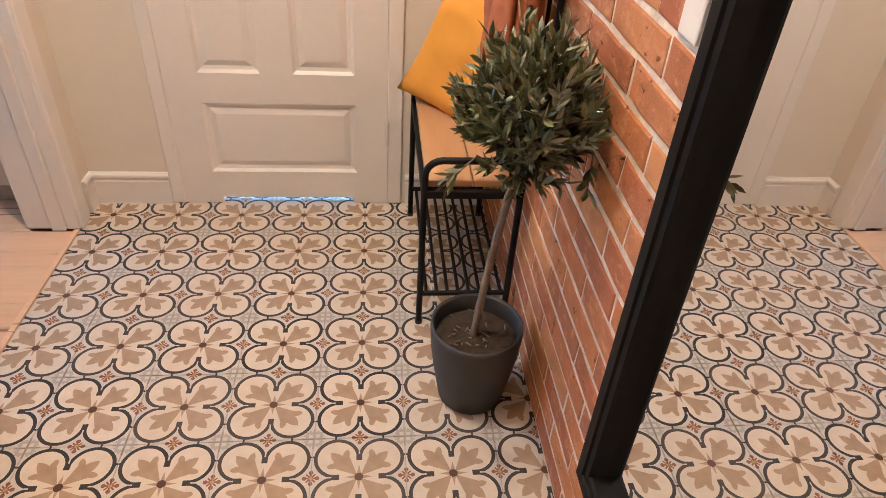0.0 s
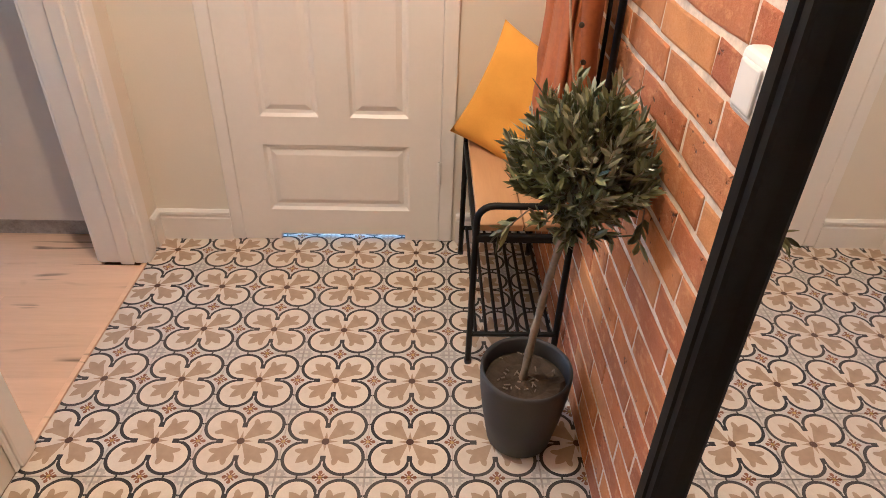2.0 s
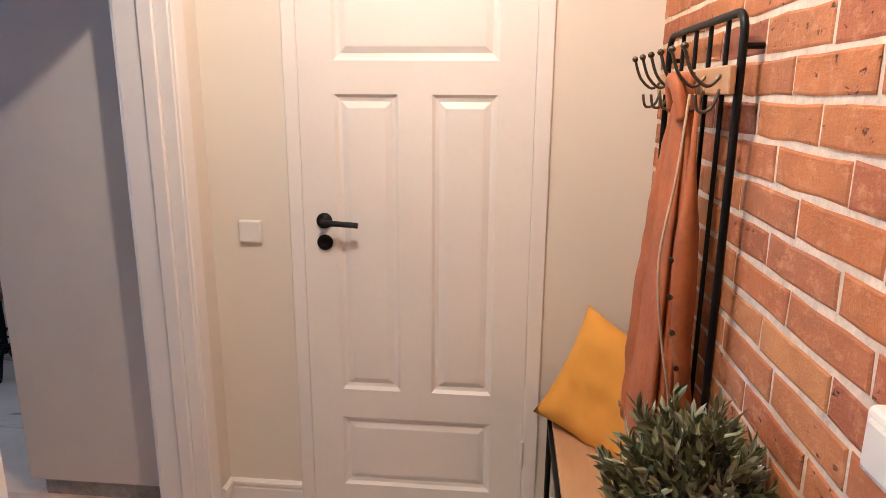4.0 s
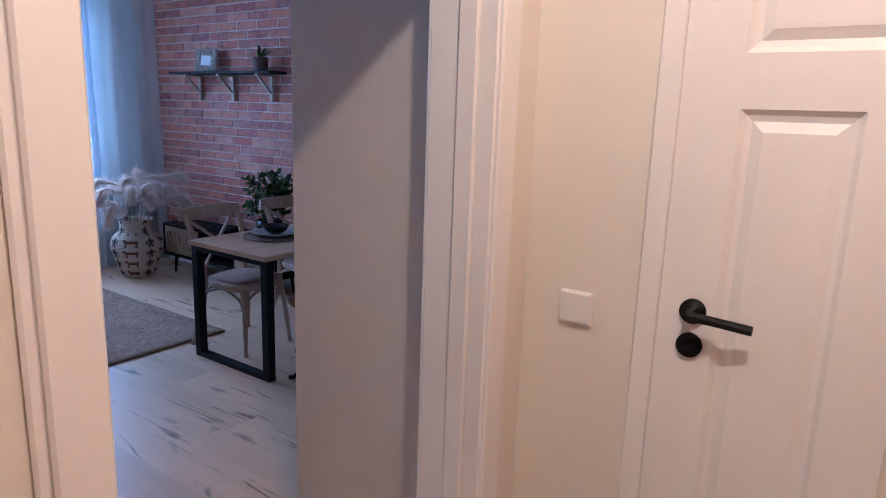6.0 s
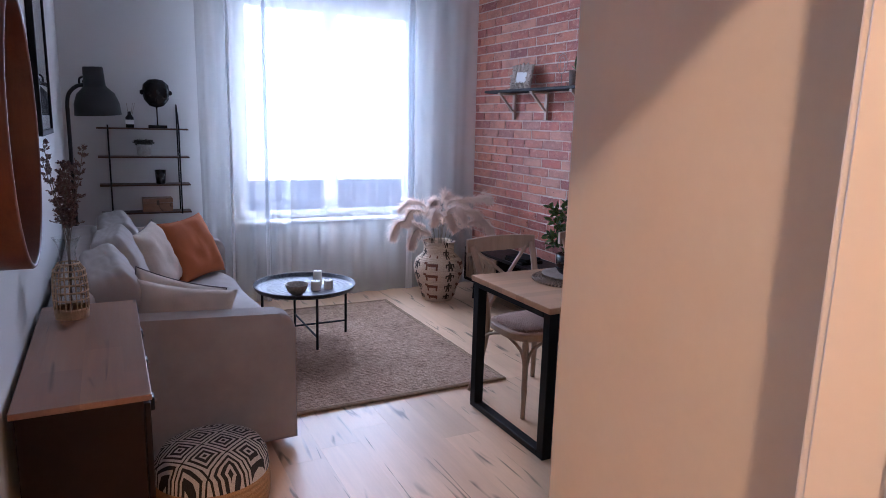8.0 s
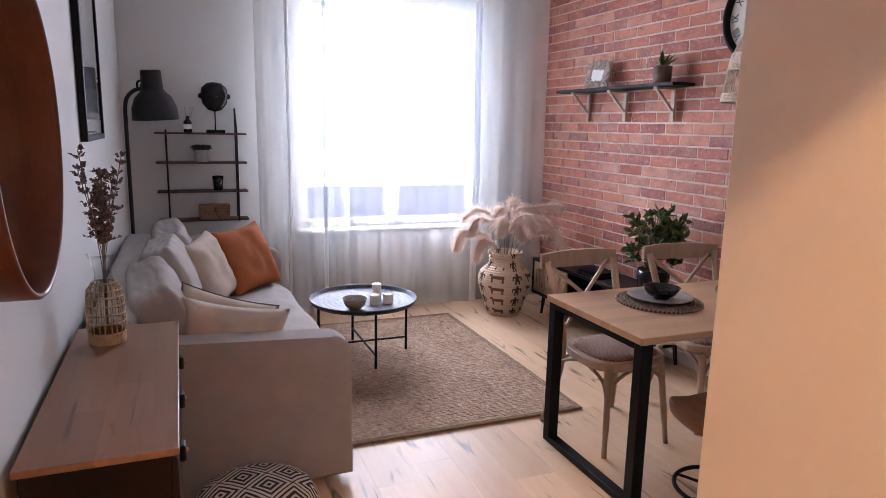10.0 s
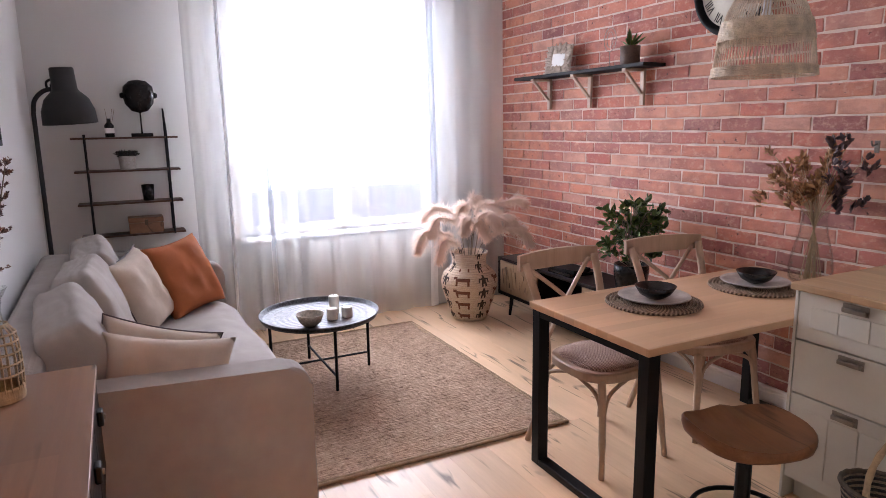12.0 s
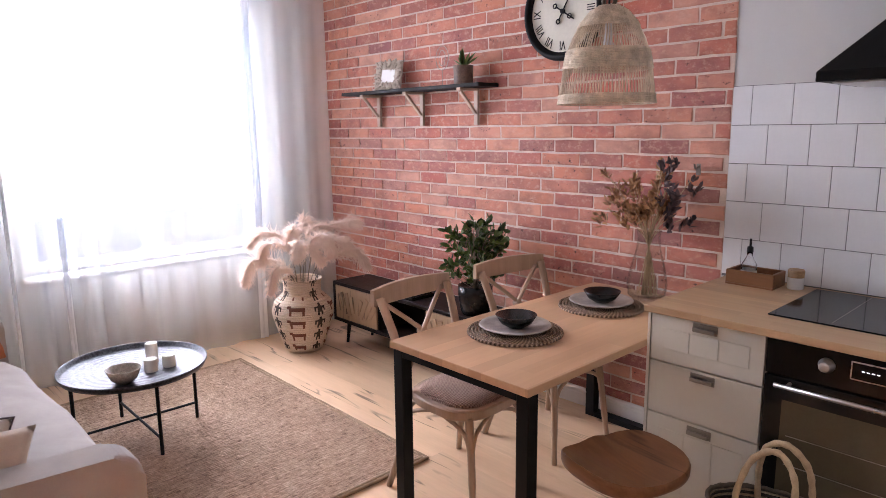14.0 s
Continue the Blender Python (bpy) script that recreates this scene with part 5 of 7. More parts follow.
def rug():
    m = Mat("jute_weave", 0.97)
    co = m.coords()
    u, v, _ = m.xyz(co)
    warp = m.noise(co, 18, 3)
    uu, vv = u + (warp - 0.5) * 0.012, v + (warp - 0.5) * 0.012
    rib = (uu * 420.0).op("SINE")
    f, dash = m.noise(co, 320, 4), m.noise(m.mapped(co, (4.0, 1.0, 1)), 24, 4, 0.8, 0.4)
    cross = m.noise(m.mapped(co, (1.0, 3.0, 1)), 26, 3, 0.7)
    blot = m.noise(co, 4, 4)
    m.color(m.ramp(dash * 0.75 + cross * 0.30 + f * 0.3 + blot * 0.2 + rib * 0.02 - 0.27, [(0.34, (0.14, 0.075, 0.045)), (0.46, (0.40, 0.245, 0.158)), (0.58, (0.56, 0.37, 0.25)), (0.72, (0.78, 0.57, 0.42))])).bump(rib * 0.3 + f + dash * 1.8 + cross * 0.8, 1.0, 0.008)
    x0, x1, y0, y1 = -5.775, -3.925, 1.93, 3.365
    r = thing("rug", ((x0 + x1) / 2, (y0 + y1) / 2, 0), "hand-woven natural jute rug with braided border", "rug")
    bm = bmesh.new()
    nx, ny = 90, 66
    g = [[bm.verts.new((x0 + (x1 - x0) * i / nx, y0 + (y1 - y0) * j / ny, 0.011 + 0.0016 * noise.noise((i * 0.31, j * 0.27, 2)) + 0.0024 * (i % 2) + 0.0014 * ((i // 2 + j) % 2))) for j in range(ny + 1)] for i in range(nx + 1)]
    for i in range(nx):
        for j in range(ny):
            bm.faces.new((g[i][j], g[i + 1][j], g[i + 1][j + 1], g[i][j + 1]))
    part("weave", bm, m.m, r, smooth=False)
    for k in range(2):
        o = 0.006 - k * 0.017
        cnr = [(x0 - o, y0 - o), (x1 + o, y0 - o), (x1 + o, y1 + o), (x0 - o, y1 + o)]
        pts = []
        for (ax, ay), (bx, by) in zip(cnr, cnr[1:] + cnr[:1]):
            pts += [(ax + (bx - ax) * t / 40 + 0.0015 * math.sin(t * 2.2), ay + (by - ay) * t / 40 + 0.0015 * math.cos(t * 1.7), 0.0085) for t in range(40)]
        part("braided_edge", tube(pts, 0.0085, 7, closed=True), RUG_EDGE, r, smooth=True)


rug()


def tray_table():
    x, y = -5.09, 2.50
    t = thing("tray_table", (x, y, 0), "round black metal tray table with hammered top", "coffee table")
    R, z = 0.335, 0.388
    m = Mat("hammered_dark_metal", 0.46, 0.8)
    co = m.coords()
    u, v, _ = m.xyz(co)
    rad = (u.sq() + v.sq()).root()
    h = m.noise(co, 70, 2)
    m.color(m.ramp(h, [(0.35, (0.035, 0.036, 0.040)), (0.65, (0.085, 0.087, 0.095))])).bump(h + (rad * 190.0).op("SINE") * 0.4, 0.5, 0.003)
    prof = [(0, z - 0.025), (R - 0.03, z - 0.025), (R - 0.012, z - 0.02), (R - 0.002, z), (R + 0.003, z + 0.002), (R + 0.002, z - 0.006), (R - 0.01, z - 0.028), (0, z - 0.030)]
    tr = part("tray", lathe(prof, 72), m.m, t, "hammered dark metal tray", True)
    tr.matrix_parent_inverse = Matrix()
    feet = []
    for k in range(4):
        a = k * math.pi / 2
        fx, fy = x + 0.287 * math.cos(a), y + 0.287 * math.sin(a)
        part("leg", tube([(fx, fy, 0.012), (fx, fy, z - 0.031)], 0.0085, 10), BLACK, t)
        feet.append((fx, fy))
    for a, b in ((0, 2), (1, 3)):
        for zz in (0.095, z - 0.04):
            part("stretcher", tube([(*feet[a], zz + 0.002 * a), (*feet[b], zz + 0.002 * a)], 0.0065, 8), BLACK, t)


tray_table()


def candle(x, y, z, r, h, label):
    c = thing("candle", (x, y, z), label, "candle", "candles on the tray")
    part("wax", lathe([(0, 0), (r, 0), (r, h - 0.004), (r - 0.004, h), (r * 0.5, h - 0.003), (0, h - 0.003)], 24, (x, y, z)), WAX, c, smooth=False)
    part("wick", tube([(x, y, z + h - 0.003), (x + 0.001, y, z + h + 0.008)], 0.001, 5), BLACK, c)


ZT = 0.3635
candle(-5.10, 2.59, ZT, 0.029, 0.105, "tall white pillar candle on the tray")
candle(-4.99, 2.545, ZT, 0.031, 0.062, "short white pillar candle on the tray")
candle(-5.0, 2.635, ZT, 0.031, 0.058, "short white pillar candle on the tray")


def bowl(name, x, y, z, r, h, material, label, category="bowl"):
    t = tagged(part(name, lathe([(0, 0.002), (r * 0.4, 0), (r * 0.75, h * 0.35), (r, h), (r - 0.004, h), (r * 0.7, h * 0.4), (r * 0.3, 0.008), (0, 0.008)], 36), material, None, "", True), label, category)
    t.matrix_basis = pose(x, y, z)
    return t


SPECK = plain("speckled_stoneware", (0.30, 0.25, 0.20), 0.5, var=0.55, scale=60, grain=300, bump=0.3)
bowl("bowl", -4.92, 2.40, ZT, 0.078, 0.07, SPECK, "small speckled stoneware bowl on the tray")


def pampas_vase():
    x, y = -5.70, 3.815
    v = thing("basket_vase", (x, y, 0), "woven basket vase with figures and pampas grass", "vase")
    m = Mat("coiled_straw", 0.9)
    co = m.coords()
    _, _, z = m.xyz(co)
    u, w, _ = m.xyz(co)
    ang = (w.op("ARCTAN2", u) + 0.35) * 2.0
    coil = (z * 420.0).op("SINE")
    f = m.noise(co, 160, 4)
    col = m.ramp(f, [(0.3, (0.56, 0.41, 0.30)), (0.7, (0.74, 0.58, 0.46))])
    # rows of small stepped figures in two colours
    row = (z / 0.092).op("FRACT") - 0.5
    cell = (ang * 0.6366 + 40.0).op("FRACT") - 0.5
    man = (cell.ab().lt(0.11) * row.ab().lt(0.22)) + (cell.ab().lt(0.06) * (row - 0.30).ab().lt(0.11)) + (cell.ab().lt(0.25) * (row - 0.13).ab().lt(0.06)) + ((cell.ab() - 0.085).ab().lt(0.045) * (row + 0.30).ab().lt(0.14)) + ((cell.ab() - 0.22).ab().lt(0.035) * row.ab().lt(0.15))
    beast = (cell.ab().lt(0.34) * (row - 0.08).ab().lt(0.13)) + (((cell.ab() - 0.27).ab().lt(0.05)) * (row + 0.16).ab().lt(0.20)) + ((cell + 0.36).ab().lt(0.09) * (row - 0.22).ab().lt(0.10))
    alt = ((ang * 0.6366 + 40.0).op("FLOOR") * 0.5).op("FRACT").gt(0.25)
    col = m.mix(man.mn(1.0) * alt.inv() * z.gt(0.03) * 0.95, col, (0.035, 0.02, 0.016))
    col = m.mix(beast.mn(1.0) * alt * z.gt(0.03) * z.lt(0.40) * 0.95, col, (0.17, 0.05, 0.028))
    m.color(col).bump(coil + f, 0.8, 0.004)
    prof = [(0, 0), (0.115, 0), (0.135, 0.02), (0.175, 0.14), (0.205, 0.24), (0.212, 0.29), (0.195, 0.345), (0.15, 0.39), (0.128, 0.41), (0.128, 0.47), (0.14, 0.505), (0.133, 0.505), (0.118, 0.47), (0.118, 0.41), (0.0, 0.38)]
    b = part("basket", lathe(prof, 56), m.m, v, "coiled straw with dark figures", True)
    b.matrix_parent_inverse = Matrix()
    rnd = random.Random(12)
    stems, fluff = bmesh.new(), bmesh.new()
    for tx, ty, tz, droop in ((0.16, -0.42, 0.72, 0.12), (0.12, -0.30, 0.80, 0.10), (0.22, -0.15, 0.80, 0.08), (0.06, -0.08, 0.86, 0.08), (0.2, 0.05, 0.82, 0.1), (0.02, 0.12, 0.86, 0.06), (0.14, 0.22, 0.78, 0.1), (0.05, 0.34, 0.88, 0.02), (0.22, 0.28, 0.70, 0.12), (-0.12, -0.2, 0.84, 0.08), (-0.1, 0.1, 0.9, 0.06), (0.24, -0.32, 0.66, 0.12), (0.1, 0.02, 0.74, 0.1)):
        tip = Vector((x + tx, min(y + ty, 4.27), tz))
        mid = Vector((x + tx * 0.35, y + ty * 0.35, tz - 0.10))
        pts = curve([(x + tx * 0.1, y + ty * 0.1, 0.40), mid, tip - Vector((0, 0, 0.01)), tip + Vector((tx, ty, 0)).normalized() * 0.09 - Vector((0, 0, droop))], 12)
        tube(pts[:26], 0.0022, 5, stems)
        for i in range(13, len(pts)):
            k = (i - 13) / (len(pts) - 13)
            ln = 0.095 * math.sin(0.35 + 2.6 * k) + 0.02
            d = (pts[min(i + 1, len(pts) - 1)] - pts[i - 1]).normalized()
            for _ in range(38):
                w = (d * rnd.uniform(0.5, 1.2) + Vector((rnd.uniform(-1, 1), rnd.uniform(-1, 1), rnd.uniform(-0.9, 0.7))) * 0.75).normalized()
                p = pts[i] + d * rnd.uniform(-0.012, 0.012)
                e = p + w * ln * rnd.uniform(0.6, 1.1) - Vector((0, 0, ln * 0.22))
                s = w.orthogonal().normalized() * 0.0017
                q = [p - s, p + s, (p + e) / 2 + s + Vector((0, 0, 0.006)), e, (p + e) / 2 - s + Vector((0, 0, 0.006))]
                q = [Vector((c.x, min(c.y, 4.38), c.z)) for c in q]
                vs = [fluff.verts.new(c) for c in q]
                fluff.faces.new((vs[0], vs[1], vs[2], vs[4])), fluff.faces.new((vs[4], vs[2], vs[3]))
    tagged(part("stem", stems, BARK, v), kind="stuff")
    tagged(part("plumage", fluff, PAMPAS, v, "feathery dusty pink pampas plumes"), kind="stuff")


pampas_vase()


def tv_stand():
    x0, x1, y0, y1, z0, z1 = -5.69, -4.20, 4.06, 4.378, 0.16, 0.445
    t = thing("low_cabinet", ((x0 + x1) / 2, 4.2, 0), "low dark cabinet with carved wooden doors", "cabinet")
    part("carcass", boxes([((x0, y0, z1 - 0.022), (x1, y1, z1)), ((x0, y0, z0), (x1, y1, z0 + 0.022)), ((x0, y0, z0 + 0.022), (x0 + 0.022, y1, z1 - 0.022)), ((x1 - 0.022, y0, z0 + 0.022), (x1, y1, z1 - 0.022)), ((x0 + 0.022, y1 - 0.012, z0 + 0.022), (x1 - 0.022, y1, z1 - 0.022))], 0.002), DARK_BODY, t)
    for k in range(3):
        a = x0 + 0.026 + k * 0.483
        b = a + 0.470
        if k == 1:
            part("divider", box((a - 0.012, y0 + 0.02, z0 + 0.0225), (a, y1 - 0.013, z1 - 0.0225), 0.001), DARK_BODY, t)
            part("divider", box((b, y0 + 0.02, z0 + 0.0225), (b + 0.012, y1 - 0.013, z1 - 0.0225), 0.001), DARK_BODY, t)
            continue
        zc = (z0 + z1) / 2
        d = part("door", box((a, y0 + 0.004, z0 + 0.026), (b, y0 + 0.018, z1 - 0.026), 0.002), MANGO, t, "carved pale wooden door")
        for sx in (0, 1):
            for j in range(4):
                px = a + 0.02 + sx * 0.235 + j * 0.05
                h = 0.09 - abs(j - 1.5) * 0.02
                part("carved_leaf", moved(box((-0.02, -0.004, -h), (0.02, 0.004, h), 0.004), pose(px + 0.03, y0 + 0.002, zc, 0, (24 if sx else -24) + j * 5)), MANGO, d)
    for x in (x0 + 0.12, x1 - 0.12):
        for y in (y0 + 0.05, y1 - 0.05):
            s = -0.03 if x < -5 else 0.03
            part("leg", tube([(x, y, z0), (x + s, y, 0.0)], [0.016, 0.010], 10), DARK_BODY, t)
    b = thing("book_stack", (-4.95, 4.17, z0 + 0.022), "two black books lying on the low cabinet", "books")
    part("book", box((-5.08, 4.08, z1 + 0.0005), (-4.84, 4.27, z1 + 0.022), 0.002), CERAMIC_B, b)
    part("book", moved(box((-0.11, -0.08, 0), (0.11, 0.08, 0.02), 0.002), pose(-4.96, 4.17, z1 + 0.0225, 0, 0, 12)), BLACKWOOD, b)
    b.location.z = z1
    for o in b.children:
        o.matrix_parent_inverse = b.matrix_basis.inverted()


tv_stand()


def green_plant():
    x, y, z = -4.38, 4.17, 0.445
    p = thing("potted_plant", (x, y, z), "bushy green plant in black ceramic pot", "potted plant")
    part("pot", lathe([(0, 0), (0.075, 0), (0.085, 0.02), (0.10, 0.12), (0.10, 0.17), (0.094, 0.17), (0.09, 0.15), (0, 0.15)], 36, (x, y, z)), CERAMIC_B, p, "black ceramic pot", True)
    rnd = random.Random(5)
    leaves, stems = bmesh.new(), bmesh.new()
    for k in range(85):
        a, r = rnd.uniform(0, 6.28), rnd.uniform(0.02, 0.145)
        tip = Vector((x + r * math.cos(a), min(y + r * math.sin(a) * 0.8, 4.33), z + 0.15 + rnd.uniform(0.05, 0.36) * (1.15 - r * 2)))
        tube(curve([(x, y, z + 0.14), ((x + tip.x) / 2, (y + tip.y) / 2, tip.z - 0.04), tip], 3), 0.002, 4, stems)
        leaf_cluster(leaves, tip - Vector((0, 0, 0.02)), (math.cos(a) * 0.7, math.sin(a) * 0.7, 0.6), 7, 0.05, 0.016, rnd, 0.2)
    for v in leaves.verts:
        v.co.y = min(v.co.y, 4.385)
    tagged(part("foliage", leaves, GREEN_LEAF, p, "glossy green leaves"), kind="stuff")
    tagged(part("stem", stems, BARK, p), kind="stuff")


green_plant()


def chair(m):
    c = thing("dining_chair", (0, 0, 0), "weathered wooden cross-back chair with woven seat", "chair", "dining chairs")
    zs = 0.435
    # seat ring and woven pad; the front is +x
    def outline(s, n=40):
        out = []
        for k in range(n):
            a = 2 * math.pi * k / n
            ca, sa = math.cos(a), math.sin(a)
            q = (abs(ca) ** 3 + abs(sa) ** 3) ** (-1 / 3)
            out.append((s * 0.20 * ca * q, s * (0.205 + 0.018 * ca) * sa * q))
        return out
    bm = bmesh.new()
    rings = [[bm.verts.new((px, py, z)) for px, py in outline(s)] for s, z in ((0.97, zs - 0.042), (1.0, zs - 0.036), (1.0, zs - 0.006), (0.97, zs), (0.84, zs), (0.84, zs - 0.042))]
    for p, q in zip(rings, rings[1:] + rings[:1]):
        for i in range(40):
            bm.faces.new((p[i], p[(i + 1) % 40], q[(i + 1) % 40], q[i]))
    part("seat_frame", bm, CHAIR_WOOD, c, "bent wooden seat ring")
    w = Mat("woven_rush", 0.85)
    u, v, _ = w.xyz(w.coords())
    wv = ((u + v) * 330.0).op("SINE") * ((u - v) * 330.0).op("SINE")
    f = w.noise(w.coords(), 200, 3)
    w.color(w.ramp(wv * 0.25 + f * 0.6 + 0.2, [(0.3, (0.25, 0.135, 0.095)), (0.7, (0.50, 0.315, 0.235))])).bump(wv + f, 0.8, 0.004)
    bm = bmesh.new()
    rings = [[bm.verts.new((px, py, z)) for px, py in outline(s)] for s, z in ((0.86, zs - 0.01), (0.86, zs + 0.006), (0.80, zs + 0.014), (0.55, zs + 0.020), (0.25, zs + 0.022))]
    for p, q in zip(rings, rings[1:]):
        for i in range(40):
            bm.faces.new((p[i], p[(i + 1) % 40], q[(i + 1) % 40], q[i]))
    bm.faces.new(rings[-1])
    part("seat", bm, w.m, c, "woven rush seat", True)
    for s in (-1, 1):
        part("leg", tube(curve([(0.155, s * 0.155, zs - 0.03), (0.175, s * 0.165, 0.25), (0.20, s * 0.185, 0.0)], 5), [0.017] * 4 + [0.015] * 4 + [0.012] * 3, 10), CHAIR_WOOD, c, smooth=True)
        back = curve([(-0.235, s * 0.225, 0.0), (-0.185, s * 0.185, 0.22), (-0.175, s * 0.165, zs), (-0.215, s * 0.185, 0.64), (-0.285, s * 0.205, 0.815)], 6)
        part("back_post", tube(back, [0.013 + 0.005 * min(1, k / 8) for k in range(len(back))], 10), CHAIR_WOOD, c, smooth=True)
        # bentwood braces under the seat
        for a, b in (((0.178, s * 0.168, 0.20), (0.02, s * 0.172, zs - 0.045)), ((-0.19, s * 0.188, 0.20), (-0.03, s * 0.176, zs - 0.045))):
            mid = ((a[0] * 0.8 + b[0] * 0.2), (a[1] + b[1]) / 2, zs - 0.10)
            part("brace", tube(curve([a, mid, b], 7), 0.0085, 8), CHAIR_WOOD, c, smooth=True)
    for x, yy in ((0.178, 0.168), (-0.19, 0.188)):
        for s in (-1, 1):
            part("brace", tube(curve([(x, s * yy, 0.20), (x * 0.98, s * yy * 0.8, zs - 0.10), (x * 0.95, s * 0.02, zs - 0.045)], 7), 0.0085, 8), CHAIR_WOOD, c, smooth=True)
    # curved top rail, a low rail and the cross
    bm = bmesh.new()
    n, rows = 20, []
    for i in range(n + 1):
        t = -1 + 2 * i / n
        x = -0.300 - 0.03 * (1 - t * t)
        h = 0.034 + 0.008 * (1 - t * t)
        rows.append([bm.verts.new((x + dx, t * 0.232, 0.815 + dz * h - 0.0)) for dx, dz in ((-0.013, -1), (0.011, -1), (0.007, 1), (-0.011, 1))])
    for p, q in zip(rows, rows[1:]):
        for k in range(4):
            bm.faces.new((p[k], p[(k + 1) % 4], q[(k + 1) % 4], q[k]))
    bm.faces.new(rows[0]), bm.faces.new(rows[-1])
    bmesh.ops.bevel(bm, geom=[e for e in bm.edges if len(e.link_faces) == 2 and e.calc_face_angle(0) > 0.8], offset=0.006, segments=2, affect="EDGES")
    part("top_rail", bm, CHAIR_WOOD, c, smooth=False)
    for s in (-1, 1):
        pts = curve([(-0.185, s * 0.17, zs + 0.03), (-0.245, 0, 0.635 + 0.006 * s), (-0.305, -s * 0.185, 0.795)], 8)
        part("cross_stave", tube(pts, 0.0105, 8), CHAIR_WOOD, c, smooth=True)
    part("hub", moved(lathe([(0, -0.02), (0.016, -0.018), (0.016, 0.018), (0, 0.02)], 12), pose(-0.245, 0, 0.635, 0, 75)), CHAIR_WOOD, c)
    c.matrix_basis = m
    return c


first_chair = chair(pose(-3.645, 3.345, 0, 0, 0, 4))
copy_thing(first_chair, pose(-3.66, 3.955, 0, 0, 0, -6))


def dining_table():
    x0, x1, y0, y1, z = -3.705, -3.026, 3.000, 4.36, 0.710
    t = thing("dining_table", ((x0 + x1) / 2, 3.6, 0), "oak-topped dining table on black steel loop legs", "table")
    bm = box((x0, y0, z - 0.028), (x1, y1, z), 0.003)
    part("tabletop", bm, OAK_TOP, t, "oiled oak top")
    for y in (y0 + 0.012, y1 - 0.058):
        a, b = x0 + 0.008, x1 - 0.008
        part("leg", box((a, y, 0.0), (a + 0.05, y + 0.05, z - 0.0285), 0.003), BLACK, t)
        part("leg", box((b - 0.05, y, 0.0), (b, y + 0.05, z - 0.0285), 0.003), BLACK, t)
        part("foot_rail", box((a + 0.0505, y, 0.0), (b - 0.0505, y + 0.05, 0.03), 0.003), BLACK, t)
        part("top_rail", box((a + 0.0505, y, z - 0.058), (b - 0.0505, y + 0.05, z - 0.0285), 0.003), BLACK, t)


dining_table()


def place_setting(x, y):
    z = 0.7102
    p = thing("placemat", (x, y, z), "round dark woven placemat on the table", "placemat", "placemats on the table")
    bm = bmesh.new()
    for k in range(13):
        r = 0.012 + k * 0.0142
        tube([(r * math.cos(a), r * math.sin(a), 0.005) for a in [2 * math.pi * i / 40 for i in range(40)]], 0.0075, 5, bm, closed=True)
    m = Mat("coiled_reed", 0.85)
    u, v, _ = m.xyz(m.coords())
    ang = v.op("ARCTAN2", u)
    rad = (u.sq() + v.sq()).root()
    tw = (ang * 64.0 + rad * 220.0).op("SINE") * (rad * 440.0).op("SINE").ab()
    f = m.noise(m.coords(), 200, 3)
    m.color(m.ramp(tw * 0.3 + f * 0.6 + 0.2, [(0.3, (0.085, 0.05, 0.03)), (0.55, (0.26, 0.16, 0.095)), (0.8, (0.52, 0.37, 0.25))])).bump(tw + f, 0.7, 0.003)
    o = part("coil", bm, m.m, p, smooth=True)
    o.matrix_parent_inverse = Matrix()
    tagged(o, kind="stuff")
    d = tagged(part("plate", lathe([(0, 0.004), (0.08, 0.002), (0.125, 0.012), (0.142, 0.019), (0.140, 0.022), (0.122, 0.016), (0.085, 0.008), (0, 0.008)], 48), CERAMIC_G, None, "", True), "grey stoneware dinner plate with dark rim", "plate", "plates on the table")
    d.matrix_basis = pose(x - 0.004, y + 0.006, z + 0.0115)
    bowl("bowl", x - 0.002, y + 0.01, z + 0.0205, 0.082, 0.05, CERAMIC_B, "small black glazed bowl on the plate")["group"] = "bowls on the table"


place_setting(-3.435, 3.415)
place_setting(-3.41, 3.975)


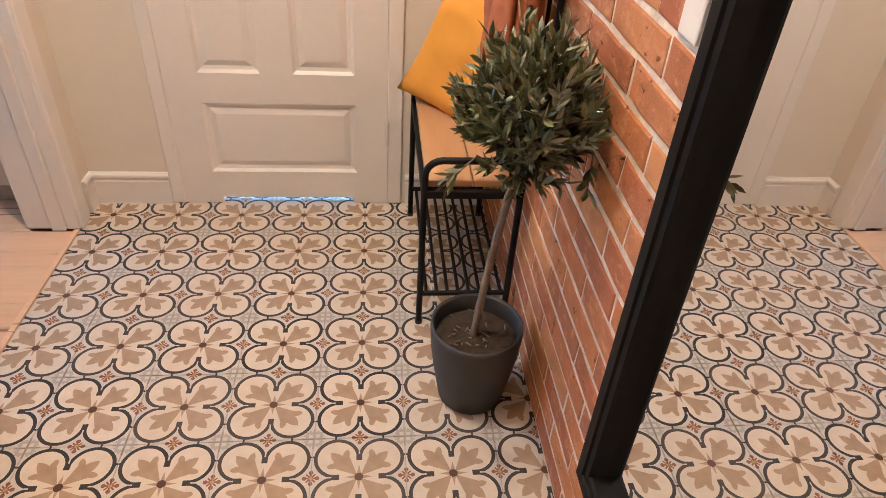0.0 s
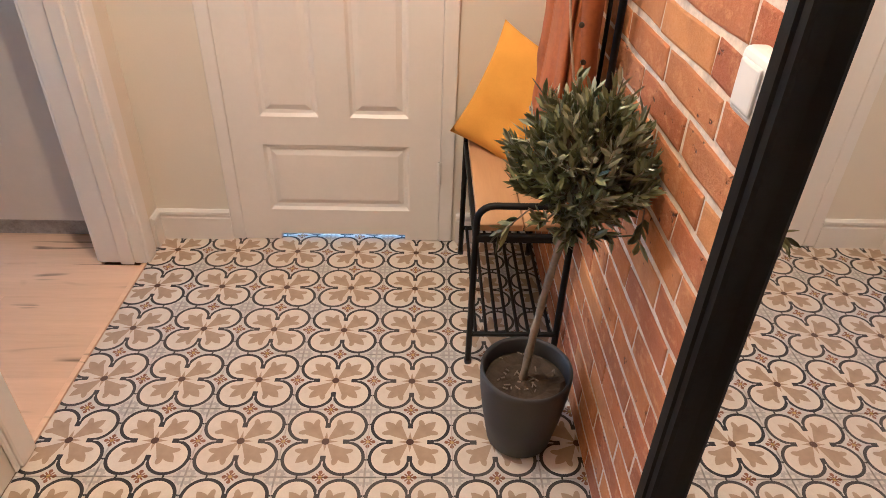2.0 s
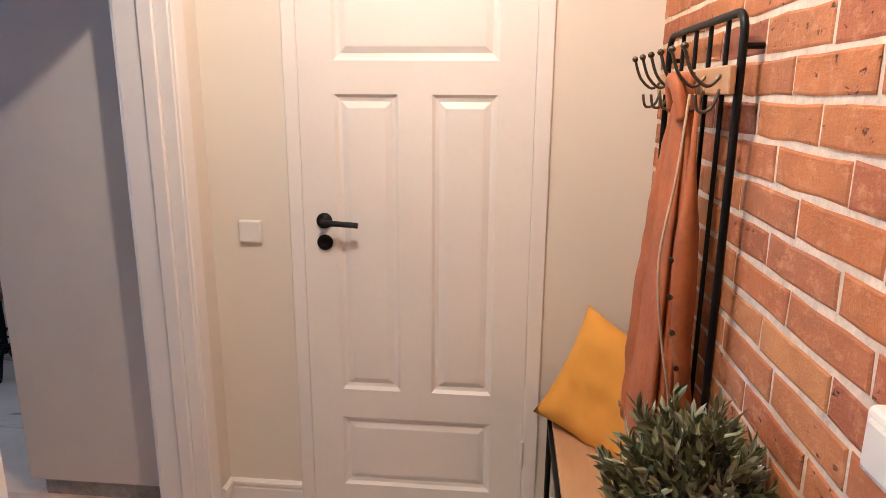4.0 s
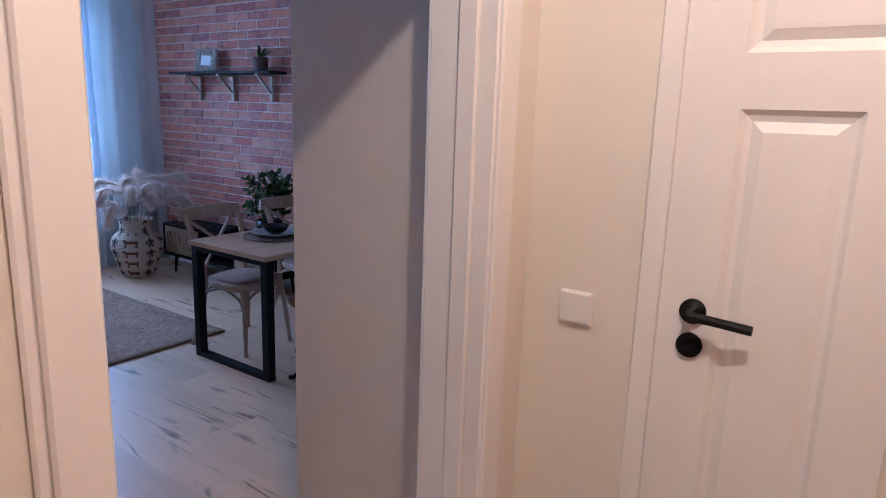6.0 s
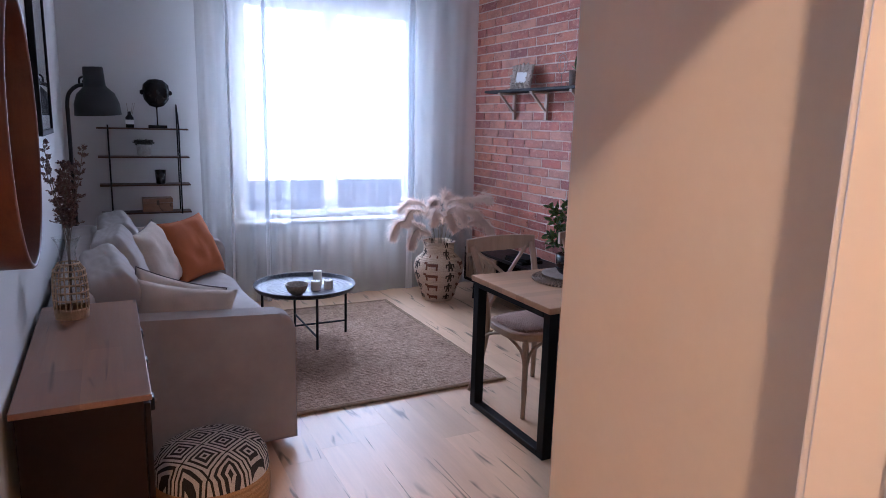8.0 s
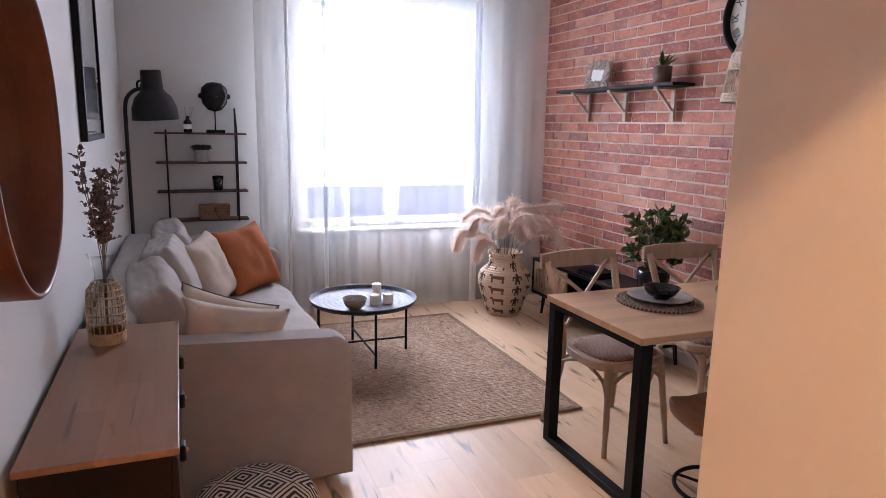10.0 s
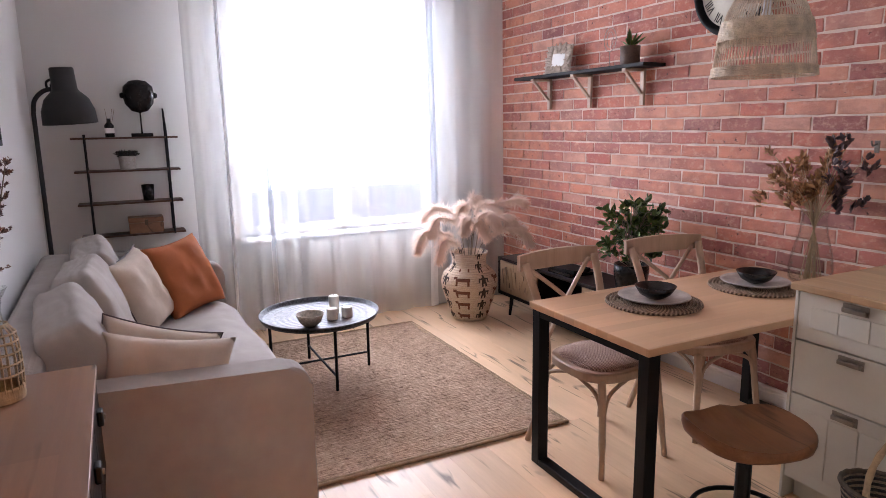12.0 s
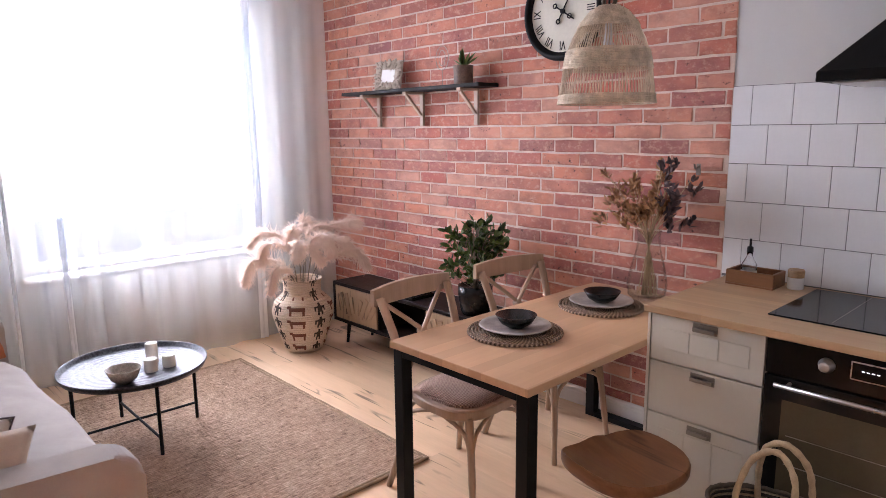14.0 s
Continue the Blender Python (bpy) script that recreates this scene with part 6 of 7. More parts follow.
def flower_vase():
    x, y, z = -3.335, 4.235, 0.710
    v = thing("glass_vase", (x, y, z), "clear glass vase with dried flowers", "vase")
    prof = [(0, 0.004), (0.06, 0.0), (0.085, 0.02), (0.092, 0.07), (0.082, 0.14), (0.058, 0.23), (0.050, 0.29), (0.056, 0.325), (0.054, 0.325), (0.047, 0.29), (0.055, 0.23), (0.079, 0.14), (0.089, 0.07), (0.082, 0.022), (0, 0.012)]
    part("glass", lathe(prof, 40, (x, y, z)), THIN_GLASS, v, "clear blown glass", True)
    rnd = random.Random(21)
    stems, brown, dark = bmesh.new(), bmesh.new(), bmesh.new()
    for k in range(34):
        tx, ty = rnd.triangular(-0.20, 0.20, 0.0), rnd.triangular(-0.14, 0.10, 0.0)
        top = Vector((x + tx, min(y + ty, 4.33), z + rnd.uniform(0.40, 0.62) - abs(tx) * 0.25))
        tube(curve([(x - tx * 0.25, y - ty * 0.25, z + 0.02), (x + tx * 0.1, y + ty * 0.1, z + 0.29), top], 5), 0.0019, 5, stems)
        for _ in range(2 if tx > 0.05 else 4):
            leaf_cluster(dark if tx > 0.05 else brown, top + Vector((rnd.uniform(-0.025, 0.025), rnd.uniform(-0.025, 0.025), rnd.uniform(-0.09, 0.0))), (tx * 3, ty * 3, 0.8), 7, 0.036 if tx < 0.05 else 0.042, 0.008 if tx < 0.05 else 0.011, rnd, 0.2)
    tip = Vector((x - 0.25, y - 0.02, z + 0.60))
    tube(curve([(x, y, z + 0.3), (x - 0.13, y, z + 0.46), tip], 6), 0.002, 5, stems)
    leaf_cluster(brown, tip - Vector((-0.04, 0, 0.05)), (-0.6, 0, 0.7), 20, 0.03, 0.004, rnd)
    for bm in (brown, dark, stems):
        for w in bm.verts:
            w.co.y = min(w.co.y, 4.388)
    tagged(part("stem", stems, ROPE, v, "thin dry stems"), kind="stuff")
    tagged(part("dried_bloom", brown, DRIED, v, "ochre and rust dried flowers"), kind="stuff")
    tagged(part("dark_leaves", dark, DRIED_DARK, v, "dusky purple dried leaves"), kind="stuff")


flower_vase()


def brick_shelf():
    z = 1.755
    s = thing("wall_shelf", (-5.1, 4.3, z), "dark wooden shelf on three pale wooden brackets", "shelf")
    part("board", box((-5.72, 4.215, z - 0.02), (-4.40, 4.385, z), 0.002), BLACKWOOD, s, "black stained board")
    for x in (-5.50, -5.05, -4.565):
        b = part("bracket", box((x - 0.016, 4.366, z - 0.232), (x + 0.016, 4.384, z - 0.0205), 0.002), BRACKET, s, "pale wooden bracket")
        part("arm", box((x - 0.016, 4.222, z - 0.036), (x + 0.016, 4.3655, z - 0.0205), 0.001), BRACKET, b)
        part("strut", bar((x, 4.240, z - 0.038), (x, 4.364, z - 0.165), 0.022, 0.014, 0.001), BRACKET, b)
    f = thing("photo_frame", (-5.32, 4.29, z), "photo frame covered in pale shells and beads", "photo frame")
    lean = pose(-5.30, 4.30, z + 0.093, -10, 0, 8)
    part("backing", moved(box((-0.118, 0, -0.093), (0.118, 0.012, 0.10), 0.004), lean), LINEN, f)
    part("photo", moved(box((-0.058, -0.003, -0.042), (0.058, 0.0, 0.042), 0), lean), PAPER, f, "plain pale photograph")
    rnd = random.Random(2)
    beads = bmesh.new()
    for k in range(190):
        u, v = rnd.uniform(-0.115, 0.115), rnd.uniform(-0.09, 0.098)
        if abs(u) < 0.062 and abs(v) < 0.046:
            continue
        r = rnd.uniform(0.006, 0.011)
        turn = Matrix.Rotation(math.atan2(v, u) + rnd.uniform(-0.4, 0.4), 4, "Y")
        bmesh.ops.create_icosphere(beads, subdivisions=1, radius=r, matrix=lean @ Matrix.Translation((u, -0.004, v)) @ turn.inverted() @ Matrix.Diagonal((2.0, 0.8, 0.7, 1)))
    tagged(part("shell_crust", beads, LINEN, f, "pale shells and straw", True), kind="stuff")
    w = thing("wire_ornament", (-4.78, 4.30, z), "thin metal wire ornament on a stem", "ornament")
    ring = [(-4.78 + 0.055 * math.cos(a), 4.30, z + 0.165 + 0.07 * math.sin(a)) for a in [2 * math.pi * k / 28 for k in range(28)]]
    part("loop", tube(ring, 0.002, 5, closed=True), PEWTER, w)
    part("loop", tube([(-4.78 + 0.028 * math.cos(a), 4.30, z + 0.165 + 0.045 * math.sin(a)) for a in [2 * math.pi * k / 24 for k in range(24)]], 0.0018, 5, closed=True), PEWTER, w)
    part("stem", tube([(-4.78, 4.30, z), (-4.78, 4.30, z + 0.095)], 0.002, 5), PEWTER, w)
    part("foot", lathe([(0, 0), (0.02, 0), (0.02, 0.004), (0, 0.004)], 16, (-4.78, 4.30, z)), PEWTER, w)
    p = thing("potted_plant", (-4.60, 4.30, z), "small succulent in a brown pot", "potted plant")
    part("pot", lathe([(0, 0), (0.05, 0), (0.056, 0.006), (0.058, 0.108), (0.053, 0.108), (0.051, 0.096), (0, 0.096)], 32, (-4.60, 4.30, z)), BROWN_POT, p, "brown ceramic pot", True)
    bm = bmesh.new()
    for k in range(14):
        a = k * 2.4
        leaf_cluster(bm, (-4.60, 4.30, z + 0.10), (math.cos(a) * 0.6, math.sin(a) * 0.6, 1), 1, 0.10, 0.014, rnd, 0.05, 0.3)
    tagged(part("leaves", bm, GREEN_LEAF, p, "pointed green leaves"), kind="stuff")


brick_shelf()


def clock():
    xc, zc, y = -3.945, 2.085, 4.385
    c = thing("wall_clock", (xc, 4.37, zc), "large round wall clock with roman numerals", "clock")
    turn = pose(xc, y, zc, 90)
    part("rim", moved(lathe([(0.20, 0), (0.243, 0), (0.245, 0.02), (0.236, 0.042), (0.222, 0.046), (0.21, 0.035), (0.205, 0.02), (0.20, 0.02)], 64), turn), BLACKWOOD, c, "black rim", True)
    m = plain("aged_clock_face", (0.62, 0.58, 0.48), 0.6, var=0.12, scale=5, grain=60)
    part("face", moved(lathe([(0, 0.018), (0.206, 0.018), (0.206, 0.01), (0, 0.01)], 64), turn), m, c, "aged cream face")
    for k, txt in enumerate(("XII", "I", "II", "III", "IV", "V", "VI", "VII", "VIII", "IX", "X", "XI")):
        cu = bpy.data.curves.new("numeral", "FONT")
        cu.body, cu.size, cu.align_x, cu.align_y, cu.extrude = txt, 0.058, "CENTER", "CENTER", 0.0008
        tmp = bpy.data.objects.new("numeral", cu)
        me = bpy.data.meshes.new_from_object(tmp)
        bpy.data.objects.remove(tmp)
        me.materials.append(BLACKWOOD)
        me.name = "numeral"
        o = new("numeral", me)
        o.parent = c
        o.matrix_parent_inverse = c.matrix_basis.inverted()
        a = -2 * math.pi * k / 12
        o.matrix_basis = turn @ Matrix.Translation((0.165 * math.sin(-a), 0.165 * math.cos(a), 0.0195)) @ Matrix.Rotation(a, 4, "Z") @ Matrix.Diagonal((0.8, 1.15, 1, 1))
    for ang, ln, name in ((30, 0.145, "minute_hand"), (122, 0.085, "hour_hand")):
        a = -radians(ang)
        h = bmesh.new()
        add_box(h, (-0.0035, -0.05, 0), (0.0035, ln, 0.003), 0)
        for yy, r in ((-0.055, 0.011), (ln * 0.62, 0.011)):
            tube([(r * math.cos(q), yy + r * math.sin(q), 0.0015) for q in [2 * math.pi * k / 14 for k in range(14)]], 0.0035, 5, h, closed=True)
        part(name, moved(h, turn @ Matrix.Translation((0, 0, 0.022 if ang == 30 else 0.025)) @ Matrix.Rotation(a, 4, "Z")), BLACKWOOD, c)
    part("boss", moved(lathe([(0, 0.018), (0.012, 0.018), (0.012, 0.03), (0, 0.031)], 16), turn), BLACKWOOD, c)


clock()


def pendant():
    x, y, z0 = -3.285, 3.77, 1.588
    p = thing("pendant_lamp", (x, y, z0), "woven rattan bell pendant lamp over the table", "pendant lamp")
    # solid woven bands and open strands between them
    prof = [(0.035, 0.365), (0.070, 0.345), (0.108, 0.30), (0.138, 0.245), (0.158, 0.19), (0.171, 0.12), (0.180, 0.05), (0.186, 0.0)]

    def rad(h):
        for (r1, h1), (r0, h0) in zip(prof, prof[1:]):
            if h0 <= h <= h1:
                return r0 + (r1 - r0) * (h - h0) / (h1 - h0)
        return prof[0][0]
    for a, b in ((0.285, 0.365), (0.13, 0.205), (0.0, 0.04)):
        bm = bmesh.new()
        h = a + 0.003
        while h < b:
            r = rad(h)
            tube([(x + (r + 0.0015 * math.sin(q * 34 + h * 900)) * math.cos(q), y + (r + 0.0015 * math.sin(q * 34 + h * 900)) * math.sin(q), z0 + h) for q in [2 * math.pi * k / 72 for k in range(72)]], 0.0034, 4, bm, closed=True)
            h += 0.0062
        tagged(part("woven_band", bm, PENDANT_RATTAN, p, "tight woven band"), kind="stuff")
    for k in range(84):
        a = 2 * math.pi * k / 84
        pts = [(x + (rad(h) - 0.002) * math.cos(a + 0.02 * math.sin(h * 30)), y + (rad(h) - 0.002) * math.sin(a + 0.02 * math.sin(h * 30)), z0 + h) for h in (0.0, 0.04, 0.085, 0.13, 0.17, 0.205, 0.245, 0.29, 0.33, 0.365)]
        part("strand", tube(pts, 0.0019, 4), PENDANT_RATTAN, p)
    part("crown_knot", tube([(x + 0.026 * math.cos(q), y, z0 + 0.385 + 0.026 * math.sin(q)) for q in [2 * math.pi * k / 20 for k in range(20)]], 0.008, 7, closed=True), BRONZE, p, "dark rope ring", True)
    part("cap", lathe([(0, 0.372), (0.036, 0.366), (0.038, 0.355), (0, 0.352)], 20, (x, y, z0)), BRONZE, p)
    part("cord", tube([(x, y, z0 + 0.36), (x, y, CEIL - 0.03)], 0.004, 8), BLACK, p)
    part("ceiling_rose", lathe([(0, 0), (0.05, 0), (0.05, -0.02), (0.01, -0.03), (0, -0.03)], 24, (x, y, CEIL - 0.0005)), BLACK, p)
    part("bulb", lathe([(0, 0.16), (0.028, 0.175), (0.03, 0.205), (0.016, 0.24), (0.016, 0.35), (0, 0.35)], 20, (x, y, z0)), CERAMIC_W, p, smooth=True)


pendant()


def stool():
    x, y = -2.815, 3.215
    s = thing("stool", (x, y, 0), "low stool with carved wooden saddle seat", "stool")
    bm = bmesh.new()
    n, rings = 40, []

    def ring(sc, z, dish):
        out = []
        for k in range(n):
            a = 2 * math.pi * k / n
            ca, sa = math.cos(a), math.sin(a)
            q = (abs(ca) ** 2.7 + abs(sa) ** 2.7) ** (-1 / 2.7)
            px, py = 0.178 * ca * q * sc, 0.178 * sa * q * sc
            px -= 0.034 * max(0, math.cos(3 * a)) * sc * (1 if ca > 0 else 0)
            ridge = math.exp(-(py / 0.05) ** 2) * max(0.0, px / 0.15)
            zz = z + dish * (0.022 * (abs(py) / 0.185) ** 2.5 - 0.016 - 0.010 * math.exp(-((abs(py) - 0.085) / 0.06) ** 2) * (0.4 + px / 0.2) + 0.016 * ridge)
            out.append(bm.verts.new((px, py, zz)))
        return out
    for sc, z, d in ((0.80, 0.448, 0), (0.92, 0.450, 0), (0.975, 0.458, 0.2), (1.0, 0.475, 0.6), (1.0, 0.496, 1), (0.975, 0.503, 1), (0.8, 0.501, 1.1), (0.6, 0.500, 1.2), (0.4, 0.500, 1.2), (0.2, 0.500, 1.2)):
        rings.append(ring(sc, z, d))
    for p, q in zip(rings, rings[1:]):
        for k in range(n):
            bm.faces.new((p[k], p[(k + 1) % n], q[(k + 1) % n], q[k]))
    bm.faces.new(rings[0]), bm.faces.new(rings[-1])
    rim = set(rings[5])
    bmesh.ops.split_edges(bm, edges=[e for e in bm.edges if e.verts[0] in rim and e.verts[1] in rim])
    o = part("seat", bm, SEAT_WOOD, s, "carved brown wooden seat", True)
    o.matrix_parent_inverse = Matrix()
    o.matrix_basis = pose(0, 0, 0, 0, 0, 165)
    part("column", tube([(x, y, 0.10), (x, y, 0.40)], 0.024, 16), BLACK, s)
    part("screw", tube([(x, y, 0.39), (x, y, 0.452)], 0.015, 12), STEEL, s)
    part("mount", lathe([(0, 0.44), (0.09, 0.44), (0.09, 0.448), (0, 0.448)], 24, (x, y, 0)), BLACK, s)
    part("foot_ring", tube([(x + 0.15 * math.cos(a), y + 0.15 * math.sin(a), 0.19) for a in [2 * math.pi * k / 36 for k in range(36)]], 0.008, 8, closed=True), BLACK, s, smooth=True)
    for k in range(4):
        a = k * math.pi / 2 + 0.5
        ca, sa = math.cos(a), math.sin(a)
        part("leg", tube(curve([(x, y, 0.13), (x + 0.09 * ca, y + 0.09 * sa, 0.10), (x + 0.17 * ca, y + 0.17 * sa, 0.018), (x + 0.20 * ca, y + 0.20 * sa, 0.012)], 5), 0.012, 8), BLACK, s, smooth=True)
        part("spoke", tube([(x + 0.02 * ca, y + 0.02 * sa, 0.19), (x + 0.15 * ca, y + 0.15 * sa, 0.19)], 0.006, 6), BLACK, s)


stool()


# ---- kitchen ----
def cup_handle(parent, x, y, z):
    z += 0.011
    h = part("handle", box((x - 0.045, y - 0.004, z - 0.017), (x + 0.045, y, z + 0.017), 0.002), PEWTER, parent, "aged metal label pull")
    part("grip", box((x - 0.041, y - 0.018, z - 0.012), (x + 0.041, y - 0.010, z + 0.004), 0.003), PEWTER, h)
    for s in (-1, 1):
        part("post", box((x + s * 0.038 - 0.004, y - 0.012, z - 0.008), (x + s * 0.038 + 0.004, y - 0.004, z + 0.002), 0.001), PEWTER, h)


def grooved_front(parent, x0, x1, z0, z1, y, grooves):
    """A drawer front with a recessed frame line and upright grooves."""
    f = part("drawer_front", box((x0, y, z0), (x1, y + 0.018, z1), 0.0025), CABINET, parent)
    if grooves:
        b = 0.045
        n = 3
        w = (x1 - x0 - 2 * b) / n
        for k in range(n):
            part("field", box((x0 + b + k * w + 0.002, y - 0.0025, z0 + 0.05), (x0 + b + (k + 1) * w - 0.002, y + 0.0005, z1 - 0.05 if z1 - z0 < 0.25 else z1 - 0.05), 0.002), CABINET, f)
    return f


def kitchen():
    yf = 3.70
    c = thing("drawer_cabinet", (-2.80, 4.0, 0), "greige kitchen cabinet with three grooved drawers", "cabinet")
    part("body", box((-3.012, yf + 0.019, 0.09), (-2.597, 4.385, 0.8225), 0.001), CABINET, c)
    part("plinth", box((-3.005, yf + 0.06, 0), (-2.60, 4.38, 0.0895), 0.001), CABINET, c)
    part("end_panel", box((-3.024, yf - 0.001, 0.0), (-3.0125, 4.385, 0.8225), 0.001), CABINET, c)
    for z0, z1, g in ((0.642, 0.8205, True), (0.437, 0.636, False), (0.095, 0.431, True)):
        f = grooved_front(c, -3.009, -2.600, z0, z1, yf, g)
        cup_handle(f, -2.803, yf - (0.0026 if g else 0), z1 - 0.016 - (0.018 if g else 0.02))
    o = thing("oven", (-2.295, 4.0, 0), "black built-in oven with steel bar and knobs", "oven")
    x0, x1 = -2.594, -1.998
    part("body", box((x0, yf + 0.022, 0.22), (x1, 4.38, 0.8225), 0.001), BLACK, o)
    part("control_panel", box((x0, yf - 0.002, 0.70), (x1, yf + 0.0215, 0.8215), 0.002), DARKGLASS, o, "black glass control panel")
    d = part("door", box((x0, yf - 0.004, 0.225), (x1, yf + 0.0215, 0.695), 0.003), DARKGLASS, o, "black glass oven door")
    part("window", box((x0 + 0.06, yf - 0.0055, 0.29), (x1 - 0.06, yf - 0.0042, 0.62), 0.0), OVENGLASS, d, "brown tinted oven window")
    for z in (0.40, 0.50):
        part("rack_line", box((x0 + 0.08, yf - 0.0065, z), (x1 - 0.08, yf - 0.0056, z + 0.003), 0), PEWTER, d)
    part("bar", tube([(x0 + 0.045, yf - 0.045, 0.679), (x1 - 0.045, yf - 0.045, 0.679)], 0.0075, 12), STEEL, d, "brushed steel bar handle", True)
    for x in (x0 + 0.08, x1 - 0.08):
        part("bar_post", tube([(x, yf - 0.004, 0.679), (x, yf - 0.045, 0.679)], 0.006, 8), STEEL, d)
    for x in (-2.415, -2.165):
        k = part("knob", moved(lathe([(0, 0), (0.024, 0), (0.024, 0.005), (0.018, 0.009), (0.016, 0.028), (0.014, 0.030), (0, 0.030)], 28), pose(x, yf - 0.002, 0.768, 90)), STEEL, o, "brushed steel knob", True)
    part("display", box((-2.350, yf - 0.0035, 0.742), (-2.210, yf - 0.002, 0.800), 0.001), STEEL, o, "steel framed display")
    disp = part("display_glass", box((-2.346, yf - 0.0045, 0.746), (-2.214, yf - 0.0036, 0.796), 0), DARKGLASS, o)
    glow = Mat("clock_digits", 0.5)
    glow.b.inputs["Emission Color"].default_value, glow.b.inputs["Emission Strength"].default_value = (0.8, 0.9, 1, 1), 1.5
    for k in range(4):
        part("digit_bar", box((-2.320 + k * 0.013, yf - 0.0052, 0.772), (-2.312 + k * 0.013, yf - 0.0046, 0.775), 0), glow.m, disp)
    part("toe_board", box((x0, yf + 0.003, 0.092), (x1, yf + 0.0215, 0.2195), 0.002), CABINET, o)
    part("plinth", box((x0, yf + 0.06, 0), (x1, 4.38, 0.0895), 0.001), CABINET, o)
    r = thing("base_cabinet", (-1.6, 4.0, 0), "greige kitchen base cabinet beside the oven", "cabinet")
    part("body", box((-1.995, yf + 0.019, 0.09), (-1.215, 4.385, 0.8225), 0.001), CABINET, r)
    part("plinth", box((-1.995, yf + 0.06, 0), (-1.215, 4.38, 0.0895), 0.001), CABINET, r)
    for k in range(2):
        f = grooved_front(r, -1.992 + k * 0.39, -1.606 + k * 0.39, 0.095, 0.806, yf, True)
        cup_handle(f, -1.80 + k * 0.39, yf - 0.0026, 0.77)
    w = thing("worktop", (-2.1, 4.0, 0.81), "oiled oak kitchen worktop", "worktop")
    part("slab", box((-3.032, yf - 0.022, 0.8230), (-1.214, 4.390, 0.850), 0.004), OAK_TOPX, w)
    h = thing("hob", (-2.36, 4.1, 0.85), "black glass induction hob set in the worktop", "hob")
    part("glass", box((-2.655, 3.85, 0.8503), (-2.07, 4.345, 0.8563), 0.002), DARKGLASS, h)
    for x in (-2.46, -2.46 + 0.195):
        part("zone_line", box((x - 0.0008, 3.87, 0.8564), (x + 0.0008, 4.33, 0.8568), 0), CERAMIC_G, h)
    hd = thing("cooker_hood", (-2.3, 4.15, 1.66), "black cooker hood above the hob", "cooker hood")
    x0, x1, y0 = -2.60, -2.0, 3.945
    bm = bmesh.new()
    lo = [(x0, y0), (x1, y0), (x1, 4.393), (x0, 4.393)]
    hi = [(-2.43, 4.17), (-2.17, 4.17), (-2.17, 4.393), (-2.43, 4.393)]
    a, b, t = [[bm.verts.new((x, y, z)) for x, y in r] for r, z in ((lo, 1.640), (lo, 1.672), (hi, 1.88))]
    for p, q in ((a, b), (b, t)):
        for i in range(4):
            bm.faces.new((p[i], p[(i + 1) % 4], q[(i + 1) % 4], q[i]))
    bm.faces.new(a), bm.faces.new(t)
    bmesh.ops.bevel(bm, geom=bm.edges[:], offset=0.003, segments=1, affect="EDGES")
    part("canopy", bm, BLACK, hd, "sloped black canopy")
    part("chimney", box((-2.42, 4.18, 1.879), (-2.18, 4.393, CEIL - 0.001), 0.002), BLACK, hd)
    part("filter", box((x0 + 0.04, y0 + 0.04, 1.634), (x1 - 0.04, 4.36, 1.6395), 0.001), STEEL, hd, "steel grease filter")
    # wooden caddy, bottle and jar on the worktop
    bx = thing("wooden_caddy", (-2.86, 4.28, 0.85), "small open wooden caddy on the worktop", "tray")
    X0, X1, Y0, Y1, Z = -2.965, -2.775, 4.215, 4.345, 0.8503
    part("bottom", box((X0, Y0, Z), (X1, Y1, Z + 0.008), 0.001), SEAT_WOOD, bx)
    for lo, hi in (((X0, Y0, Z + 0.0082), (X1, Y0 + 0.010, Z + 0.062)), ((X0, Y1 - 0.010, Z + 0.0082), (X1, Y1, Z + 0.062)), ((X0, Y0 + 0.0102, Z + 0.0082), (X0 + 0.010, Y1 - 0.0102, Z + 0.062)), ((X1 - 0.010, Y0 + 0.0102, Z + 0.0082), (X1, Y1 - 0.0102, Z + 0.062))):
        part("side", box(lo, hi, 0.0015), SEAT_WOOD, bx)
    bt = thing("oil_bottle", (-2.90, 4.29, 0.86), "small glass oil bottle with pourer", "bottle")
    part("glass", lathe([(0, 0.001), (0.028, 0), (0.031, 0.01), (0.031, 0.07), (0.012, 0.105), (0.011, 0.13), (0.0095, 0.13), (0.0105, 0.105), (0.028, 0.07), (0.028, 0.012), (0, 0.008)], 28, (-2.90, 4.285, 0.8588)), GLASS, bt, "clear glass", True)
    part("label", lathe([(0.0315, 0.02), (0.0315, 0.05)], 28, (-2.90, 4.285, 0.8588)), PAPER, bt, "pale paper label")
    part("pourer", lathe([(0, 0.125), (0.013, 0.125), (0.012, 0.145), (0.005, 0.15), (0.004, 0.18), (0, 0.18)], 16, (-2.90, 4.285, 0.8588)), BLACK, bt, "black pourer")
    j = thing("storage_jar", (-2.725, 4.32, 0.85), "white ceramic jar with cork lid", "jar")
    part("body", lathe([(0, 0), (0.029, 0), (0.031, 0.004), (0.031, 0.048), (0, 0.048)], 28, (-2.725, 4.315, 0.8503)), CERAMIC_W, j, smooth=False)
    part("lid", lathe([(0, 0.0482), (0.030, 0.0482), (0.0315, 0.074), (0.029, 0.079), (0, 0.079)], 28, (-2.725, 4.315, 0.8503)), CORK, j, "cork lid")
    hk = thing("wall_hook", (-3.19, 4.37, 1.31), "small metal hook on the brick wall", "hook")
    part("plate", box((-3.20, 4.380, 1.285), (-3.18, 4.3855, 1.335), 0.001), PEWTER, hk)
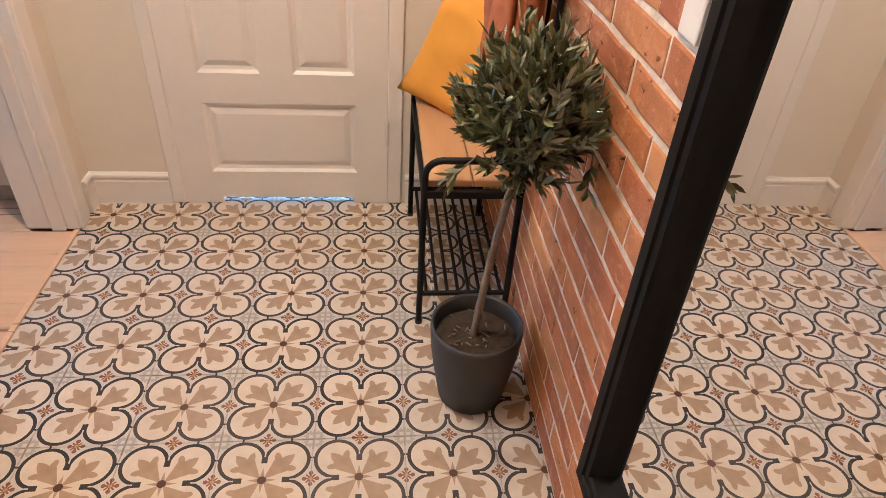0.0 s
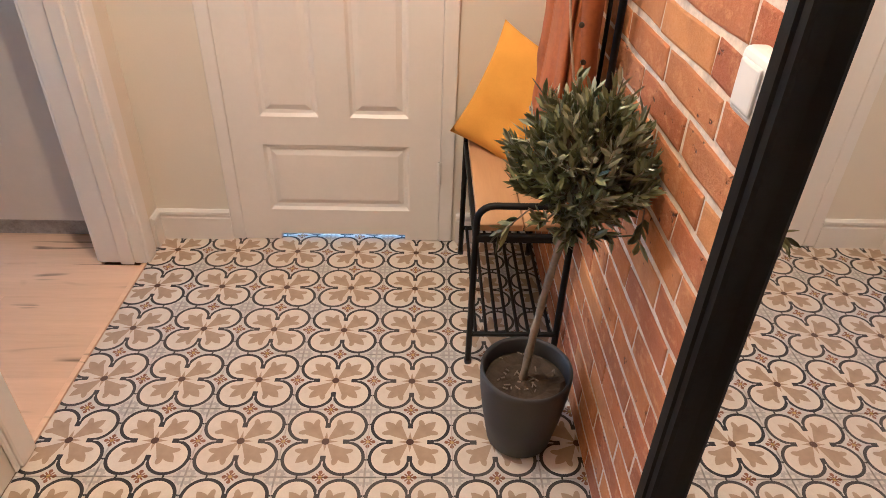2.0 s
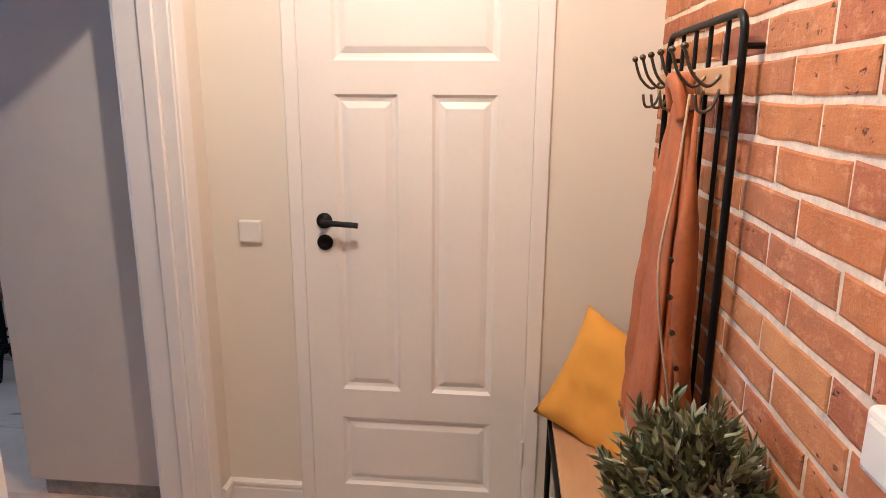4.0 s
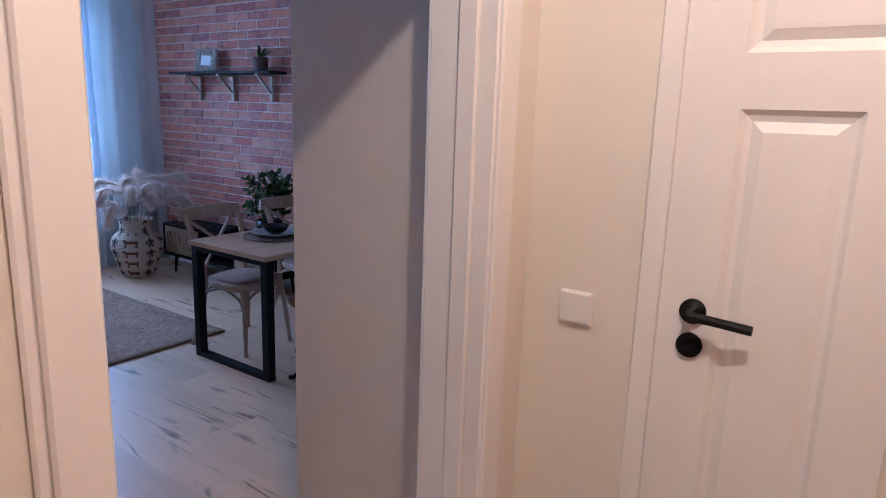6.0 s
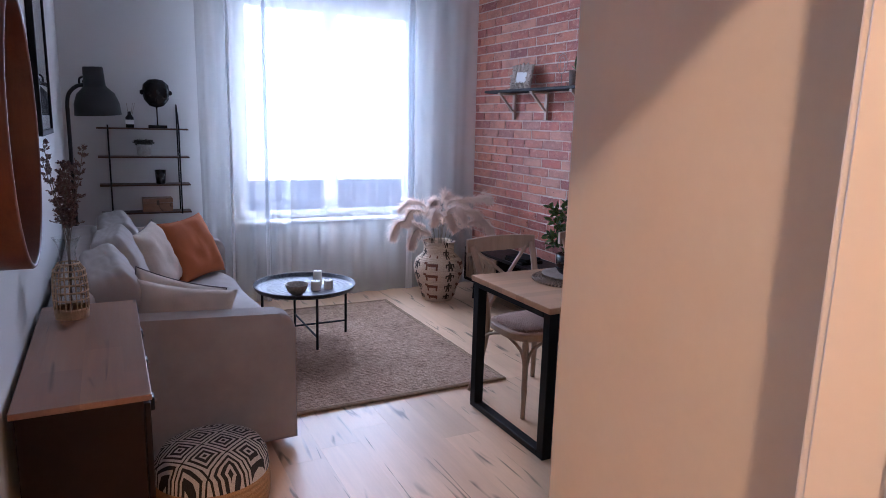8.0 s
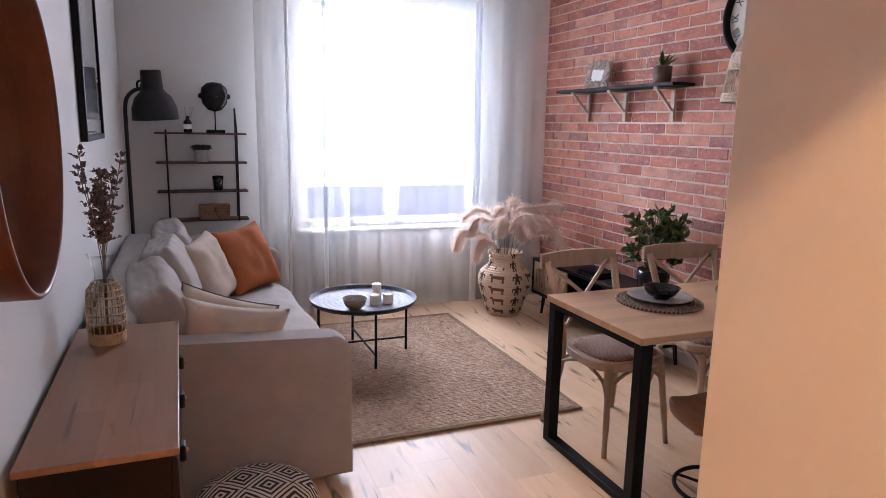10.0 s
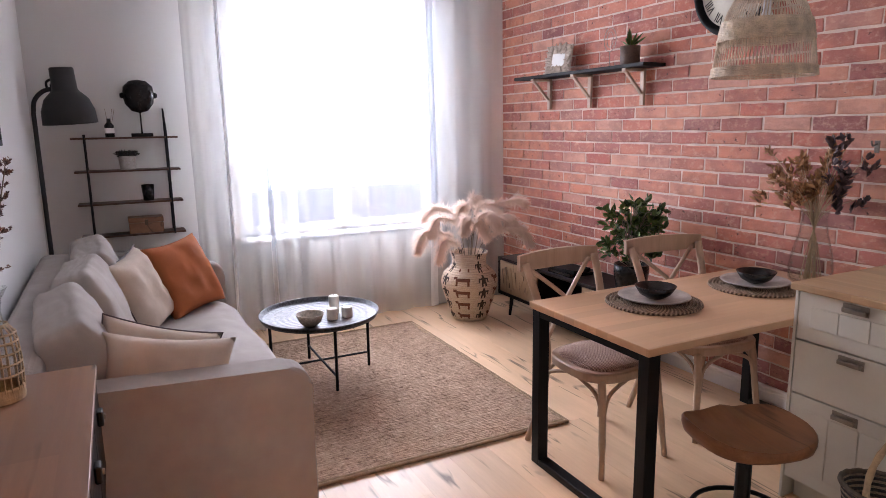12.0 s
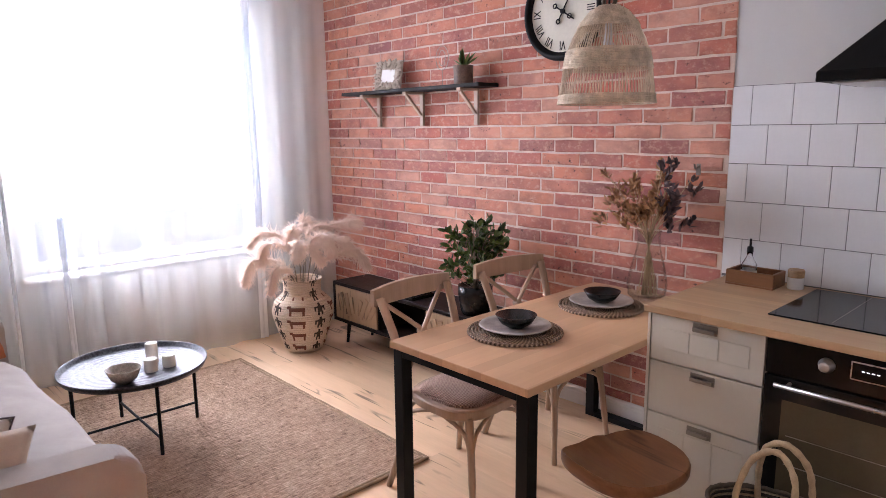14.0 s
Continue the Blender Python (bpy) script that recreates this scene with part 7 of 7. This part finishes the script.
    part("prong", tube(curve([(-3.19, 4.380, 1.32), (-3.19, 4.35, 1.315), (-3.19, 4.34, 1.335)], 4), 0.004, 6), PEWTER, hk)


kitchen()


def basket():
    x, y = -2.47, 3.49
    b = thing("basket", (x, y, 0), "striped woven basket with rope handles on the floor", "basket")
    m = Mat("striped_straw", 0.9)
    _, _, z = m.xyz(m.coords())
    f = m.noise(m.coords(), 200, 3)
    st = (z / 0.018).op("FRACT").gt(0.55)
    m.color(m.mix(st, m.ramp(f, [(0.3, (0.025, 0.02, 0.016)), (0.7, (0.07, 0.052, 0.038))]), m.ramp(f, [(0.3, (0.22, 0.155, 0.10)), (0.7, (0.40, 0.30, 0.20))]))).bump(f + (z * 700.0).op("SINE"), 0.8, 0.004)
    bm = lathe([(0, 0.0), (0.11, 0.0), (0.13, 0.02), (0.165, 0.18), (0.185, 0.345), (0.178, 0.345), (0.157, 0.18), (0.12, 0.03), (0, 0.02)], 44)
    for v in bm.verts:
        v.co.y *= 0.62
    o = part("body", bm, m.m, b, "black and straw striped weave", True)
    o.matrix_parent_inverse = Matrix()
    o.matrix_basis = pose(0, 0, 0, 0, 0, 12)
    part("rim_binding", tube([(x + 0.183 * math.cos(a) * 0.98 - 0.02 * math.sin(a), y + 0.115 * math.sin(a) + 0.038 * math.cos(a), 0.347 + 0.002 * math.sin(a * 22)) for a in [2 * math.pi * k / 60 for k in range(60)]], 0.008, 6, closed=True), SEAGRASS, b, "dark bound rim", True)
    for s in (-1, 1):
        yy = y + s * 0.095
        pts = curve([(x - 0.07, yy, 0.25), (x - 0.075, yy - 0.01 * s, 0.40), (x - 0.045, yy - 0.045 * s, 0.515), (x + 0.02, yy - 0.06 * s, 0.55), (x + 0.075, yy - 0.04 * s, 0.49), (x + 0.085, yy - 0.008 * s, 0.38), (x + 0.085, yy, 0.25)], 7)
        part("handle", tube(pts, [0.010 + 0.0012 * math.sin(k * 1.9) for k in range(len(pts))], 8), ROPE, b, "thick jute rope handle", True)


basket()


# ---- pieces of floors and walls ----
def piece_mesh(name, lo, hi, bev, material, jag=0.0, seed=0):
    bm = box(lo, hi, 0)
    if jag:
        rnd = random.Random(seed)
        for v in bm.verts:
            v.co += Vector([rnd.uniform(-jag, jag) for _ in range(3)])
    top = bm.edges[:] if bev else []
    if bev:
        bmesh.ops.bevel(bm, geom=top, offset=bev, segments=1, affect="EDGES")
    bmesh.ops.recalc_face_normals(bm, faces=bm.faces[:])
    me = bpy.data.meshes.new(name)
    bm.to_mesh(me)
    bm.free()
    me.materials.append(material)
    return me


def piece(name, me, parent, m):
    ob = new(name, me)
    ob.parent = parent
    ob.matrix_parent_inverse = parent.matrix_basis.inverted()
    ob.matrix_basis = m
    return ob


def joined(name, items, material, parent, label):
    """The far pieces of a surface in one mesh: each a small block."""
    verts, faces = [], []
    for (x0, y0, z0), (x1, y1, z1) in items:
        n = len(verts)
        verts += [(x, y, z) for x in (x0, x1) for y in (y0, y1) for z in (z0, z1)]
        faces += [tuple(n + i for i in f) for f in ((0, 1, 3, 2), (4, 6, 7, 5), (0, 4, 5, 1), (2, 3, 7, 6), (0, 2, 6, 4), (1, 5, 7, 3))]
    me = bpy.data.meshes.new(name)
    me.from_pydata(verts, [], faces)
    me.update()
    me.materials.append(material)
    ob = new(name, me)
    ob.parent = parent
    ob.matrix_parent_inverse = parent.matrix_basis.inverted()
    return tagged(ob, label, kind="stuff")


# hall tiles, one flower each
T = 0.225
floor_hall = bpy.data.objects["floor_hall"]
tile_me = piece_mesh("tile", (-T / 2 + 0.0009, -T / 2 + 0.0009, -0.012), (T / 2 - 0.0009, T / 2 - 0.0009, 0.0), 0.0008, ENCAUSTIC)
cut_me = {}
for i in range(-4, 4):
    for j in range(-12, 6):
        cx, cy = -0.29 + i * T, 1.16 + j * T
        lo = (max(cx - T / 2, -1.048), max(cy - T / 2, HB))
        hi = (min(cx + T / 2, 0.392), min(cy + T / 2, 2.50))
        if hi[0] - lo[0] < 0.004 or hi[1] - lo[1] < 0.004:
            continue
        if hi[0] - lo[0] > T - 0.001 and hi[1] - lo[1] > T - 0.001:
            me = tile_me
        else:
            key = tuple(round(v, 3) for v in (lo[0] - cx, lo[1] - cy, hi[0] - cx, hi[1] - cy))
            if key not in cut_me:
                cut_me[key] = piece_mesh("tile", (key[0] + 0.0009, key[1] + 0.0009, -0.012), (key[2] - 0.0009, key[3] - 0.0009, 0.0), 0.0008, ENCAUSTIC)
            me = cut_me[key]
        piece("tile", me, floor_hall, pose(cx, cy, random.uniform(-0.0004, 0.0004)))

# oak boards along x
floor_living = bpy.data.objects["floor_living"]
rnd = random.Random(4)
W = 0.19
for j in range(18):
    y0 = 1.10 + (j - 0.5) * W
    y1 = min(y0 + W, 4.40)
    y0 = max(y0, 1.09)
    x = -6.4 - rnd.uniform(0.1, 1.4)
    while x < -1.21:
        x1 = x + rnd.choice((1.2, 1.45, 1.7))
        end = -1.066 if 1.14 < (y0 + y1) / 2 < 1.965 else -1.21
        a, b = max(x, -6.4), min(x1, end)
        if end + 0.2 > x1 > end - 0.35:
            b, x1 = end, end
        if b - a > 0.05:
            me = piece_mesh("plank", (-(b - a) / 2 + 0.0003, -(y1 - y0) / 2 + 0.0003, -0.014), ((b - a) / 2 - 0.0004, (y1 - y0) / 2 - 0.0004, 0), 0, OAK)
            piece("plank", me, floor_living, pose((a + b) / 2, (y0 + y1) / 2, rnd.uniform(-0.0002, 0.0001)))
        x = x1

# bricks
def brick_mesh(w, h, material, seed):
    """One brick, its long edges uneven and its arrises worn."""
    rnd = random.Random(seed)
    xs = [-w / 2, -w / 5, w / 5, w / 2]
    out = [(x + rnd.uniform(-0.003, 0.003), -h / 2 + rnd.uniform(-0.003, 0.0025)) for x in xs]
    out += [(x + rnd.uniform(-0.003, 0.003), h / 2 + rnd.uniform(-0.0025, 0.003)) for x in xs[::-1]]
    n = len(out)
    verts = [(x * (1 - 0.008 / w), -0.0010 + rnd.uniform(-0.0006, 0.0005), z * (1 - 0.009 / h)) for x, z in out]
    verts += [(x, 0.0008, z) for x, z in out] + [(x, 0.012, z) for x, z in out]
    faces = [(0, 1, 6, 7), (1, 2, 5, 6), (2, 3, 4, 5)]
    for k in range(2):
        faces += [(k * n + (i + 1) % n, k * n + i, (k + 1) * n + i, (k + 1) * n + (i + 1) % n) for i in range(n)]
    me = bpy.data.meshes.new("brick")
    me.from_pydata(verts, [], faces)
    me.update()
    me.materials.append(material)
    return me


BL, BH, JT, JV = 0.252, 0.0718, 0.0108, 0.0085


def brick_wall(parent, face, start, end, near, mat_near, mat_far, along, seed, first, JT=JT):
    rnd = random.Random(seed)
    full = [brick_mesh(BL - JV, BH - JT, mat_near, k) for k in range(9)]
    rest, odd = [], {}
    row, z = 0, 0.012
    while z < CEIL - 0.01:
        top = min(z + BH - JT, CEIL)
        s = start - BL + (0.5 * BL if row % 2 else 0.02) + rnd.uniform(-0.03, 0.03) + first
        while s < end:
            a, b = max(s, start), min(s + BL - JV, end)
            if b - a > 0.02:
                proud = rnd.uniform(-0.001, 0.001)
                mid = (a + b) / 2
                if near(mid, z):
                    if b - a > BL - JV - 0.002 and top - z > BH - JT - 0.002:
                        me = full[rnd.randrange(9)]
                    else:
                        key = (round(b - a, 2), round(top - z, 3))
                        if key not in odd:
                            odd[key] = brick_mesh(b - a, top - z, mat_near, 9)
                        me = odd[key]
                    zc = (z + top) / 2
                    m = pose(mid, face + 0.0015 + proud, zc, 0, 0, 0) if along == "x" else pose(face + 0.0015 + proud, mid, zc, 0, 0, -90)
                    piece("brick", me, parent, m @ pose(0, 0, 0, 0, rnd.uniform(-0.45, 0.45), 0))
                elif along == "x":
                    rest.append(((a, face + proud, z), (b, face + 0.012, top)))
                else:
                    rest.append(((face + proud, a, z), (face + 0.012, b, top)))
            s += BL
        z += BH
        row += 1
    joined("bricks", rest, mat_far, parent, "red bricks with pale mortar joints")


brick_wall(wall_hall_east, FACE_E, HB, 2.15, lambda s, z: s > 0.62 and z < 2.0, BRICK_H, BRICK_H_REST, "y", 3, 0.06, 0.0128)
brick_wall(wall_north, FACE_N, -6.4, -3.067, lambda s, z: s > -5.35 and z < 2.2, BRICK, BRICK_REST, "x", 5, 0.0)

# square white wall tiles, half a tile of bond
K = 0.163
for r in range(5):
    z0 = 0.851 + r * K
    x = -3.063 - K * (0.05 if r % 2 else 0.50)
    while x < -1.215:
        a, b = max(x, -3.063), min(x + K, -1.213)
        if b - a > 0.012:
            me = piece_mesh("wall_tile", (-(b - a) / 2 + 0.0013, -0.002, -K / 2 + 0.0013), ((b - a) / 2 - 0.0013, 0.004, K / 2 - 0.0013), 0.0012, CERAMIC_W)
            piece("wall_tile", me, wall_kitchen, pose((a + b) / 2, FACE_N + 0.0005, z0 + K / 2))
        x += K
